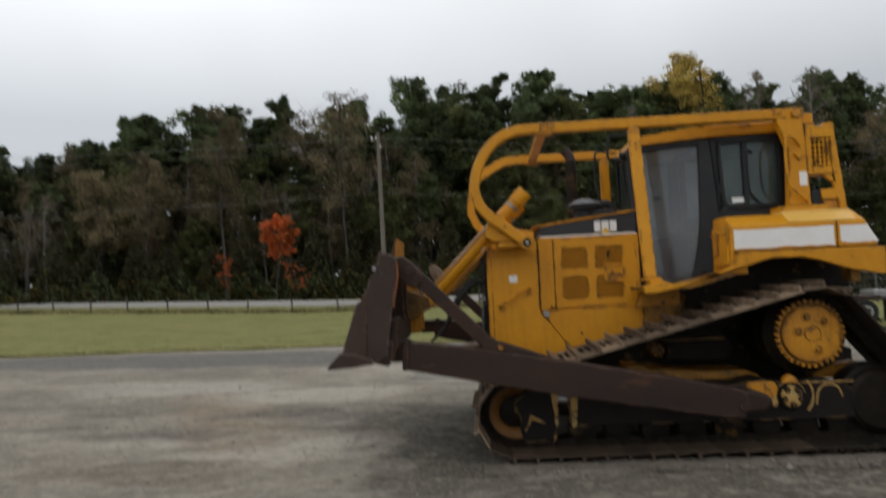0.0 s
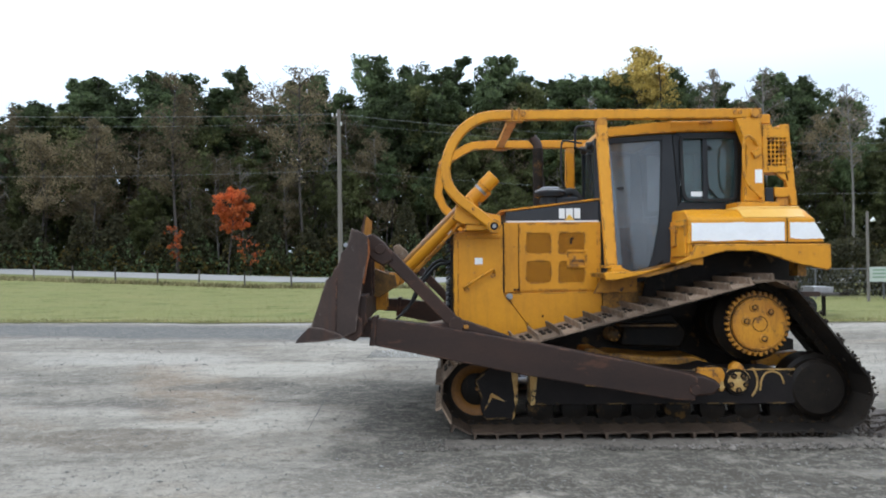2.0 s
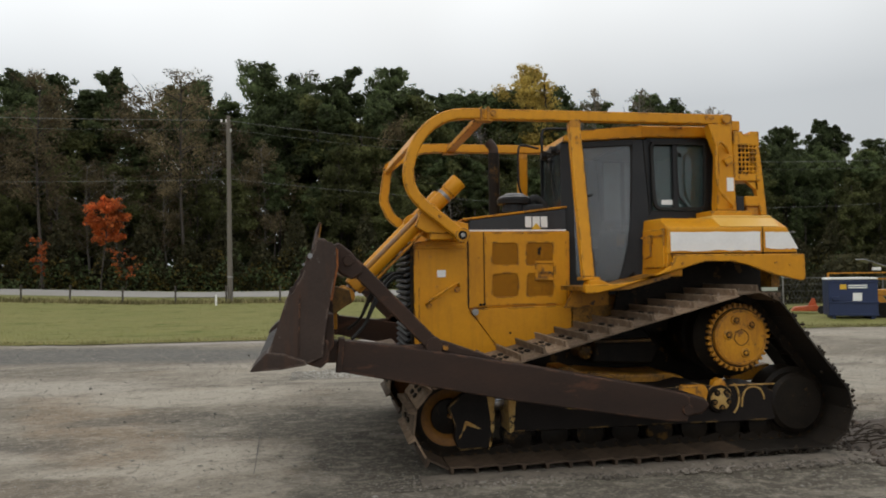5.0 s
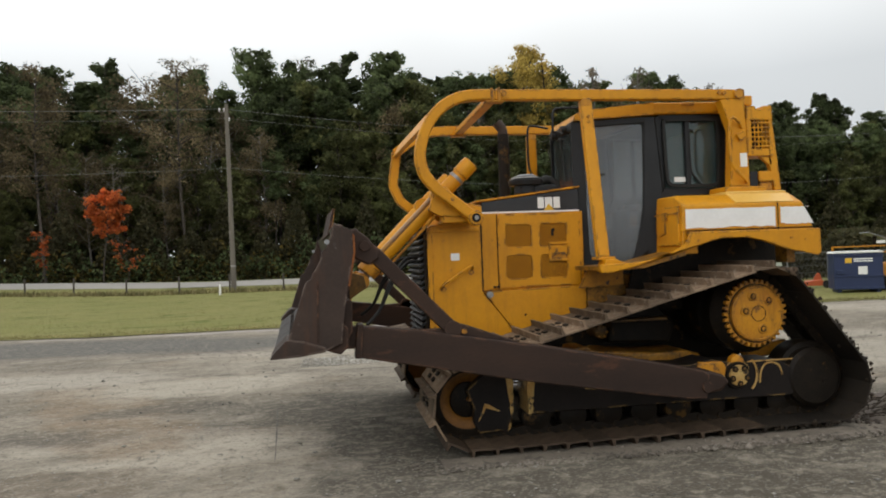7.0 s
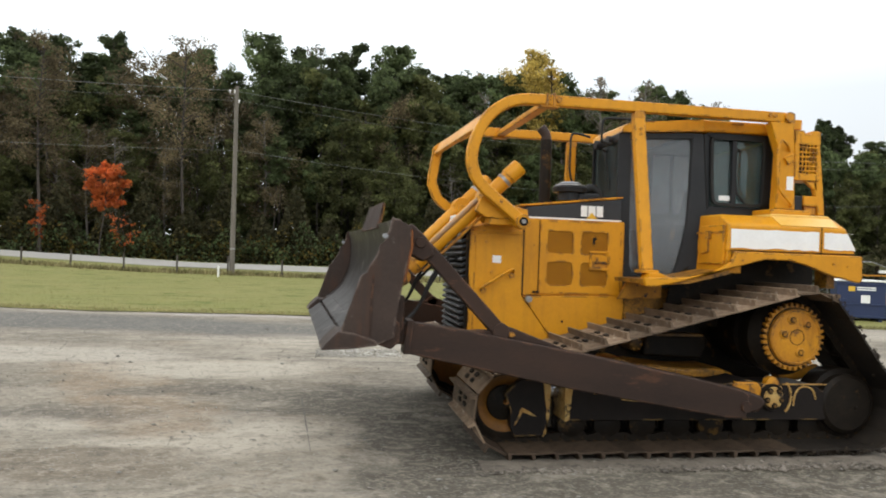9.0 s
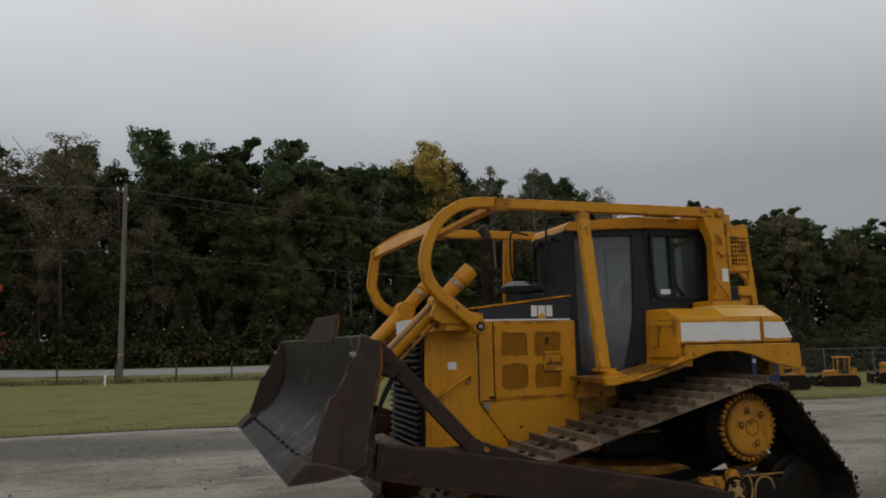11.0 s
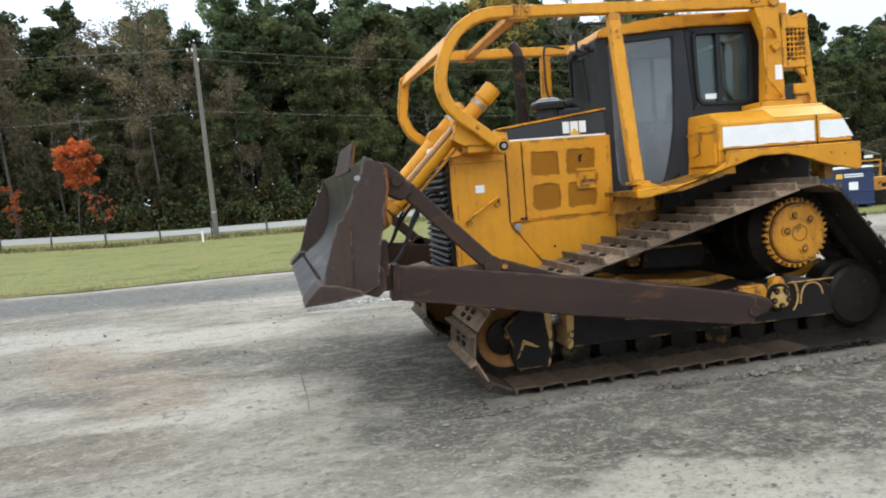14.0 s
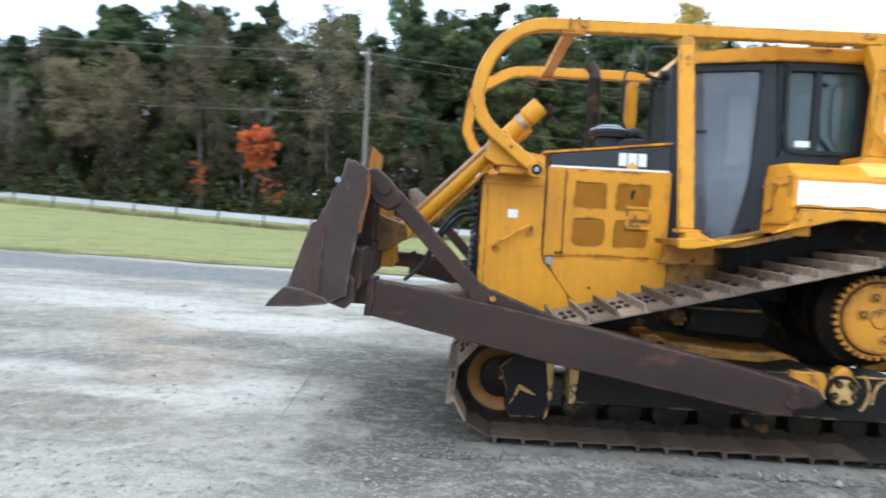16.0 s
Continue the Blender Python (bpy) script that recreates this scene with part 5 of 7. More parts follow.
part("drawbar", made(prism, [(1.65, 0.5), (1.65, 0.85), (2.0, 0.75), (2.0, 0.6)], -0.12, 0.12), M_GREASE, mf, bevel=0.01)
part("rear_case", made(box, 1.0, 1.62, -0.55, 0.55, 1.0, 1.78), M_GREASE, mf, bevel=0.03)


def chip(pts, seed, amount=0.010):
    """A polygon with flaked, uneven edges."""
    out = []
    for (x0, z0), (x1, z1) in zip(pts, pts[1:] + pts[:1]):
        for k in range(5):
            x, z = x0 + (x1 - x0) * k / 5, z0 + (z1 - z0) * k / 5
            out.append((x + amount * noise.noise((x * 41, z * 41, seed)), z + amount * noise.noise((x * 41, z * 41, seed + 9))))
    return out


def drive(s):
    cs = (1.06, 1.035)
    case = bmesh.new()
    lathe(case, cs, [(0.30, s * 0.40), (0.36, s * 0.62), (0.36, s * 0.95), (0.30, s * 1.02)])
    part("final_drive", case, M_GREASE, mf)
    spr = bmesh.new()
    n, r0, r1 = 34, 0.282, 0.312
    pts = []
    for i in range(n):
        a = 2 * math.pi * i / n
        for da, r in ((-0.062, r0), (-0.038, r1), (0.038, r1), (0.062, r0)):
            pts.append((cs[0] + r * math.cos(a + da), cs[1] + r * math.sin(a + da)))
    prism(spr, pts, *ys(s, 1.30, 1.345))
    sp = part("sprocket", spr, M_YELLOW_WORN, dozer, "yellow toothed drive sprocket with worn paint", bevel=0.004)
    part("gap_ring", made(lathe, cs, [(0.272, s * 1.34), (0.272, s * 1.349)], 48), M_GREASE, sp)
    hub = bmesh.new()
    lathe(hub, cs, [(0.262, s * 1.34), (0.257, s * 1.378), (0.10, s * 1.39)], 48)
    part("hub_cover", hub, M_HUB, sp, bevel=0.006)
    part("rear_wheel", made(lathe, cs, [(0.36, s * 1.02), (0.375, s * 1.10), (0.375, s * 1.20), (0.30, s * 1.29)]), M_GREASE, sp)
    for dx, dz in ((-0.052, 0.158), (0.102, 0.115), (-0.132, 0.028), (0.036, -0.14)):
        p = (cs[0] + dx, cs[1] + dz)
        part("boss", made(lathe, p, [(0.046, s * 1.37), (0.045, s * 1.394), (0.032, s * 1.400)], 20), M_HUB, sp, bevel=0.003)
        part("plug_ring", made(lathe, p, [(0.029, s * 1.39), (0.029, s * 1.4025)], 16), M_GREASE, sp)
        part("plug", made(lathe, p, [(0.021, s * 1.39), (0.019, s * 1.412)], 12), M_HUB, sp)
    groove = bmesh.new()
    sweep(groove, [(cs[0] + 0.236 * math.cos(2 * math.pi * k / 48), s * 1.380, cs[1] + 0.236 * math.sin(2 * math.pi * k / 48)) for k in range(49)], 0.005, 0, 6)
    part("hub_rim", groove, M_YELLOW_WORN, sp)
    ring = bmesh.new()
    sweep(ring, [(cs[0] + 0.07 * math.cos(2 * math.pi * k / 24), s * 1.388, cs[1] + 0.07 * math.sin(2 * math.pi * k / 24)) for k in range(25)], 0.005, 0, 6)
    part("hub_ring", ring, M_GREASE, sp)
    part("bearing_cap", made(lathe, (-0.15, 0.86), [(0.075, s * 0.40), (0.07, s * 0.62), (0.03, s * 0.64)], 20), M_GRIME, mf, "bolted yellow cap under grease")
    for k in range(6):
        a = 2 * math.pi * k / 6
        part("bolt", made(lathe, (-0.15 + 0.052 * math.cos(a), 0.86 + 0.052 * math.sin(a)), [(0.011, s * 0.60), (0.011, s * 0.645)], 8), M_YELLOW_WORN, mf)
    part("equaliser", made(prism, [(-0.98, 0.55), (-0.96, 0.73), (-0.70, 0.70), (-0.50, 0.68), (-0.20, 0.71), (0.25, 0.665), (0.60, 0.67), (0.75, 0.62), (0.75, 0.48)], *ys(s, 0.40, 0.90)), M_YELLOW_GREASY, mf, "greasy yellow casting", bevel=0.03)
    # added black sheet: fills the see-through gap under the fender with shade
    part("inner_guard", made(prism, [(0.10, 1.05), (0.20, 1.50), (0.50, 1.775), (1.76, 1.775), (1.76, 1.15), (1.40, 1.05)], *ys(s, 0.62, 0.65)), M_GREASE, mf, "black sheet added to darken the gap under the fender")
    part("grease_bar", made(box, -0.15, 0.45, *ys(s, 0.50, 0.84), 0.965, 0.992), M_GRIME, mf, bevel=0.008)
    part("drain_block", made(prism, [(-0.53, 0.66), (-0.52, 0.75), (-0.40, 0.755), (-0.33, 0.72), (-0.27, 0.70), (-0.28, 0.58), (-0.42, 0.57), (-0.44, 0.65)], *ys(s, 0.5, 0.87)), M_YELLOW_GREASY, mf, "greasy yellow block", bevel=0.016)
    part("drain_plug", made(lathe, (-0.36, 0.65), [(0.05, s * 0.86), (0.045, s * 0.90), (0.02, s * 0.905)], 16), M_GREASE, mf)
    part("frame_bracket", made(prism, [(1.22, 0.60), (1.30, 0.67), (1.66, 0.72), (1.68, 0.62), (1.45, 0.56), (1.24, 0.56)], *ys(s, 0.78, 0.90)), M_YELLOW_WORN, mf, "greasy yellow bracket", bevel=0.012)
    part("side_case", made(prism, [(-0.1, 0.75), (-0.05, 1.02), (0.45, 1.1), (0.62, 0.9), (0.55, 0.72)], *ys(s, 0.40, 0.66)), M_GREASE, mf, bevel=0.03)

    # track frame
    tf = part("track_frame", made(prism, [(-1.12, 0.27), (-1.12, 0.60), (-0.9, 0.64), (0.4, 0.60), (0.60, 0.64), (0.78, 0.60), (1.25, 0.60), (1.42, 0.52), (1.45, 0.30), (1.38, 0.265)], *ys(s, 0.98, 1.345)), M_FRAME, dozer, "black track frame with paint worn to yellow", bevel=0.012)
    part("trunnion_casting", made(prism, [(0.44, 0.54), (0.47, 0.62), (0.70, 0.62), (0.735, 0.56), (0.715, 0.47), (0.725, 0.40), (0.68, 0.385), (0.655, 0.46), (0.56, 0.50)], *ys(s, 1.30, 1.375)), M_HUB, tf, "yellow casting stained with grease", bevel=0.02)
    part("casting_lip", made(prism, chip([(0.675, 0.395), (0.665, 0.47), (0.70, 0.50), (0.725, 0.43)], 5, 0.014), *ys(s, 1.34, 1.381)), M_CREAM, tf)
    part("trunnion_cap", made(lathe, (0.842, 0.485), [(0.128, s * 1.36), (0.118, s * 1.385)], 28), M_GREASE, tf)
    st = part("star_cap", made(lathe, (0.842, 0.485), [(0.100, s * 1.37), (0.093, s * 1.402), (0.03, s * 1.406)], 24), M_CREAM, tf, "worn cream cap with bolts", bevel=0.004)
    for k in range(5):
        a = -1.57 + 2 * math.pi * k / 5
        p = (0.842 + 0.074 * math.cos(a), 0.485 + 0.074 * math.sin(a))
        bolt = part("cap_bolt", made(lathe, p, [(0.030, s * 1.39), (0.029, s * 1.408), (0.012, s * 1.410)], 14), M_GREASE, st)
        part("bolt_head", made(lathe, p, [(0.015, s * 1.40), (0.014, s * 1.420)], 6), M_GRIME, bolt)
    for r0, a0, a1, w, nm in ((0.20, -0.75, 0.70, 0.010, "saddle_edge"), (0.128, 0.2, 2.9, 0.007, "cap_rim")):
        rim = bmesh.new()
        sweep(rim, [(0.842 + r0 * math.cos(a0 + (a1 - a0) * k / 20), s * 1.352, 0.485 + r0 * math.sin(a0 + (a1 - a0) * k / 20)) for k in range(21)], w, 0, 6)
        part(nm, rim, M_CREAM, tf)
    hump = curve_points([(1.07, s * 1.347, 0.40), (1.085, s * 1.347, 0.50), (1.13, s * 1.347, 0.565), (1.21, s * 1.347, 0.575), (1.27, s * 1.347, 0.54), (1.30, s * 1.347, 0.46)], 4)
    part("worn_hump", made(sweep, hump, 0.009, 0, 6), M_CREAM, tf)
    # pale strip drawn along the frame's top edge
    part("guard_strip", made(box, 0.95, 1.40, *ys(s, 1.348, 1.362), 0.594, 0.606), M_CREAM, tf)
    part("upper_cap", made(lathe, (0.85, 0.60), [(0.070, s * 1.30), (0.066, s * 1.36), (0.03, s * 1.37)], 22), M_HUB, tf)
    yk = part("idler_yoke", made(prism, [(-1.66, 0.50), (-1.52, 0.62), (-1.30, 0.62), (-1.24, 0.60), (-1.24, 0.30), (-1.29, 0.13), (-1.56, 0.12), (-1.60, 0.22), (-1.60, 0.34)], *ys(s, 1.20, 1.30)), M_FRAME, dozer, "black idler yoke with chipped yellow edges", bevel=0.012)
    part("worn_edge", made(prism, chip([(-1.31, 0.62), (-1.243, 0.60), (-1.243, 0.30), (-1.30, 0.12), (-1.27, 0.27), (-1.285, 0.40)], 1, 0.022), *ys(s, 1.22, 1.306)), M_CREAM, yk, bevel=0.004)
    part("worn_edge", made(prism, chip([(-1.56, 0.22), (-1.50, 0.385), (-1.36, 0.30), (-1.49, 0.335)], 2, 0.012), *ys(s, 1.24, 1.304)), M_CREAM, yk)
    part("end_plate", made(prism, chip([(-1.125, 0.27), (-1.125, 0.61), (-1.04, 0.60), (-1.075, 0.45), (-1.09, 0.28)], 4, 0.02), *ys(s, 1.05, 1.355)), M_CREAM, tf)
    part("recoil_rod", made(rod, (-1.25, s * 1.12, 0.50), (-1.10, s * 1.12, 0.50), 0.075, None, 20), M_CHROME, yk, "bright recoil rod")
    part("bare_patch", made(prism, chip([(-1.02, 0.60), (-0.94, 0.53), (-0.72, 0.52), (-0.60, 0.44), (-0.30, 0.43), (-0.06, 0.50), (-0.30, 0.59)], 3, 0.035), *ys(s, 1.33, 1.3485)), M_CREAM, tf, "bare pale patch")
    for cx, nm in ((-1.636, "front_idler"), (1.65, "rear_idler")):
        wheel = bmesh.new()
        lathe(wheel, (cx, 0.405), [(0.285, s * 1.04), (0.325, s * 1.06), (0.325, s * 1.235), (0.285, s * 1.25), (0.27, s * 1.255), (0.19, s * 1.235), (0.15, s * 1.20)], 48)
        iw = part(nm, wheel, M_IDLER if cx < 0 else M_GREASE, dozer, "yellow idler wheel rimmed with grease" if cx < 0 else "dark greasy rear idler")
        part("rim", made(lathe, (cx, 0.405), [(0.328, s * 1.03), (0.332, s * 1.06), (0.332, s * 1.24), (0.29, s * 1.264), (0.248, s * 1.266), (0.248, s * 1.20)], 48, False), M_GREASE, iw)
        part("hub", made(lathe, (cx, 0.405), [(0.165, s * 1.19), (0.15, s * 1.22), (0.06, s * 1.24)], 32), M_GREASE, iw)
        if cx > 0:
            part("cover", made(lathe, (cx - 0.02, 0.415), [(0.275, s * 1.24), (0.275, s * 1.33), (0.24, s * 1.36), (0.05, s * 1.365)], 40), M_GREASE, iw, "dark round guard plate")
            part("bolt", made(lathe, (cx + 0.06, 0.38), [(0.022, s * 1.36), (0.022, s * 1.375)], 10), M_GREASE, iw)
        else:
            part("grease_cap", made(lathe, (cx, 0.42), [(0.018, s * 1.26), (0.014, s * 1.32)], 10), M_YELLOW_WORN, iw)
    for i in range(8):
        x = -1.02 + i * 0.335
        rl = part("track_roller", made(lathe, (x, 0.205), [(0.10, s * 1.02), (0.125, s * 1.05), (0.125, s * 1.10), (0.095, s * 1.11), (0.095, s * 1.17), (0.125, s * 1.18), (0.125, s * 1.24), (0.05, s * 1.27)], 24), M_GREASE, tf)


both(drive)

# Tracks: shoes on a belt round idlers and sprocket.
CIRCLES = (((-1.636, 0.405), 0.335), ((1.06, 1.035), 0.405), ((1.65, 0.405), 0.335))
PITCH = 0.203


def belt():
    """Closed line round the three wheels, over the top, as points with steps of 2 mm."""
    segs = []
    for i in range(3):
        (c0, r0), (c1, r1) = CIRCLES[i], CIRCLES[(i + 1) % 3]
        d = Vector((c1[0] - c0[0], c1[1] - c0[1]))
        u = d.normalized()
        n = Vector((-u.y, u.x))
        k = (r0 - r1) / d.length
        m = n * math.sqrt(1 - k * k) + u * k
        segs.append((Vector(c0) + m * r0, Vector(c1) + m * r1, m))
    pts = []
    for i in range(3):
        a, b, m = segs[i]
        nm = segs[(i + 1) % 3][2]
        steps = int((b - a).length / 0.002)
        pts += [a.lerp(b, k / steps) for k in range(steps)]
        c, r = CIRCLES[(i + 1) % 3]
        a0, a1 = math.atan2(m.y, m.x), math.atan2(nm.y, nm.x)
        while a1 > a0:
            a1 -= 2 * math.pi
        steps = int(abs(a1 - a0) * r / 0.002)
        pts += [Vector((c[0] + r * math.cos(a0 + (a1 - a0) * k / steps), c[1] + r * math.sin(a0 + (a1 - a0) * k / steps))) for k in range(steps)]
    return pts


def shoe_mesh(mat, l=0.097, tall=0.072):
    bm = bmesh.new()
    hw = 0.457
    prism(bm, [(-l, 0.0), (-l, 0.016), (l - 0.03, 0.016), (l - 0.026, tall), (l - 0.008, tall), (l - 0.004, 0.016), (l + 0.006, 0.010), (l + 0.006, 0.0)], -hw, hw)
    for y in (-0.13, -0.08, 0.08, 0.13):
        for x in (-0.040, 0.022):
            n0 = len(bm.faces)
            rod(bm, (x, y, 0.010), (x, y, 0.032), 0.021, None, 6)
            bm.faces.ensure_lookup_table()
            for fc in bm.faces[n0:]:
                fc.material_index = 1
    me = bpy.data.meshes.new("track_shoe")
    bmesh.ops.recalc_face_normals(bm, faces=bm.faces)
    bm.to_mesh(me)
    bm.free()
    me.materials.append(mat)
    me.materials.append(M_SHOE_DARK)
    return me


def link_mesh():
    bm = bmesh.new()
    for y in (-0.085, 0.085):
        prism(bm, [(-0.11, -0.015), (-0.10, -0.065), (-0.02, -0.075), (0.10, -0.06), (0.115, -0.02), (0.08, 0.0), (-0.08, 0.0)], y - 0.022, y + 0.022)
    rod(bm, (-0.085, -0.12, -0.035), (-0.085, 0.12, -0.035), 0.024, None, 10)
    me = bpy.data.meshes.new("track_link")
    bm.to_mesh(me)
    bm.free()
    me.materials.append(M_GREASE)
    return me


def tracks():
    pts = belt()
    n = len(pts)
    count = round(n * 0.002 / PITCH)
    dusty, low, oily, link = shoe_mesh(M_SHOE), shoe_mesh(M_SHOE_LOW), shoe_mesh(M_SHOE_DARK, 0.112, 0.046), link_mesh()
    for s in (-1, 1):
        track = part("track_chain", made(box, -1.0, -0.96, *ys(s, 1.05, 1.23), 0.06, 0.09), M_GREASE, dozer, "wide black crawler track with dusty single-grouser shoes")
        for i in range(count):
            k = int(i * n / count)
            p, q = pts[k], pts[(k + 30) % n]
            p0 = pts[(k - 30) % n]
            d = (q - p0).normalized()
            if p.y < 0.10 and abs(p.x) < 1.4:
                d = Vector((d.x, d.y - 0.07)).normalized()
            m = Matrix(((d.x, 0, -d.y, p.x), (0, 1, 0, s * 1.143), (d.y, 0, d.x, p.y), (0, 0, 0, 1)))
            # paler shoes on the top run, darker brown below, black at the rear
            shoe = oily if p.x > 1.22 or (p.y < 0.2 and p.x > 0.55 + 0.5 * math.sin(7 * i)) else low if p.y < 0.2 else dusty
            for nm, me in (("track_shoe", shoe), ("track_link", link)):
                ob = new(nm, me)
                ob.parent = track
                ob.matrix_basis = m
        # earth and roots caked on the rear run
        r = random.Random(41 + s)
        rear = [k for k in range(n) if pts[k].x > 1.2 or (pts[k].y < 0.2 and pts[k].x > 0.9)]
        verts, faces = [], []
        for _ in range(900):
            k = r.choice(rear)
            p, d = pts[k], (pts[(k + 30) % n] - pts[(k - 30) % n]).normalized()
            y = s * 1.143 + (r.choice((-0.455, 0.455)) + r.gauss(0, 0.025) if r.random() < 0.6 else r.uniform(-0.44, 0.44))
            z = r.uniform(0.0, 0.045)
            size = 0.0085 * r.lognormvariate(0, 0.5)
            c = Vector((p.x - d.y * z, y, max(p.y + d.x * z, 0.02)))
            n0 = len(verts)
            for dx, dy, dz in ((1, 0, 0), (0, 1, 0), (-1, 0, 0), (0, -1, 0), (0, 0, 1), (0, 0, -1)):
                verts.append(tuple(c + Vector((dx, dy, dz)) * size * r.uniform(0.5, 1.5)))
            faces += [(n0 + a, n0 + b, n0 + e) for a, b, e in ((0, 1, 4), (1, 2, 4), (2, 3, 4), (3, 0, 4), (1, 0, 5), (2, 1, 5), (3, 2, 5), (0, 3, 5))]
        me = bpy.data.meshes.new("caked_mud")
        me.from_pydata(verts, [], faces)
        me.materials.append(M_MUD_DARK)
        caked = new("caked_mud", me)
        caked.parent = track
        tagged(caked, "dark earth caked on the rear shoes", kind="stuff")


tracks()

# Push arms, braces, lift cylinders and blade.
def push_arm(s):
    arm = part("push_arm", made(prism, [(-2.60, 0.865), (-2.585, 1.105), (-2.05, 1.045), (-1.20, 0.905), (-0.30, 0.745), (0.24, 0.635), (0.30, 0.60), (0.275, 0.40), (0.10, 0.405), (-1.20, 0.605)], *ys(s, 1.68, 1.85)), M_RUST, dozer, "long rusty brown push arm", bevel=0.012)
    part("gusset", made(prism, [(-2.10, 1.05), (-1.92, 1.06), (-1.84, 1.10), (-1.74, 1.08), (-1.30, 0.925), (-1.6, 0.90)], *ys(s, 1.70, 1.80)), M_RUST, arm, bevel=0.01)
    part("pivot_end", made(prism, [(0.10, 0.44), (0.13, 0.60), (0.40, 0.60), (0.52, 0.56), (0.58, 0.50), (0.50, 0.42), (0.30, 0.40)], *ys(s, 1.42, 1.69)), M_RUST, arm, "dark arm end on its ball", bevel=0.03)
    part("pin_cap", made(lathe, (0.27, 0.50), [(0.05, s * 1.84), (0.045, s * 1.87)], 16), M_RUST, arm)
    part("cap_plate", made(prism, [(-2.62, 0.86), (-2.60, 1.12), (-2.55, 1.12), (-2.57, 0.86)], *ys(s, 1.66, 1.865)), M_RUST, arm, bevel=0.006)
    part("blade_lug", made(prism, [(-2.80, 0.93), (-2.78, 1.10), (-2.59, 1.10), (-2.60, 0.93)], *ys(s, 1.66, 1.83)), M_RUST, arm, bevel=0.02)
    part("blade_pin", made(lathe, (-2.70, 1.03), [(0.05, s * 1.82), (0.045, s * 1.88)], 18), M_RUST, arm)
    br = bmesh.new()
    sweep(br, [(-2.56, s * 1.80, 1.74), (-2.45, s * 1.80, 1.65), (-2.35, s * 1.79, 1.55), (-1.86, s * 1.77, 1.06)], 0.09, 0.115, 4, (0, 1, 0))
    brace = part("brace", br, M_RUST, dozer, "rusty diagonal blade brace", bevel=0.012)
    part("brace_eye", made(lathe, (-1.85, 1.05), [(0.07, s * 1.70), (0.07, s * 1.83)], 20), M_RUST, brace, bevel=0.006)
    part("brace_knuckle", made(prism, [(-2.68, 1.83), (-2.60, 1.86), (-2.50, 1.78), (-2.43, 1.69), (-2.42, 1.62), (-2.50, 1.57), (-2.60, 1.62), (-2.66, 1.70)], *ys(s, 1.71, 1.87)), M_RUST if s < 0 else M_SHOE, brace, "" if s < 0 else "knuckle caked in pale dried earth", bevel=0.02)
    part("knuckle_pin", made(lathe, (-2.53, 1.72), [(0.045, s * 1.86), (0.04, s * 1.89)], 16), M_RUST, brace)
    part("brace_bolt", made(lathe, (-1.76, 1.035), [(0.022, s * 1.78), (0.022, s * 1.83)], 12), M_YELLOW_WORN, brace, "small yellow bolt")


both(push_arm)


def lift_cylinder(s):
    top, low = Vector((-1.42, s * 0.65, 2.54)), Vector((-2.50, s * 0.52, 1.455))
    d = (low - top).normalized()
    cyl = part("lift_cylinder", made(rod, top, top + d * 1.36, 0.072, None, 24), M_YELLOW, dozer, "yellow hydraulic lift cylinder", bevel=0.006)
    part("end_cap", made(rod, top - d * 0.02, top + d * 0.14, 0.082, None, 24), M_YELLOW, cyl, bevel=0.008)
    part("clamp", made(rod, top + d * 0.17, top + d * 0.20, 0.079, None, 24), M_STEEL, cyl)
    part("gland", made(rod, top + d * 1.34, top + d * 1.43, 0.085, None, 24), M_YELLOW_WORN, cyl, bevel=0.006)
    part("rod", made(rod, top + d * 1.42, low, 0.042, None, 20), M_TUBE, cyl, "dull steel rod")
    off = Vector((-0.03, s * 0.05, 0.03))
    part("supply_tube", made(rod, top + d * 0.40 + off, top + d * 1.36 + off, 0.026, None, 12), M_TUBE2, cyl, "grey supply tube with worn paint")
    off = Vector((0.07, s * 0.02, -0.07))
    part("lower_tube", made(rod, top + d * 0.45 + off, top + d * 1.36 + off, 0.014, None, 10), M_YELLOW_WORN, cyl)
    part("trunnion", made(lathe, (-1.72, 2.23), [(0.10, s * 0.54), (0.10, s * 0.76)], 24), M_YELLOW, cyl, bevel=0.01)
    yoke = made(prism, [(-1.86, 2.10), (-1.80, 2.26), (-1.70, 2.30), (-1.62, 2.18), (-1.35, 2.13), (-1.35, 2.02), (-1.75, 2.04)], *ys(s, 0.74, 0.80))
    prism(yoke, [(-1.80, 2.06), (-1.76, 2.24), (-1.66, 2.24), (-1.62, 2.12), (-1.4, 2.10), (-1.4, 2.0), (-1.7, 1.98)], *ys(s, 0.50, 0.56))
    part("cylinder_yoke", yoke, M_YELLOW, dozer, "yellow cylinder yoke", bevel=0.01)
    part("eye", made(lathe, (low.x, low.z), [(0.085, s * 0.45), (0.085, s * 0.59)], 20), M_YELLOW_WORN, cyl, bevel=0.006)
    for dy, sag in ((0.10, 0.0), (0.16, 0.05)):
        hs = curve_points([(-1.84, s * (0.40 - dy), 1.62), (-2.02, s * (0.42 - dy), 1.66 - sag), (-2.20, s * 0.45, 1.45 - sag), (-2.32, s * 0.5, 1.18), (-2.45, s * (0.5 + dy), 1.05)])
        part("hose", made(sweep, hs, 0.016, 0, 8), M_RUBBER, cyl, "black hydraulic hose")


both(lift_cylinder)
part("yoke_beam", made(box, -1.72, -1.40, -0.78, 0.78, 1.975, 2.07), M_YELLOW, dozer, "yellow beam over the radiator guard", bevel=0.012)

# The arms, raised, swing about their trunnions.
ARM_PIVOT, ARM_LIFT = Vector((0.30, 0.0, 0.50)), 0.016
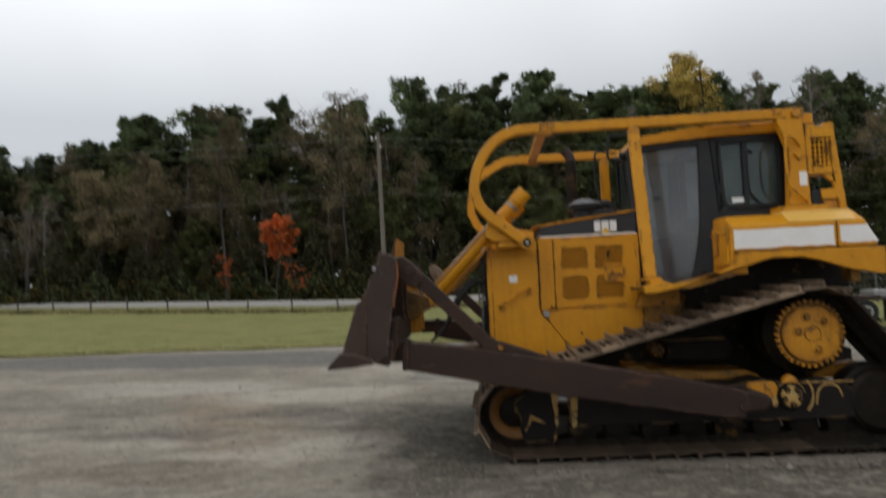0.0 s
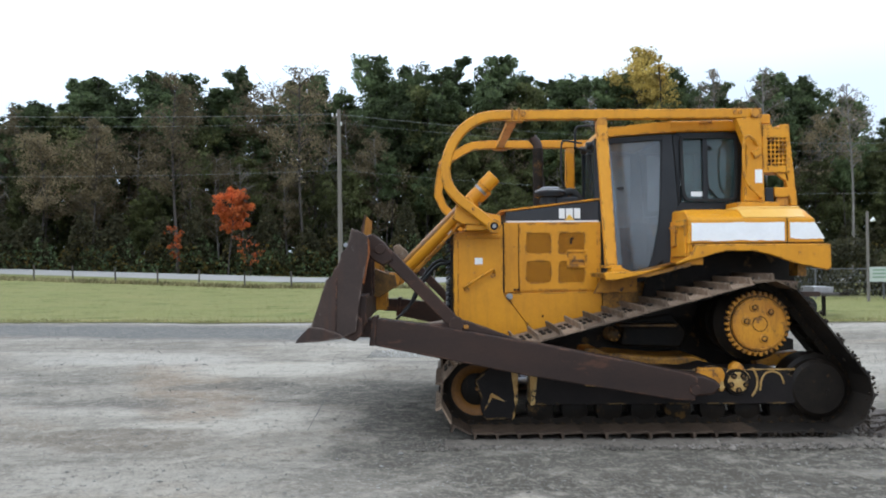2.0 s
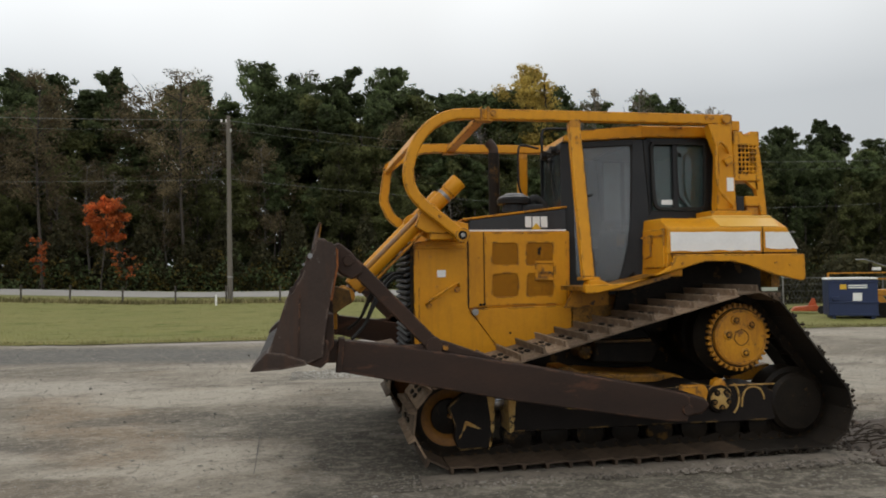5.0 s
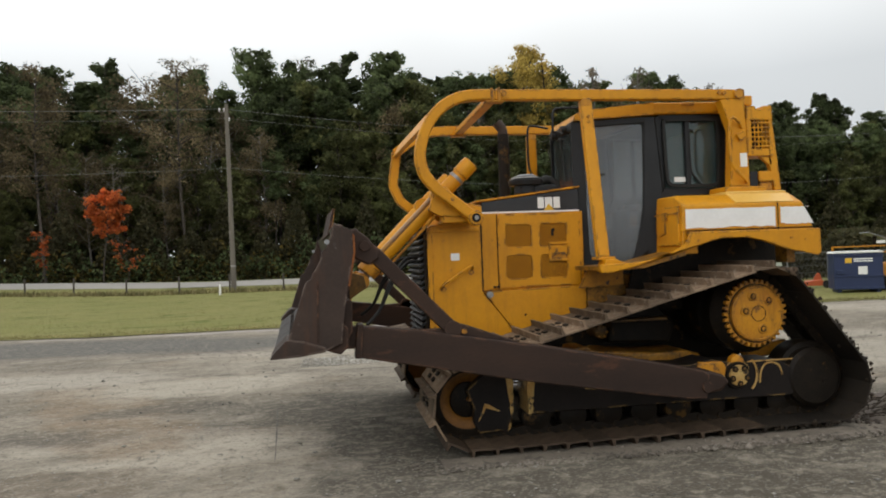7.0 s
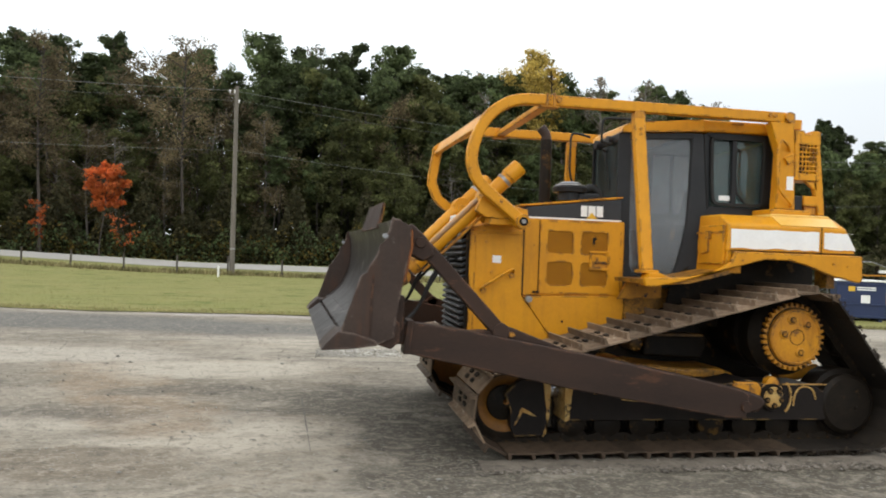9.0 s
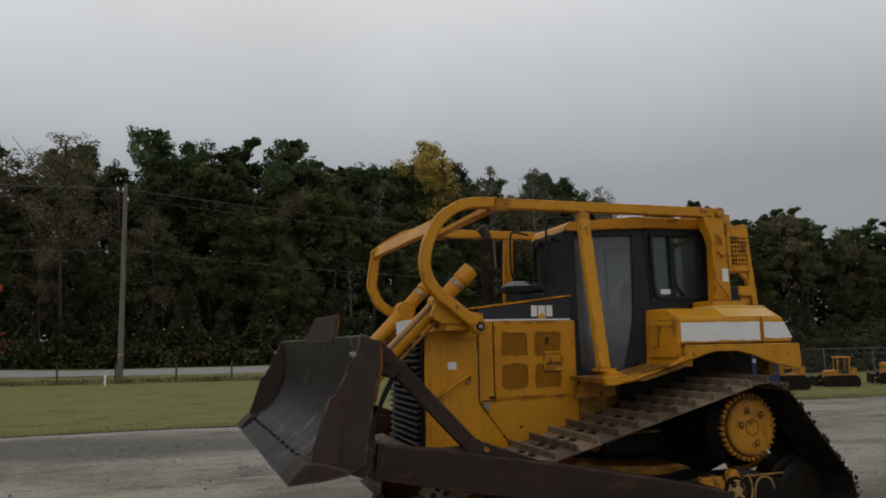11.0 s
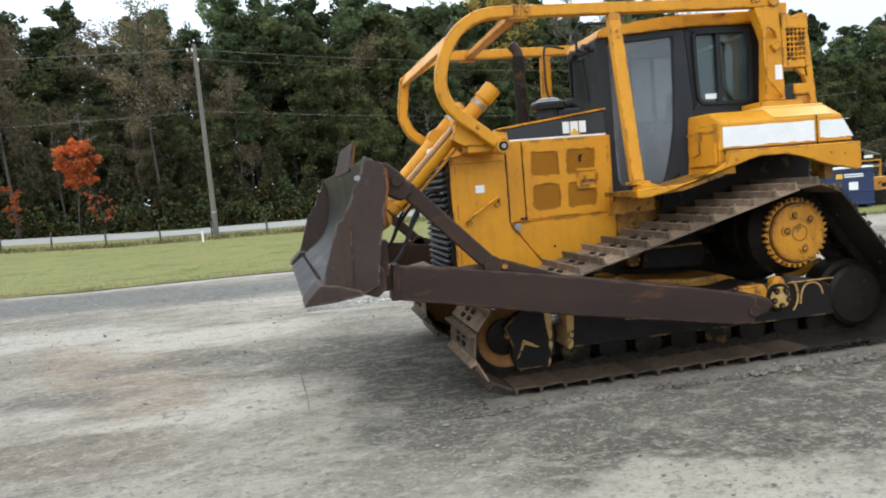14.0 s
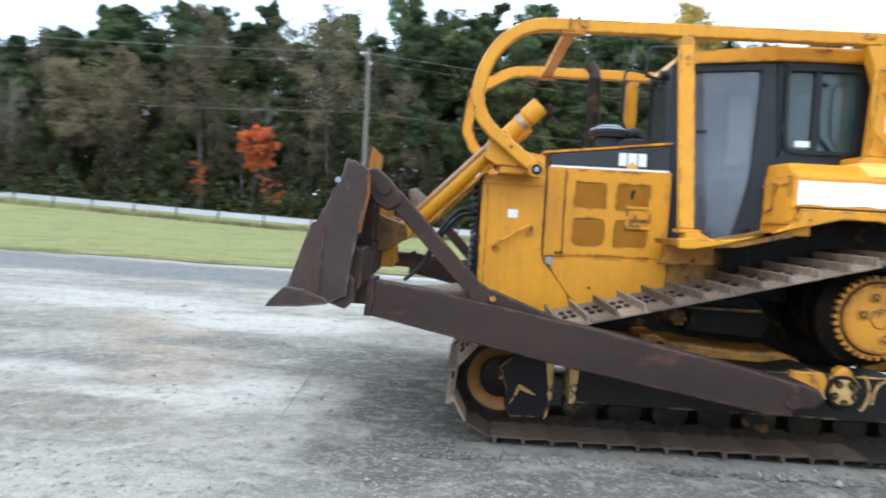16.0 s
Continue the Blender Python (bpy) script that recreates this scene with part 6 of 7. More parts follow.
for ob in [o for o in dozer.children if o.name.split(".")[0] in ("push_arm", "brace")]:
    for piece in (ob, *ob.children):
        piece.data.transform(Matrix.Translation(ARM_PIVOT) @ Matrix.Rotation(ARM_LIFT, 4, "Y") @ Matrix.Translation(-ARM_PIVOT))

BLADE_W = 2.03
FACE = [(-2.735, 1.925), (-2.70, 1.80), (-2.695, 1.64), (-2.72, 1.47), (-2.79, 1.31), (-2.89, 1.19), (-3.00, 1.10)]
blade_pts = [tuple(p)[0:3:2] for p in curve_points([(x, 0, z) for x, z in FACE], 4)]
back = [(x + 0.035, z + 0.01) for x, z in blade_pts]
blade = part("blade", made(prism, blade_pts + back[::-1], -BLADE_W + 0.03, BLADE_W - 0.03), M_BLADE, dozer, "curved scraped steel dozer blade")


def end_plate(s):
    edge = [(-3.10, 1.09), (-3.035, 1.28), (-2.965, 1.50), (-2.945, 1.515), (-2.918, 1.53), (-2.90, 1.58), (-2.868, 1.625), (-2.845, 1.675), (-2.835, 1.73), (-2.798, 1.765), (-2.79, 1.81), (-2.765, 1.845), (-2.757, 1.90), (-2.74, 1.945)]
    pts = edge + [(-2.715, 1.925), (-2.69, 1.93), (-2.665, 1.905), (-2.64, 1.90), (-2.603, 1.865), (-2.60, 1.72), (-2.65, 1.46), (-2.69, 1.22), (-2.705, 1.05), (-2.82, 1.0)]
    plate = part("end_plate", made(prism, pts, *ys(s, 1.995, 2.03)), M_PLATE, blade, "rusty tapered end plate with a ragged edge", bevel=0.005)
    part("worn_bead", made(rod, (-2.795, s * 1.985, 1.80), (-2.795, s * 2.040, 1.80), 0.019, None, 12), M_TIN, plate, "bright worn bead")
    part("rusty_edge", made(prism, [(-2.606, 1.86), (-2.59, 1.84), (-2.588, 1.72), (-2.636, 1.46), (-2.65, 1.47), (-2.602, 1.72)], *ys(s, 1.99, 2.037)), M_EDGE, plate, "orange rusty rear edge", bevel=0.003)
    part("wear_strip", made(prism, [(-2.878, 1.51), (-2.866, 1.51), (-2.878, 1.06), (-2.892, 1.06)], *ys(s, 2.026, 2.036)), M_RUST, plate, bevel=0.003)
    part("corner_block", made(prism, [(-2.84, 1.0), (-2.72, 1.20), (-2.66, 1.16), (-2.655, 1.02), (-2.72, 0.96)], *ys(s, 1.90, 2.0)), M_RUST, blade, bevel=0.012)
    eb = [(-3.235, 0.955), (-3.205, 1.0), (-3.115, 1.092), (-3.0, 1.085), (-2.835, 1.03), (-2.825, 0.992), (-3.02, 0.965)]
    part("end_bit", made(prism, eb, *ys(s, 1.62, 2.045)), M_PLATE, blade, "worn end bit", bevel=0.008)


both(end_plate)
for y0, y1 in ((-1.605, -0.55), (-0.54, 0.54), (0.55, 1.605)):
    part("cutting_edge", made(prism, [(-3.225, 0.945), (-3.205, 0.93), (-2.945, 1.105), (-2.965, 1.14)], y0, y1), M_BLADE, blade, "worn cutting edge segment", bevel=0.006)
    for k in range(4):
        y = y0 + (k + 0.5) * (y1 - y0) / 4
        part("edge_bolt", made(rod, (-3.065, y, 1.06), (-3.095, y, 1.08), 0.013, None, 10), M_BLADE, blade)
bb = made(prism, [(-2.76, 1.10), (-2.70, 1.36), (-2.62, 1.36), (-2.62, 1.12), (-2.70, 1.02), (-2.84, 1.02)], -1.95, 1.95)
part("back_beam", bb, M_RUST, blade, bevel=0.012)
part("top_beam", made(prism, [(-2.695, 1.77), (-2.705, 1.91), (-2.61, 1.88), (-2.60, 1.77)], -1.95, 1.95), M_RUST, blade, bevel=0.012)
for y in (-1.45, -0.95, 0.95, 1.45):
    part("rib", made(prism, [(-2.69, 1.33), (-2.67, 1.79), (-2.60, 1.79), (-2.60, 1.33)], y - 0.015, y + 0.015), M_RUST, blade)
for s in (-1, 1):
    for y0, y1 in ((0.40, 0.45), (0.59, 0.64)):
        part("rod_bracket", made(prism, [(-2.69, 1.27), (-2.66, 1.60), (-2.56, 1.56), (-2.40, 1.51), (-2.38, 1.40), (-2.56, 1.28)], *ys(s, y0, y1)), M_GRIME, blade, "greasy rod bracket", bevel=0.01)
    part("mast", made(prism, [(-2.70, 1.12), (-2.67, 1.80), (-2.62, 1.80), (-2.50, 1.38), (-2.50, 1.12)], *ys(s, 0.24, 0.30)), M_YELLOW_WORN, blade, bevel=0.01)
spill = made(prism, [(-2.745, 1.89), (-2.695, 2.12), (-2.68, 2.12), (-2.715, 1.89)], -1.05, 0.30)
for vert in spill.verts:
    if vert.co.y > 0 and vert.co.z > 2:
        vert.co.y, vert.co.z = -0.02, 2.13
part("spill_plate", spill, M_RUST, blade, "upright rusty plate on the blade top", bevel=0.004)
spill_back = made(prism, [(-2.712, 1.90), (-2.677, 2.11), (-2.671, 2.11), (-2.706, 1.90)], -1.045, 0.25)
for vert in spill_back.verts:
    if vert.co.y > 0 and vert.co.z > 2:
        vert.co.y, vert.co.z = -0.04, 2.12
part("spill_back", spill_back, M_YELLOW_WORN, blade, "yellow back of the plate")
part("stabiliser", made(sweep, [(-2.45, -1.62, 1.02), (-1.60, 0.40, 0.76)], 0.09, 0.10), M_RUST, dozer, "dark cross stabiliser bar", bevel=0.01)
tray = part("trash_tray", made(prism, [(-2.45, 0.82), (-2.44, 0.87), (-2.20, 0.89), (-1.96, 0.93), (-1.95, 0.86), (-2.2, 0.83)], -0.7, 0.7), M_SHOE, dozer, "earth-covered tray between the arms", bevel=0.01)

# The blade is sheared along its width, far end ahead, to fit the camera's view.
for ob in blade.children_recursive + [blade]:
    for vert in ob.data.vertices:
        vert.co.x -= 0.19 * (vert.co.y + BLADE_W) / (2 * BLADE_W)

# ---- roadside: pole, wires, fence ----
M_POLE = material("weathered_grey_pole", (0.185, 0.165, 0.140), (0.115, 0.100, 0.085), rough=0.9, scale=2, fine=20, amount=0.5, bump=0.4, stretch=(3, 3, 0.3))
M_POST = material("dark_fence_post", (0.050, 0.042, 0.034), (0.085, 0.072, 0.060), rough=0.9, scale=4, bump=0.3)
M_WIRE = material("galvanised_wire", (0.24, 0.245, 0.245), (0.16, 0.16, 0.16), rough=0.5, metal=0.5, scale=4, bump=0.0)
M_FENCE = material("dull_fence_wire", (0.17, 0.17, 0.165), (0.10, 0.10, 0.10), rough=0.6, metal=0.3, scale=4, bump=0.0)
M_BLUE = material("navy_blue_steel", (0.007, 0.017, 0.060), (0.012, 0.025, 0.082), rough=0.5, scale=2.5, fine=30, amount=0.5, bump=0.06, stain=(0.05, 0.055, 0.07), stain_at=0.68, stain_scale=4)
M_ORANGE = material("orange_red_implement_paint", (0.50, 0.095, 0.025), (0.30, 0.06, 0.02), rough=0.5, scale=4, bump=0.08)
M_SIGNW = material("pale_green_white_sign", (0.48, 0.51, 0.45), (0.38, 0.42, 0.36), rough=0.6, scale=3, bump=0.0)
M_SIGNG = material("green_sign_bars", (0.24, 0.34, 0.23), rough=0.6, scale=3, bump=0.0)
POLE = Vector((-8.8, 38.9, 0))
pole = thing("utility_pole", "weathered grey wooden utility pole beside the field fence", "utility pole", at=POLE)
part("shaft", made(rod, (0, 0, 0), (-0.10, 0, 11.9), 0.17, 0.115, 14), M_POLE, pole)
part("bracket", made(box, -0.55, -0.05, -0.05, 0.05, 11.35, 11.45), M_POLE, pole, bevel=0.01)
for dx, z in ((-0.52, 11.45), (-0.22, 11.45), (0.05, 10.85)):
    b = made(rod, (dx, 0, z), (dx, 0, z + 0.10), 0.05, 0.03, 10)
    rod(b, (dx, 0, z + 0.10), (dx, 0, z + 0.20), 0.07, 0.05, 10)
    part("insulator", b, M_LOGO, pole, "pale insulator")
part("band", made(rod, (-0.01, 0, 1.6), (-0.012, 0, 1.72), 0.172, 0.172, 14), M_STEEL, pole)


def wire(a, b, sag, r, label):
    pts = [Vector(a).lerp(Vector(b), t) - Vector((0, 0, 4 * sag * t * (1 - t))) for t in (k / 16 for k in range(17))]
    ob = part("power_line", made(sweep, pts, r, 0, 5), M_WIRE, None, smooth=False)
    tagged(ob, label, "wire", "wires along the road")


for (dx, z), lab in (((-0.52, 11.62), "thin overhead power line"), ((-0.22, 11.6), "thin overhead power line"), ((0.05, 11.0), "thin overhead power line"), ((0.12, 7.85), "low overhead telephone line")):
    p = POLE + Vector((dx, 0, z))
    wire(p, (-66 + dx, 30, z + 0.4), 0.9, 0.007 if z > 9 else 0.009, lab)
    wire(p, (44 + dx, 47, z - 0.6), 1.0, 0.007 if z > 9 else 0.009, lab)

marker = thing("marker_post", "short white marker post in the grass", "post", at=(-9.15, 35.5, 0))
part("post", made(box, -0.055, 0.055, -0.03, 0.03, 0, 0.62), M_LOGO, marker, bevel=0.01)

fence = thing("field_fence", "low wire field fence on dark wooden posts", "fence", at=FENCE_AT)
rnd = random.Random(12)
for i in range(-27, 10):
    p = Vector(beside(i * 3.3 + rnd.uniform(-0.12, 0.12), 0)) - FENCE_AT
    h = 1.12 + rnd.uniform(-0.06, 0.08)
    part("post", made(rod, p, p + Vector((rnd.uniform(-0.04, 0.04), rnd.uniform(-0.03, 0.03), h)), 0.06, 0.055, 7), M_POST, fence)
for z in (0.35, 0.68, 1.02):
    part("wire", made(sweep, [Vector(beside(i * 3.3, 0, z)) - FENCE_AT for i in range(-28, 10)], 0.006, 0, 4), M_FENCE, fence)

# ---- yard beyond the bulldozer ----
A, B = Vector((13.5, 13.85, 0)), Vector((14.95, 13.05, 0))
U = (B - A).normalized()
turn = math.atan2(U.y, U.x)
bin_ob = thing("dumpster", "navy blue steel dumpster with a white lid on the grass", "dumpster", at=A)
bin_ob.rotation_euler, bin_ob.scale = (0, 0, turn), (0.88, 0.8, 1.0)
bin_ob.location = A + U * 0.16
body = part("body", made(prism, [(0, 0.10), (0, 1.30), (1.62, 1.30), (1.62, 0.10)], 0, 1.5), M_BLUE, bin_ob, bevel=0.02)
for z in (0.12, 0.52, 1.20):
    part("rib", made(box, -0.02, 1.64, -0.035, 0.02, z, z + 0.06), M_BLUE, body, bevel=0.008)
part("lid", made(prism, [(-0.03, 1.30), (0.04, 1.36), (1.58, 1.36), (1.65, 1.30)], -0.06, 1.52), M_LOGO, bin_ob, "white plastic lid", bevel=0.012)
part("decal", made(box, 0.38, 0.60, -0.012, 0.0, 0.98, 1.14), M_DECAL_Y, body, "yellow decal")
for z in (1.015, 1.085):
    part("label_bar", made(box, 0.66, 1.28, -0.012, 0.0, z, z + 0.042), M_LOGO, body, "pale bar of writing")
part("notice", made(box, 0.80, 1.10, -0.012, 0.0, 0.60, 0.86), M_LOGO, body, "white notice")
part("side_pocket", made(box, 0.10, 0.34, -0.09, 0.0, 0.62, 0.74), M_BLUE, body, bevel=0.01)
for x in (0.12, 1.40):
    part("foot", made(box, x, x + 0.12, 0.05, 1.4, 0, 0.11), M_BLUE, bin_ob)


def rack(at, rz, length, height, label):
    ob = thing("pipe_rack", label, "rack", at=at)
    ob.rotation_euler = (0, 0, rz)
    for x in (0, length):
        part("upright", made(box, x - 0.03, x + 0.03, -0.03, 0.03, 0, height), M_YELLOW_WORN, ob)
    for z in (height - 0.06, height - 0.30):
        part("bar", made(box, 0, length, -0.03, 0.03, z, z + 0.06), M_YELLOW_WORN, ob)


rack((16.2, 17.1, 0), -0.05, 2.5, 1.52, "yellow pipe rack standing behind the dumpster")
imp = thing("tractor_implement", "orange-red tractor implement lying on the grass", "implement", at=(15.2, 16.7, 0))
imp.rotation_euler, imp.scale = (0, 0, turn), (0.55, 0.55, 0.75)
part("deck", made(prism, [(-1.3, 0.12), (-1.1, 0.32), (0.2, 0.42), (0.5, 0.30), (0.5, 0.12)], -0.5, 0.5), M_ORANGE, imp, bevel=0.03)
part("hitch", made(prism, [(-0.3, 0.35), (0.0, 0.75), (0.15, 0.75), (0.3, 0.35)], -0.06, 0.06), M_ORANGE, imp, bevel=0.01)
part("wheel", made(lathe, (0.45, 0.2), [(0.2, -0.65), (0.2, -0.52), (0.12, -0.5)], 20), M_RUBBER, imp)


def small_crawler(at, rz, label, cabin, size):
    """A small yellow crawler: two tracks, body, blade, and a roof frame."""
    ob = thing("small_crawler", label, "crawler tractor", "machines in the yard", at=at)
    ob.rotation_euler, ob.scale = (0, 0, rz), (size, size, size)
    for s in (-1, 1):
        tr = part("track", made(prism, [(-0.85, 0.12), (-0.72, 0.0), (0.72, 0.0), (0.85, 0.12), (0.82, 0.42), (0.66, 0.56), (-0.68, 0.54), (-0.84, 0.40)], *ys(s, 0.42, 0.70)), M_GREASE, ob, "black rubber track", bevel=0.02)
        for x in (-0.62, -0.2, 0.2, 0.62):
            part("wheel", made(lathe, (x, 0.17), [(0.13, s * 0.68), (0.12, s * 0.715)], 16), M_GREASE, tr)
    part("body", made(prism, [(-0.62, 0.42), (-0.60, 0.74), (-0.08, 0.80), (0.02, 0.60), (0.50, 0.60), (0.60, 0.92), (0.78, 0.88), (0.80, 0.46)], -0.40, 0.40), M_YELLOW_WORN, ob, "yellow body", bevel=0.03)
    part("blade", made(prism, [(-1.15, 0.05), (-1.10, 0.50), (-1.04, 0.50), (-1.05, 0.05)], -0.80, 0.80), M_GREASE, ob, "dark blade", bevel=0.01)
    for s in (-1, 1):
        part("arm", made(box, -1.06, -0.4, *ys(s, 0.30, 0.38), 0.22, 0.32), M_YELLOW_WORN, ob)
    if cabin:
        for x in (-0.02, 0.50):
            for s in (-1, 1):
                part("roof_post", made(sweep, [(x - 0.05, s * 0.38, 0.62), (x, s * 0.36, 1.38)], 0.05, 0.05), M_YELLOW, ob)
        part("roof", made(box, -0.10, 0.58, -0.42, 0.42, 1.38, 1.44), M_YELLOW, ob, bevel=0.02)
        part("seat", made(prism, [(0.15, 0.62), (0.15, 0.78), (0.42, 0.80), (0.46, 1.12), (0.54, 1.12), (0.52, 0.62)], -0.22, 0.22), M_SEAT, ob, bevel=0.03)
    else:
        part("engine_cover", made(box, -0.6, 0.3, -0.36, 0.36, 0.78, 1.02), M_YELLOW_WORN, ob, bevel=0.05)


small_crawler((18.7, 14.3, 0), -0.55, "small yellow crawler tractor with a roof frame, parked on grass", True, 0.76)
small_crawler((16.0, 14.2, 0), -0.45, "low yellow crawler machine parked on grass", False, 0.92)
small_crawler((21.6, 14.3, 0), -0.7, "small yellow crawler machine parked on grass", False, 0.8)

trailer = thing("flatbed_trailer", "low dark flatbed trailer with a rusty red side rail", "trailer", at=(6.6, 13.4, 0))
trailer.rotation_euler = (0, 0, -0.12)
part("deck", made(box, 0, 2.9, -0.9, 0.9, 0.62, 0.70), M_POST, trailer, bevel=0.01)
part("side_rail", made(box, 0, 2.35, -0.95, -0.88, 0.60, 0.74), M_RUST, trailer, "rusty red rail", bevel=0.008)
part("tongue", made(box, 2.8, 3.5, -0.06, 0.06, 0.58, 0.68), M_GREASE, trailer)
for x in (1.2, 1.95):
    w = part("wheel", made(lathe, (x, 0.30), [(0.30, -0.98), (0.30, -0.78), (0.2, -0.76)], 24), M_RUBBER, trailer)
    part("rim", made(lathe, (x, 0.30), [(0.17, -0.99), (0.15, -0.97), (0.05, -0.985)], 18), M_STEEL, w)
part("jack_leg", made(box, 2.55, 2.63, -0.6, -0.5, 0, 0.66), M_GREASE, trailer)
part("tool_box", made(box, 2.3, 2.85, -0.6, 0.4, 0.70, 0.86), M_STEEL, trailer, bevel=0.01)

sign = thing("roadside_sign", "pale roadside sign board on a tall post with a lamp", "sign", at=(14.75, 19.8, -0.2))
part("post", made(rod, (0, 0, 0), (0, 0, 3.75), 0.055, 0.05, 10), M_POLE, sign)
board = part("board", made(box, 0.02, 1.12, -0.08, -0.04, 0.98, 1.56), M_SIGNW, sign, "pale sign board", bevel=0.006)
for z, x1 in ((1.44, 0.98), (1.30, 0.90), (1.16, 0.98)):
    part("writing_bar", made(box, 0.12, x1, -0.086, -0.08, z - 0.035, z + 0.035), M_SIGNG, board, "green bar of writing")
part("lamp_arm", made(sweep, [(0, 0, 3.3), (0.12, -0.02, 3.42)], 0.02, 0, 8), M_POLE, sign)
part("lamp_head", made(rod, (0.10, -0.03, 3.36), (0.24, -0.06, 3.44), 0.04, 0.09, 12), M_LOGO, sign, "pale lamp head")
diamond = thing("road_sign", "small diamond-shaped sign seen from behind", "sign", at=(17.0, 21.0, 0))
part("post", made(rod, (0, 0, 0), (0, 0, 1.5), 0.03, None, 8), M_STEEL, diamond)
part("plate", made(prism, [(0, 1.25), (-0.14, 1.42), (0, 1.60), (0.14, 1.42)], -0.02, 0.0), M_SIGNW, diamond)

panel = thing("tilted_panel", "pale tilted panel on a dark post behind the dumpster", "panel", at=(18.2, 17.3, 0))
part("post", made(box, -0.05, 0.05, -0.05, 0.05, 0, 1.86), M_GREASE, panel)
part("plate", made(prism, [(-0.46, 2.0), (-0.44, 2.03), (0.62, 1.71), (0.60, 1.68)], -0.25, 0.25), M_TIN, panel, "pale tilted plate", bevel=0.006)
part("box", made(box, -0.16, 0.20, -0.32, -0.26, 1.58, 1.70), M_LOGO, panel, "small white box", bevel=0.01)

yard = thing("chain_link_fence", "grey chain-link yard fence with steel posts", "fence", at=(8.5, 22.6, 0))
for i in range(12):
    part("post", made(rod, (i * 2.6, -i * 0.42, 0), (i * 2.6, -i * 0.42, 1.30), 0.03, None, 8), M_FENCE, yard)
for z in (0.1, 0.4, 0.7, 1.0, 1.27):
    part("rail", made(sweep, [(0, 0, z), (28.6, -4.62, z)], 0.020 if z > 1.2 else 0.007, 0, 6), M_FENCE, yard)
mesh_b = bmesh.new()
for i in range(170):
    for lean in (-0.09, 0.09):
        x = i * 0.17
        sweep(mesh_b, [(x, -x * 0.1615 - 0.004, 0.05), (x + lean * 6, -(x + lean * 6) * 0.1615 - 0.004, 1.25)], 0.0045, 0, 3)
part("wire_mesh", mesh_b, M_FENCE, yard, smooth=False)

# bushes added to hide the pale road and the foot of the wood
hedge_rng = np.random.default_rng(21)
hx = hedge_rng.uniform(0, 42, 34000)
hedge_pts = np.stack([8.0 + hx, 25.4 - 0.1615 * hx + hedge_rng.uniform(0, 1.8, 34000), hedge_rng.uniform(0, 1, 34000) ** 0.9 * (1.9 + 0.5 * np.sin(hx * 0.9) + 0.3 * np.sin(hx * 2.3))], 1)
tagged(leaves("undergrowth", hedge_pts, 0.11, L_SHRUB, hedge_rng), "dark bushes behind the chain-link fence", "undergrowth", kind="stuff")

# ---- loose ground: mud, stones, grass ----
mud = bmesh.new()
n = 60
gridm = [[None] * (n + 1) for _ in range(n + 1)]
for i in range(n + 1):
    for k in range(n + 1):
        x, y = 1.75 + 3.6 * i / n, -2.35 + 2.1 * k / n
        edge = min(i, n - i) / 10 * 1.0
        edge = min(1.0, edge, min(k, n - k) / 10)
        ridge = abs(math.sin((y + 0.35 * x + 0.3 * noise.noise((x * 2, y * 2, 1))) * 9.0)) * 0.05
        h = ridge + 0.05 * noise.noise((x * 3.1, y * 4.2, 7)) + 0.03 * noise.noise((x * 9, y * 9, 3))
        fade = 1.0 if x < 3.4 else max(0.0, 1 - (x - 3.4) / 1.9)
        gridm[i][k] = mud.verts.new((x, y, -0.035 + 0.03 * edge + max(0, h) * edge * (0.45 + 0.55 * fade)))
for i in range(n):
    for k in range(n):
        mud.faces.new((gridm[i][k], gridm[i + 1][k], gridm[i + 1][k + 1], gridm[i][k + 1]))
tagged(part("churned_mud", mud, M_MUD, None), "churned dark mud behind the tracks", "mud", kind="stuff")


# added ridge: hides the grouser tips and darkens the ground at the track
M_RIDGE = material("dark_ridge_gravel", (0.105, 0.090, 0.074), (0.20, 0.172, 0.142), rough=0.95, scale=6, fine=50, amount=0.6, bump=0.8, stain=(0.09, 0.08, 0.066), stain_at=0.55, stain_scale=7, spec=0.15)
rg_b = bmesh.new()
rows_b = []
for i in range(120):
    x = -1.95 + 4.1 * i / 119
    hgt = 0.012 + 0.010 * noise.noise((x * 5, 0, 0)) + 0.010 * noise.noise((x * 17, 3, 0))
    y0 = -1.66 + 0.03 * noise.noise((x * 4, 9, 0))
    rows_b.append([rg_b.verts.new((x, y0 + dy, z)) for dy, z in ((-0.22, -0.02), (-0.12, hgt * 0.45), (-0.03, hgt), (0.06, hgt * 0.9), (0.14, -0.02))])
for a, b in zip(rows_b, rows_b[1:]):
    for k in range(4):
        rg_b.faces.new((a[k], b[k], b[k + 1], a[k + 1]))
tagged(part("gravel_ridge", rg_b, M_RIDGE, None), "low ridge of dark gravel added to hide the grouser tips", "gravel", kind="stuff")


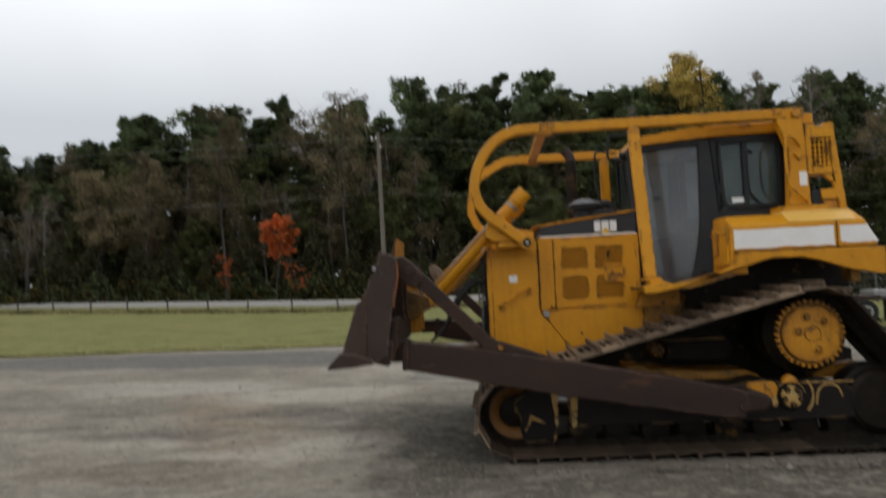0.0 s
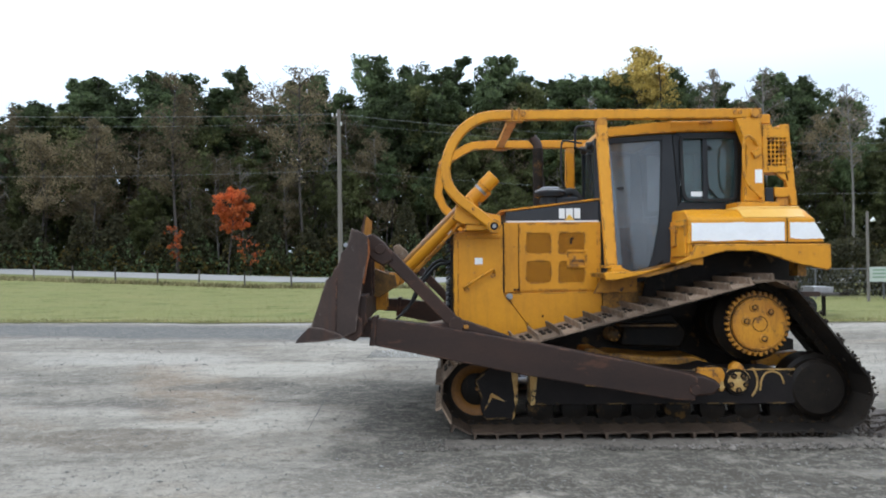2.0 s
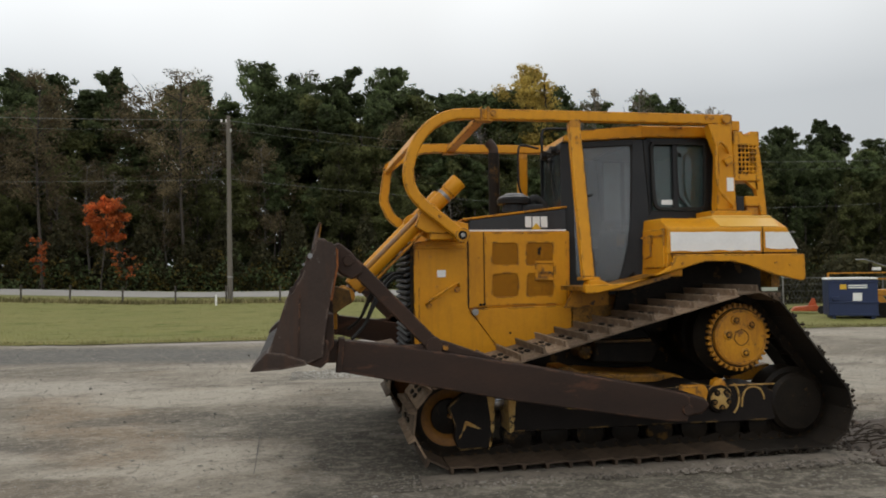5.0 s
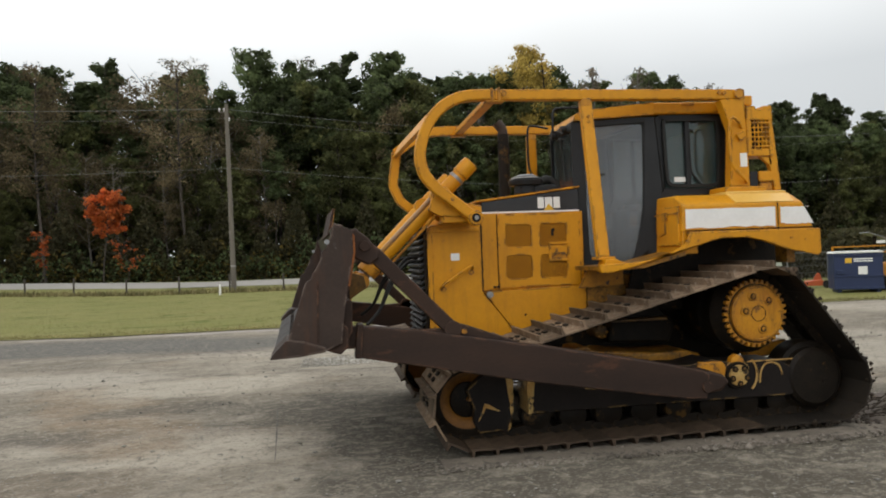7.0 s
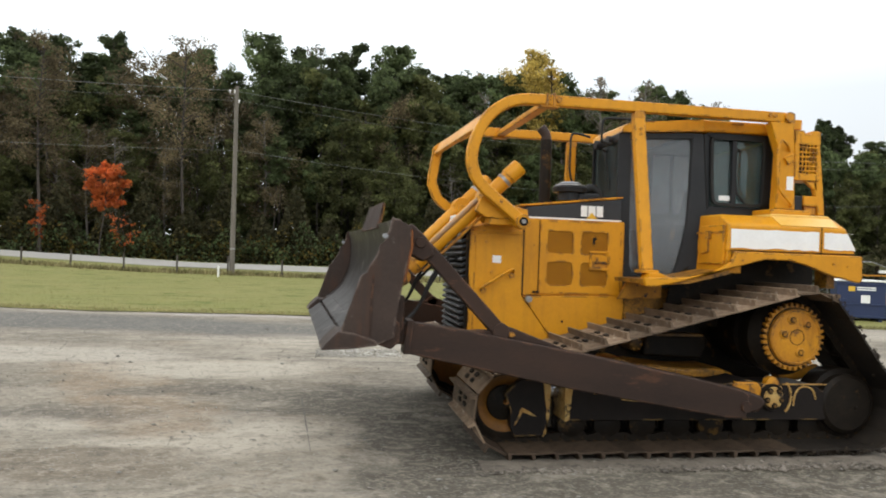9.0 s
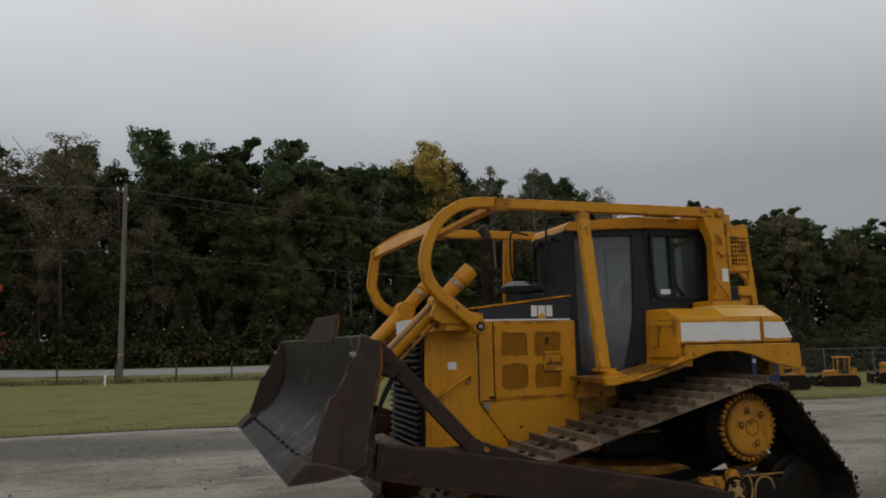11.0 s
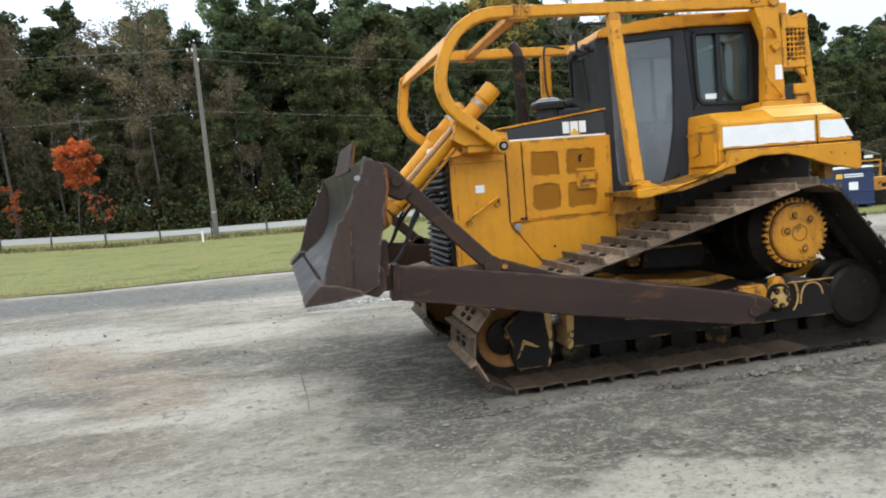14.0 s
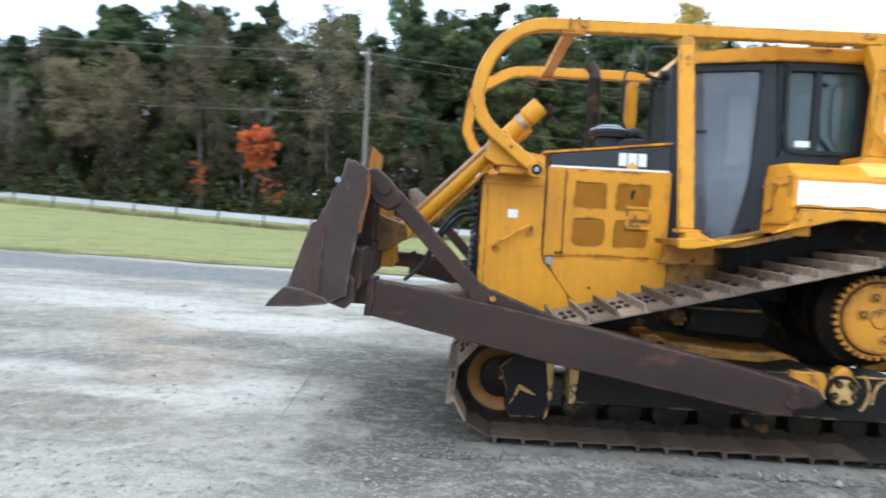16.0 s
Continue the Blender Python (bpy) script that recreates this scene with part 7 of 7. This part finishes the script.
def scatter_stones(name, count, seed, area, size, mat, label, flat=0.6):
    r = np.random.default_rng(seed)
    x0, x1, y0, y1 = area
    p = np.stack([r.uniform(x0, x1, count), r.uniform(y0, y1, count), np.zeros(count)], 1)
    s = size * r.lognormal(0, 0.45, count)
    base = np.array([(1, 0, 0), (0, 1, 0), (-1, 0, 0), (0, -1, 0), (0, 0, 0.8), (0, 0, -0.6)], float)
    a = r.uniform(0, 6.28, count)
    ca, sa = np.cos(a), np.sin(a)
    q = base[None] * (s[:, None, None] * r.uniform(0.6, 1.25, (count, 6, 1))) * np.array([1, 1, flat])
    v = np.stack([q[..., 0] * ca[:, None] - q[..., 1] * sa[:, None], q[..., 0] * sa[:, None] + q[..., 1] * ca[:, None], q[..., 2]], -1) + p[:, None]
    f = np.array([(0, 1, 4), (1, 2, 4), (2, 3, 4), (3, 0, 4), (1, 0, 5), (2, 1, 5), (3, 2, 5), (0, 3, 5)])
    faces = (np.arange(count)[:, None, None] * 6 + f[None]).reshape(-1, 3)
    me = bpy.data.meshes.new(name)
    me.vertices.add(count * 6)
    me.vertices.foreach_set("co", v.ravel())
    me.loops.add(faces.size)
    me.loops.foreach_set("vertex_index", faces.ravel())
    me.polygons.add(len(faces))
    me.polygons.foreach_set("loop_start", np.arange(len(faces)) * 3)
    me.update(calc_edges=True)
    me.materials.append(mat)
    return tagged(new(name, me), label, "gravel", kind="stuff")


def stone_material(name, a, b):
    return leaf_material(name, a, b, 0.0)


M_STONE = stone_material("loose_grey_stones", (0.238, 0.224, 0.198), (0.396, 0.380, 0.343))
M_CLOD = stone_material("dark_mud_clods", (0.030, 0.024, 0.019), (0.085, 0.066, 0.052))
M_CLODS = stone_material("crushed_dark_gravel", (0.08, 0.070, 0.058), (0.20, 0.176, 0.148))
scatter_stones("loose_stones", 16000, 1, (-8, 5, -4.6, 0.5), 0.0065, M_STONE, "loose grey stones on the gravel lot", 0.4)
scatter_stones("loose_stones", 12000, 2, (-14, 8, 0.5, 11), 0.008, M_STONE, "loose grey stones on the gravel lot")
scatter_stones("loose_stones", 1300, 3, (-3.3, -1.9, 4.2, 5.2), 0.013, M_STONE, "patch of coarse stones on the gravel lot")
scatter_stones("loose_stones", 1800, 6, (-2.2, 2.4, -1.95, -1.6), 0.010, M_CLODS, "crushed grey gravel along the track", 0.9)
scatter_stones("mud_clods", 1600, 4, (1.9, 4.2, -2.2, -0.6), 0.026, M_CLOD, "dark clods of mud behind the tracks", 0.9)


def twigs(count, seed, area, label):
    """Thin bent sticks and roots lying about in the mud."""
    r = random.Random(seed)
    bm = bmesh.new()
    x0, x1, y0, y1 = area
    for _ in range(count):
        p = Vector((r.uniform(x0, x1), r.uniform(y0, y1), r.uniform(0.02, 0.06)))
        a, length = r.gauss(0.15, 0.6), r.uniform(0.08, 0.30)
        d = Vector((math.cos(a), math.sin(a), r.uniform(-0.05, 0.22))) * length
        bend = Vector((r.uniform(-0.03, 0.03), r.uniform(-0.03, 0.03), r.uniform(0, 0.03)))
        sweep(bm, [p, p + d * 0.5 + bend, p + d], r.uniform(0.003, 0.007), 0, 5)
    return tagged(part("twigs", bm, M_MUD_DARK, None), label, "twigs", kind="stuff")


twigs(70, 17, (1.95, 2.75, -1.75, -0.75), "dark broken twigs and roots in the mud behind the track")


def tufts(name, count, seed, place, tall, mat, label):
    r = np.random.default_rng(seed)
    pts = np.array([place(r) for _ in range(count)])
    a = r.uniform(0, 6.28, count)
    w, h = r.uniform(0.006, 0.016, count) * tall / 0.07, r.uniform(0.5, 1.3, count) * tall
    d = np.stack([np.cos(a), np.sin(a), np.zeros(count)], 1)
    lean = r.normal(0, 0.35, (count, 3)) * h[:, None]
    lean[:, 2] = h
    v = np.stack([pts - d * w[:, None], pts + d * w[:, None], pts + lean], 1).reshape(-1, 3)
    me = bpy.data.meshes.new(name)
    me.vertices.add(count * 3)
    me.vertices.foreach_set("co", v.ravel())
    me.loops.add(count * 3)
    me.loops.foreach_set("vertex_index", np.arange(count * 3))
    me.polygons.add(count)
    me.polygons.foreach_set("loop_start", np.arange(count) * 3)
    me.update(calc_edges=True)
    me.materials.append(mat)
    return tagged(new(name, me), label, "grass", kind="stuff")


L_GRASS = leaf_material("grass_blades", (0.122, 0.134, 0.037), (0.200, 0.187, 0.070))
L_DRY = leaf_material("dry_grass_blades", (0.158, 0.145, 0.059), (0.304, 0.264, 0.139))


def at_edge(r):
    x = r.uniform(-22, 24)
    return (x, lawn_edge(x) + abs(r.normal(0, 0.35)) - 0.08, 0.02)


def at_fence(r):
    return beside(r.uniform(-90, 32), r.normal(0.2, 0.5), 0.02)


def on_lawn(r):
    x, y = r.uniform(-30, 26), r.uniform(0, 1) ** 1.6 * 26
    return (x, lawn_edge(x) + y, 0.02 + rise(x, lawn_edge(x) + y))


tufts("grass", 7000, 1, at_edge, 0.07, L_DRY, "ragged dry grass along the gravel's edge")
tufts("grass", 16000, 2, at_fence, 0.30, L_DRY, "long dry grass under the fence")
tufts("grass", 60000, 3, on_lawn, 0.035, L_GRASS, "short autumn grass of the lawn")
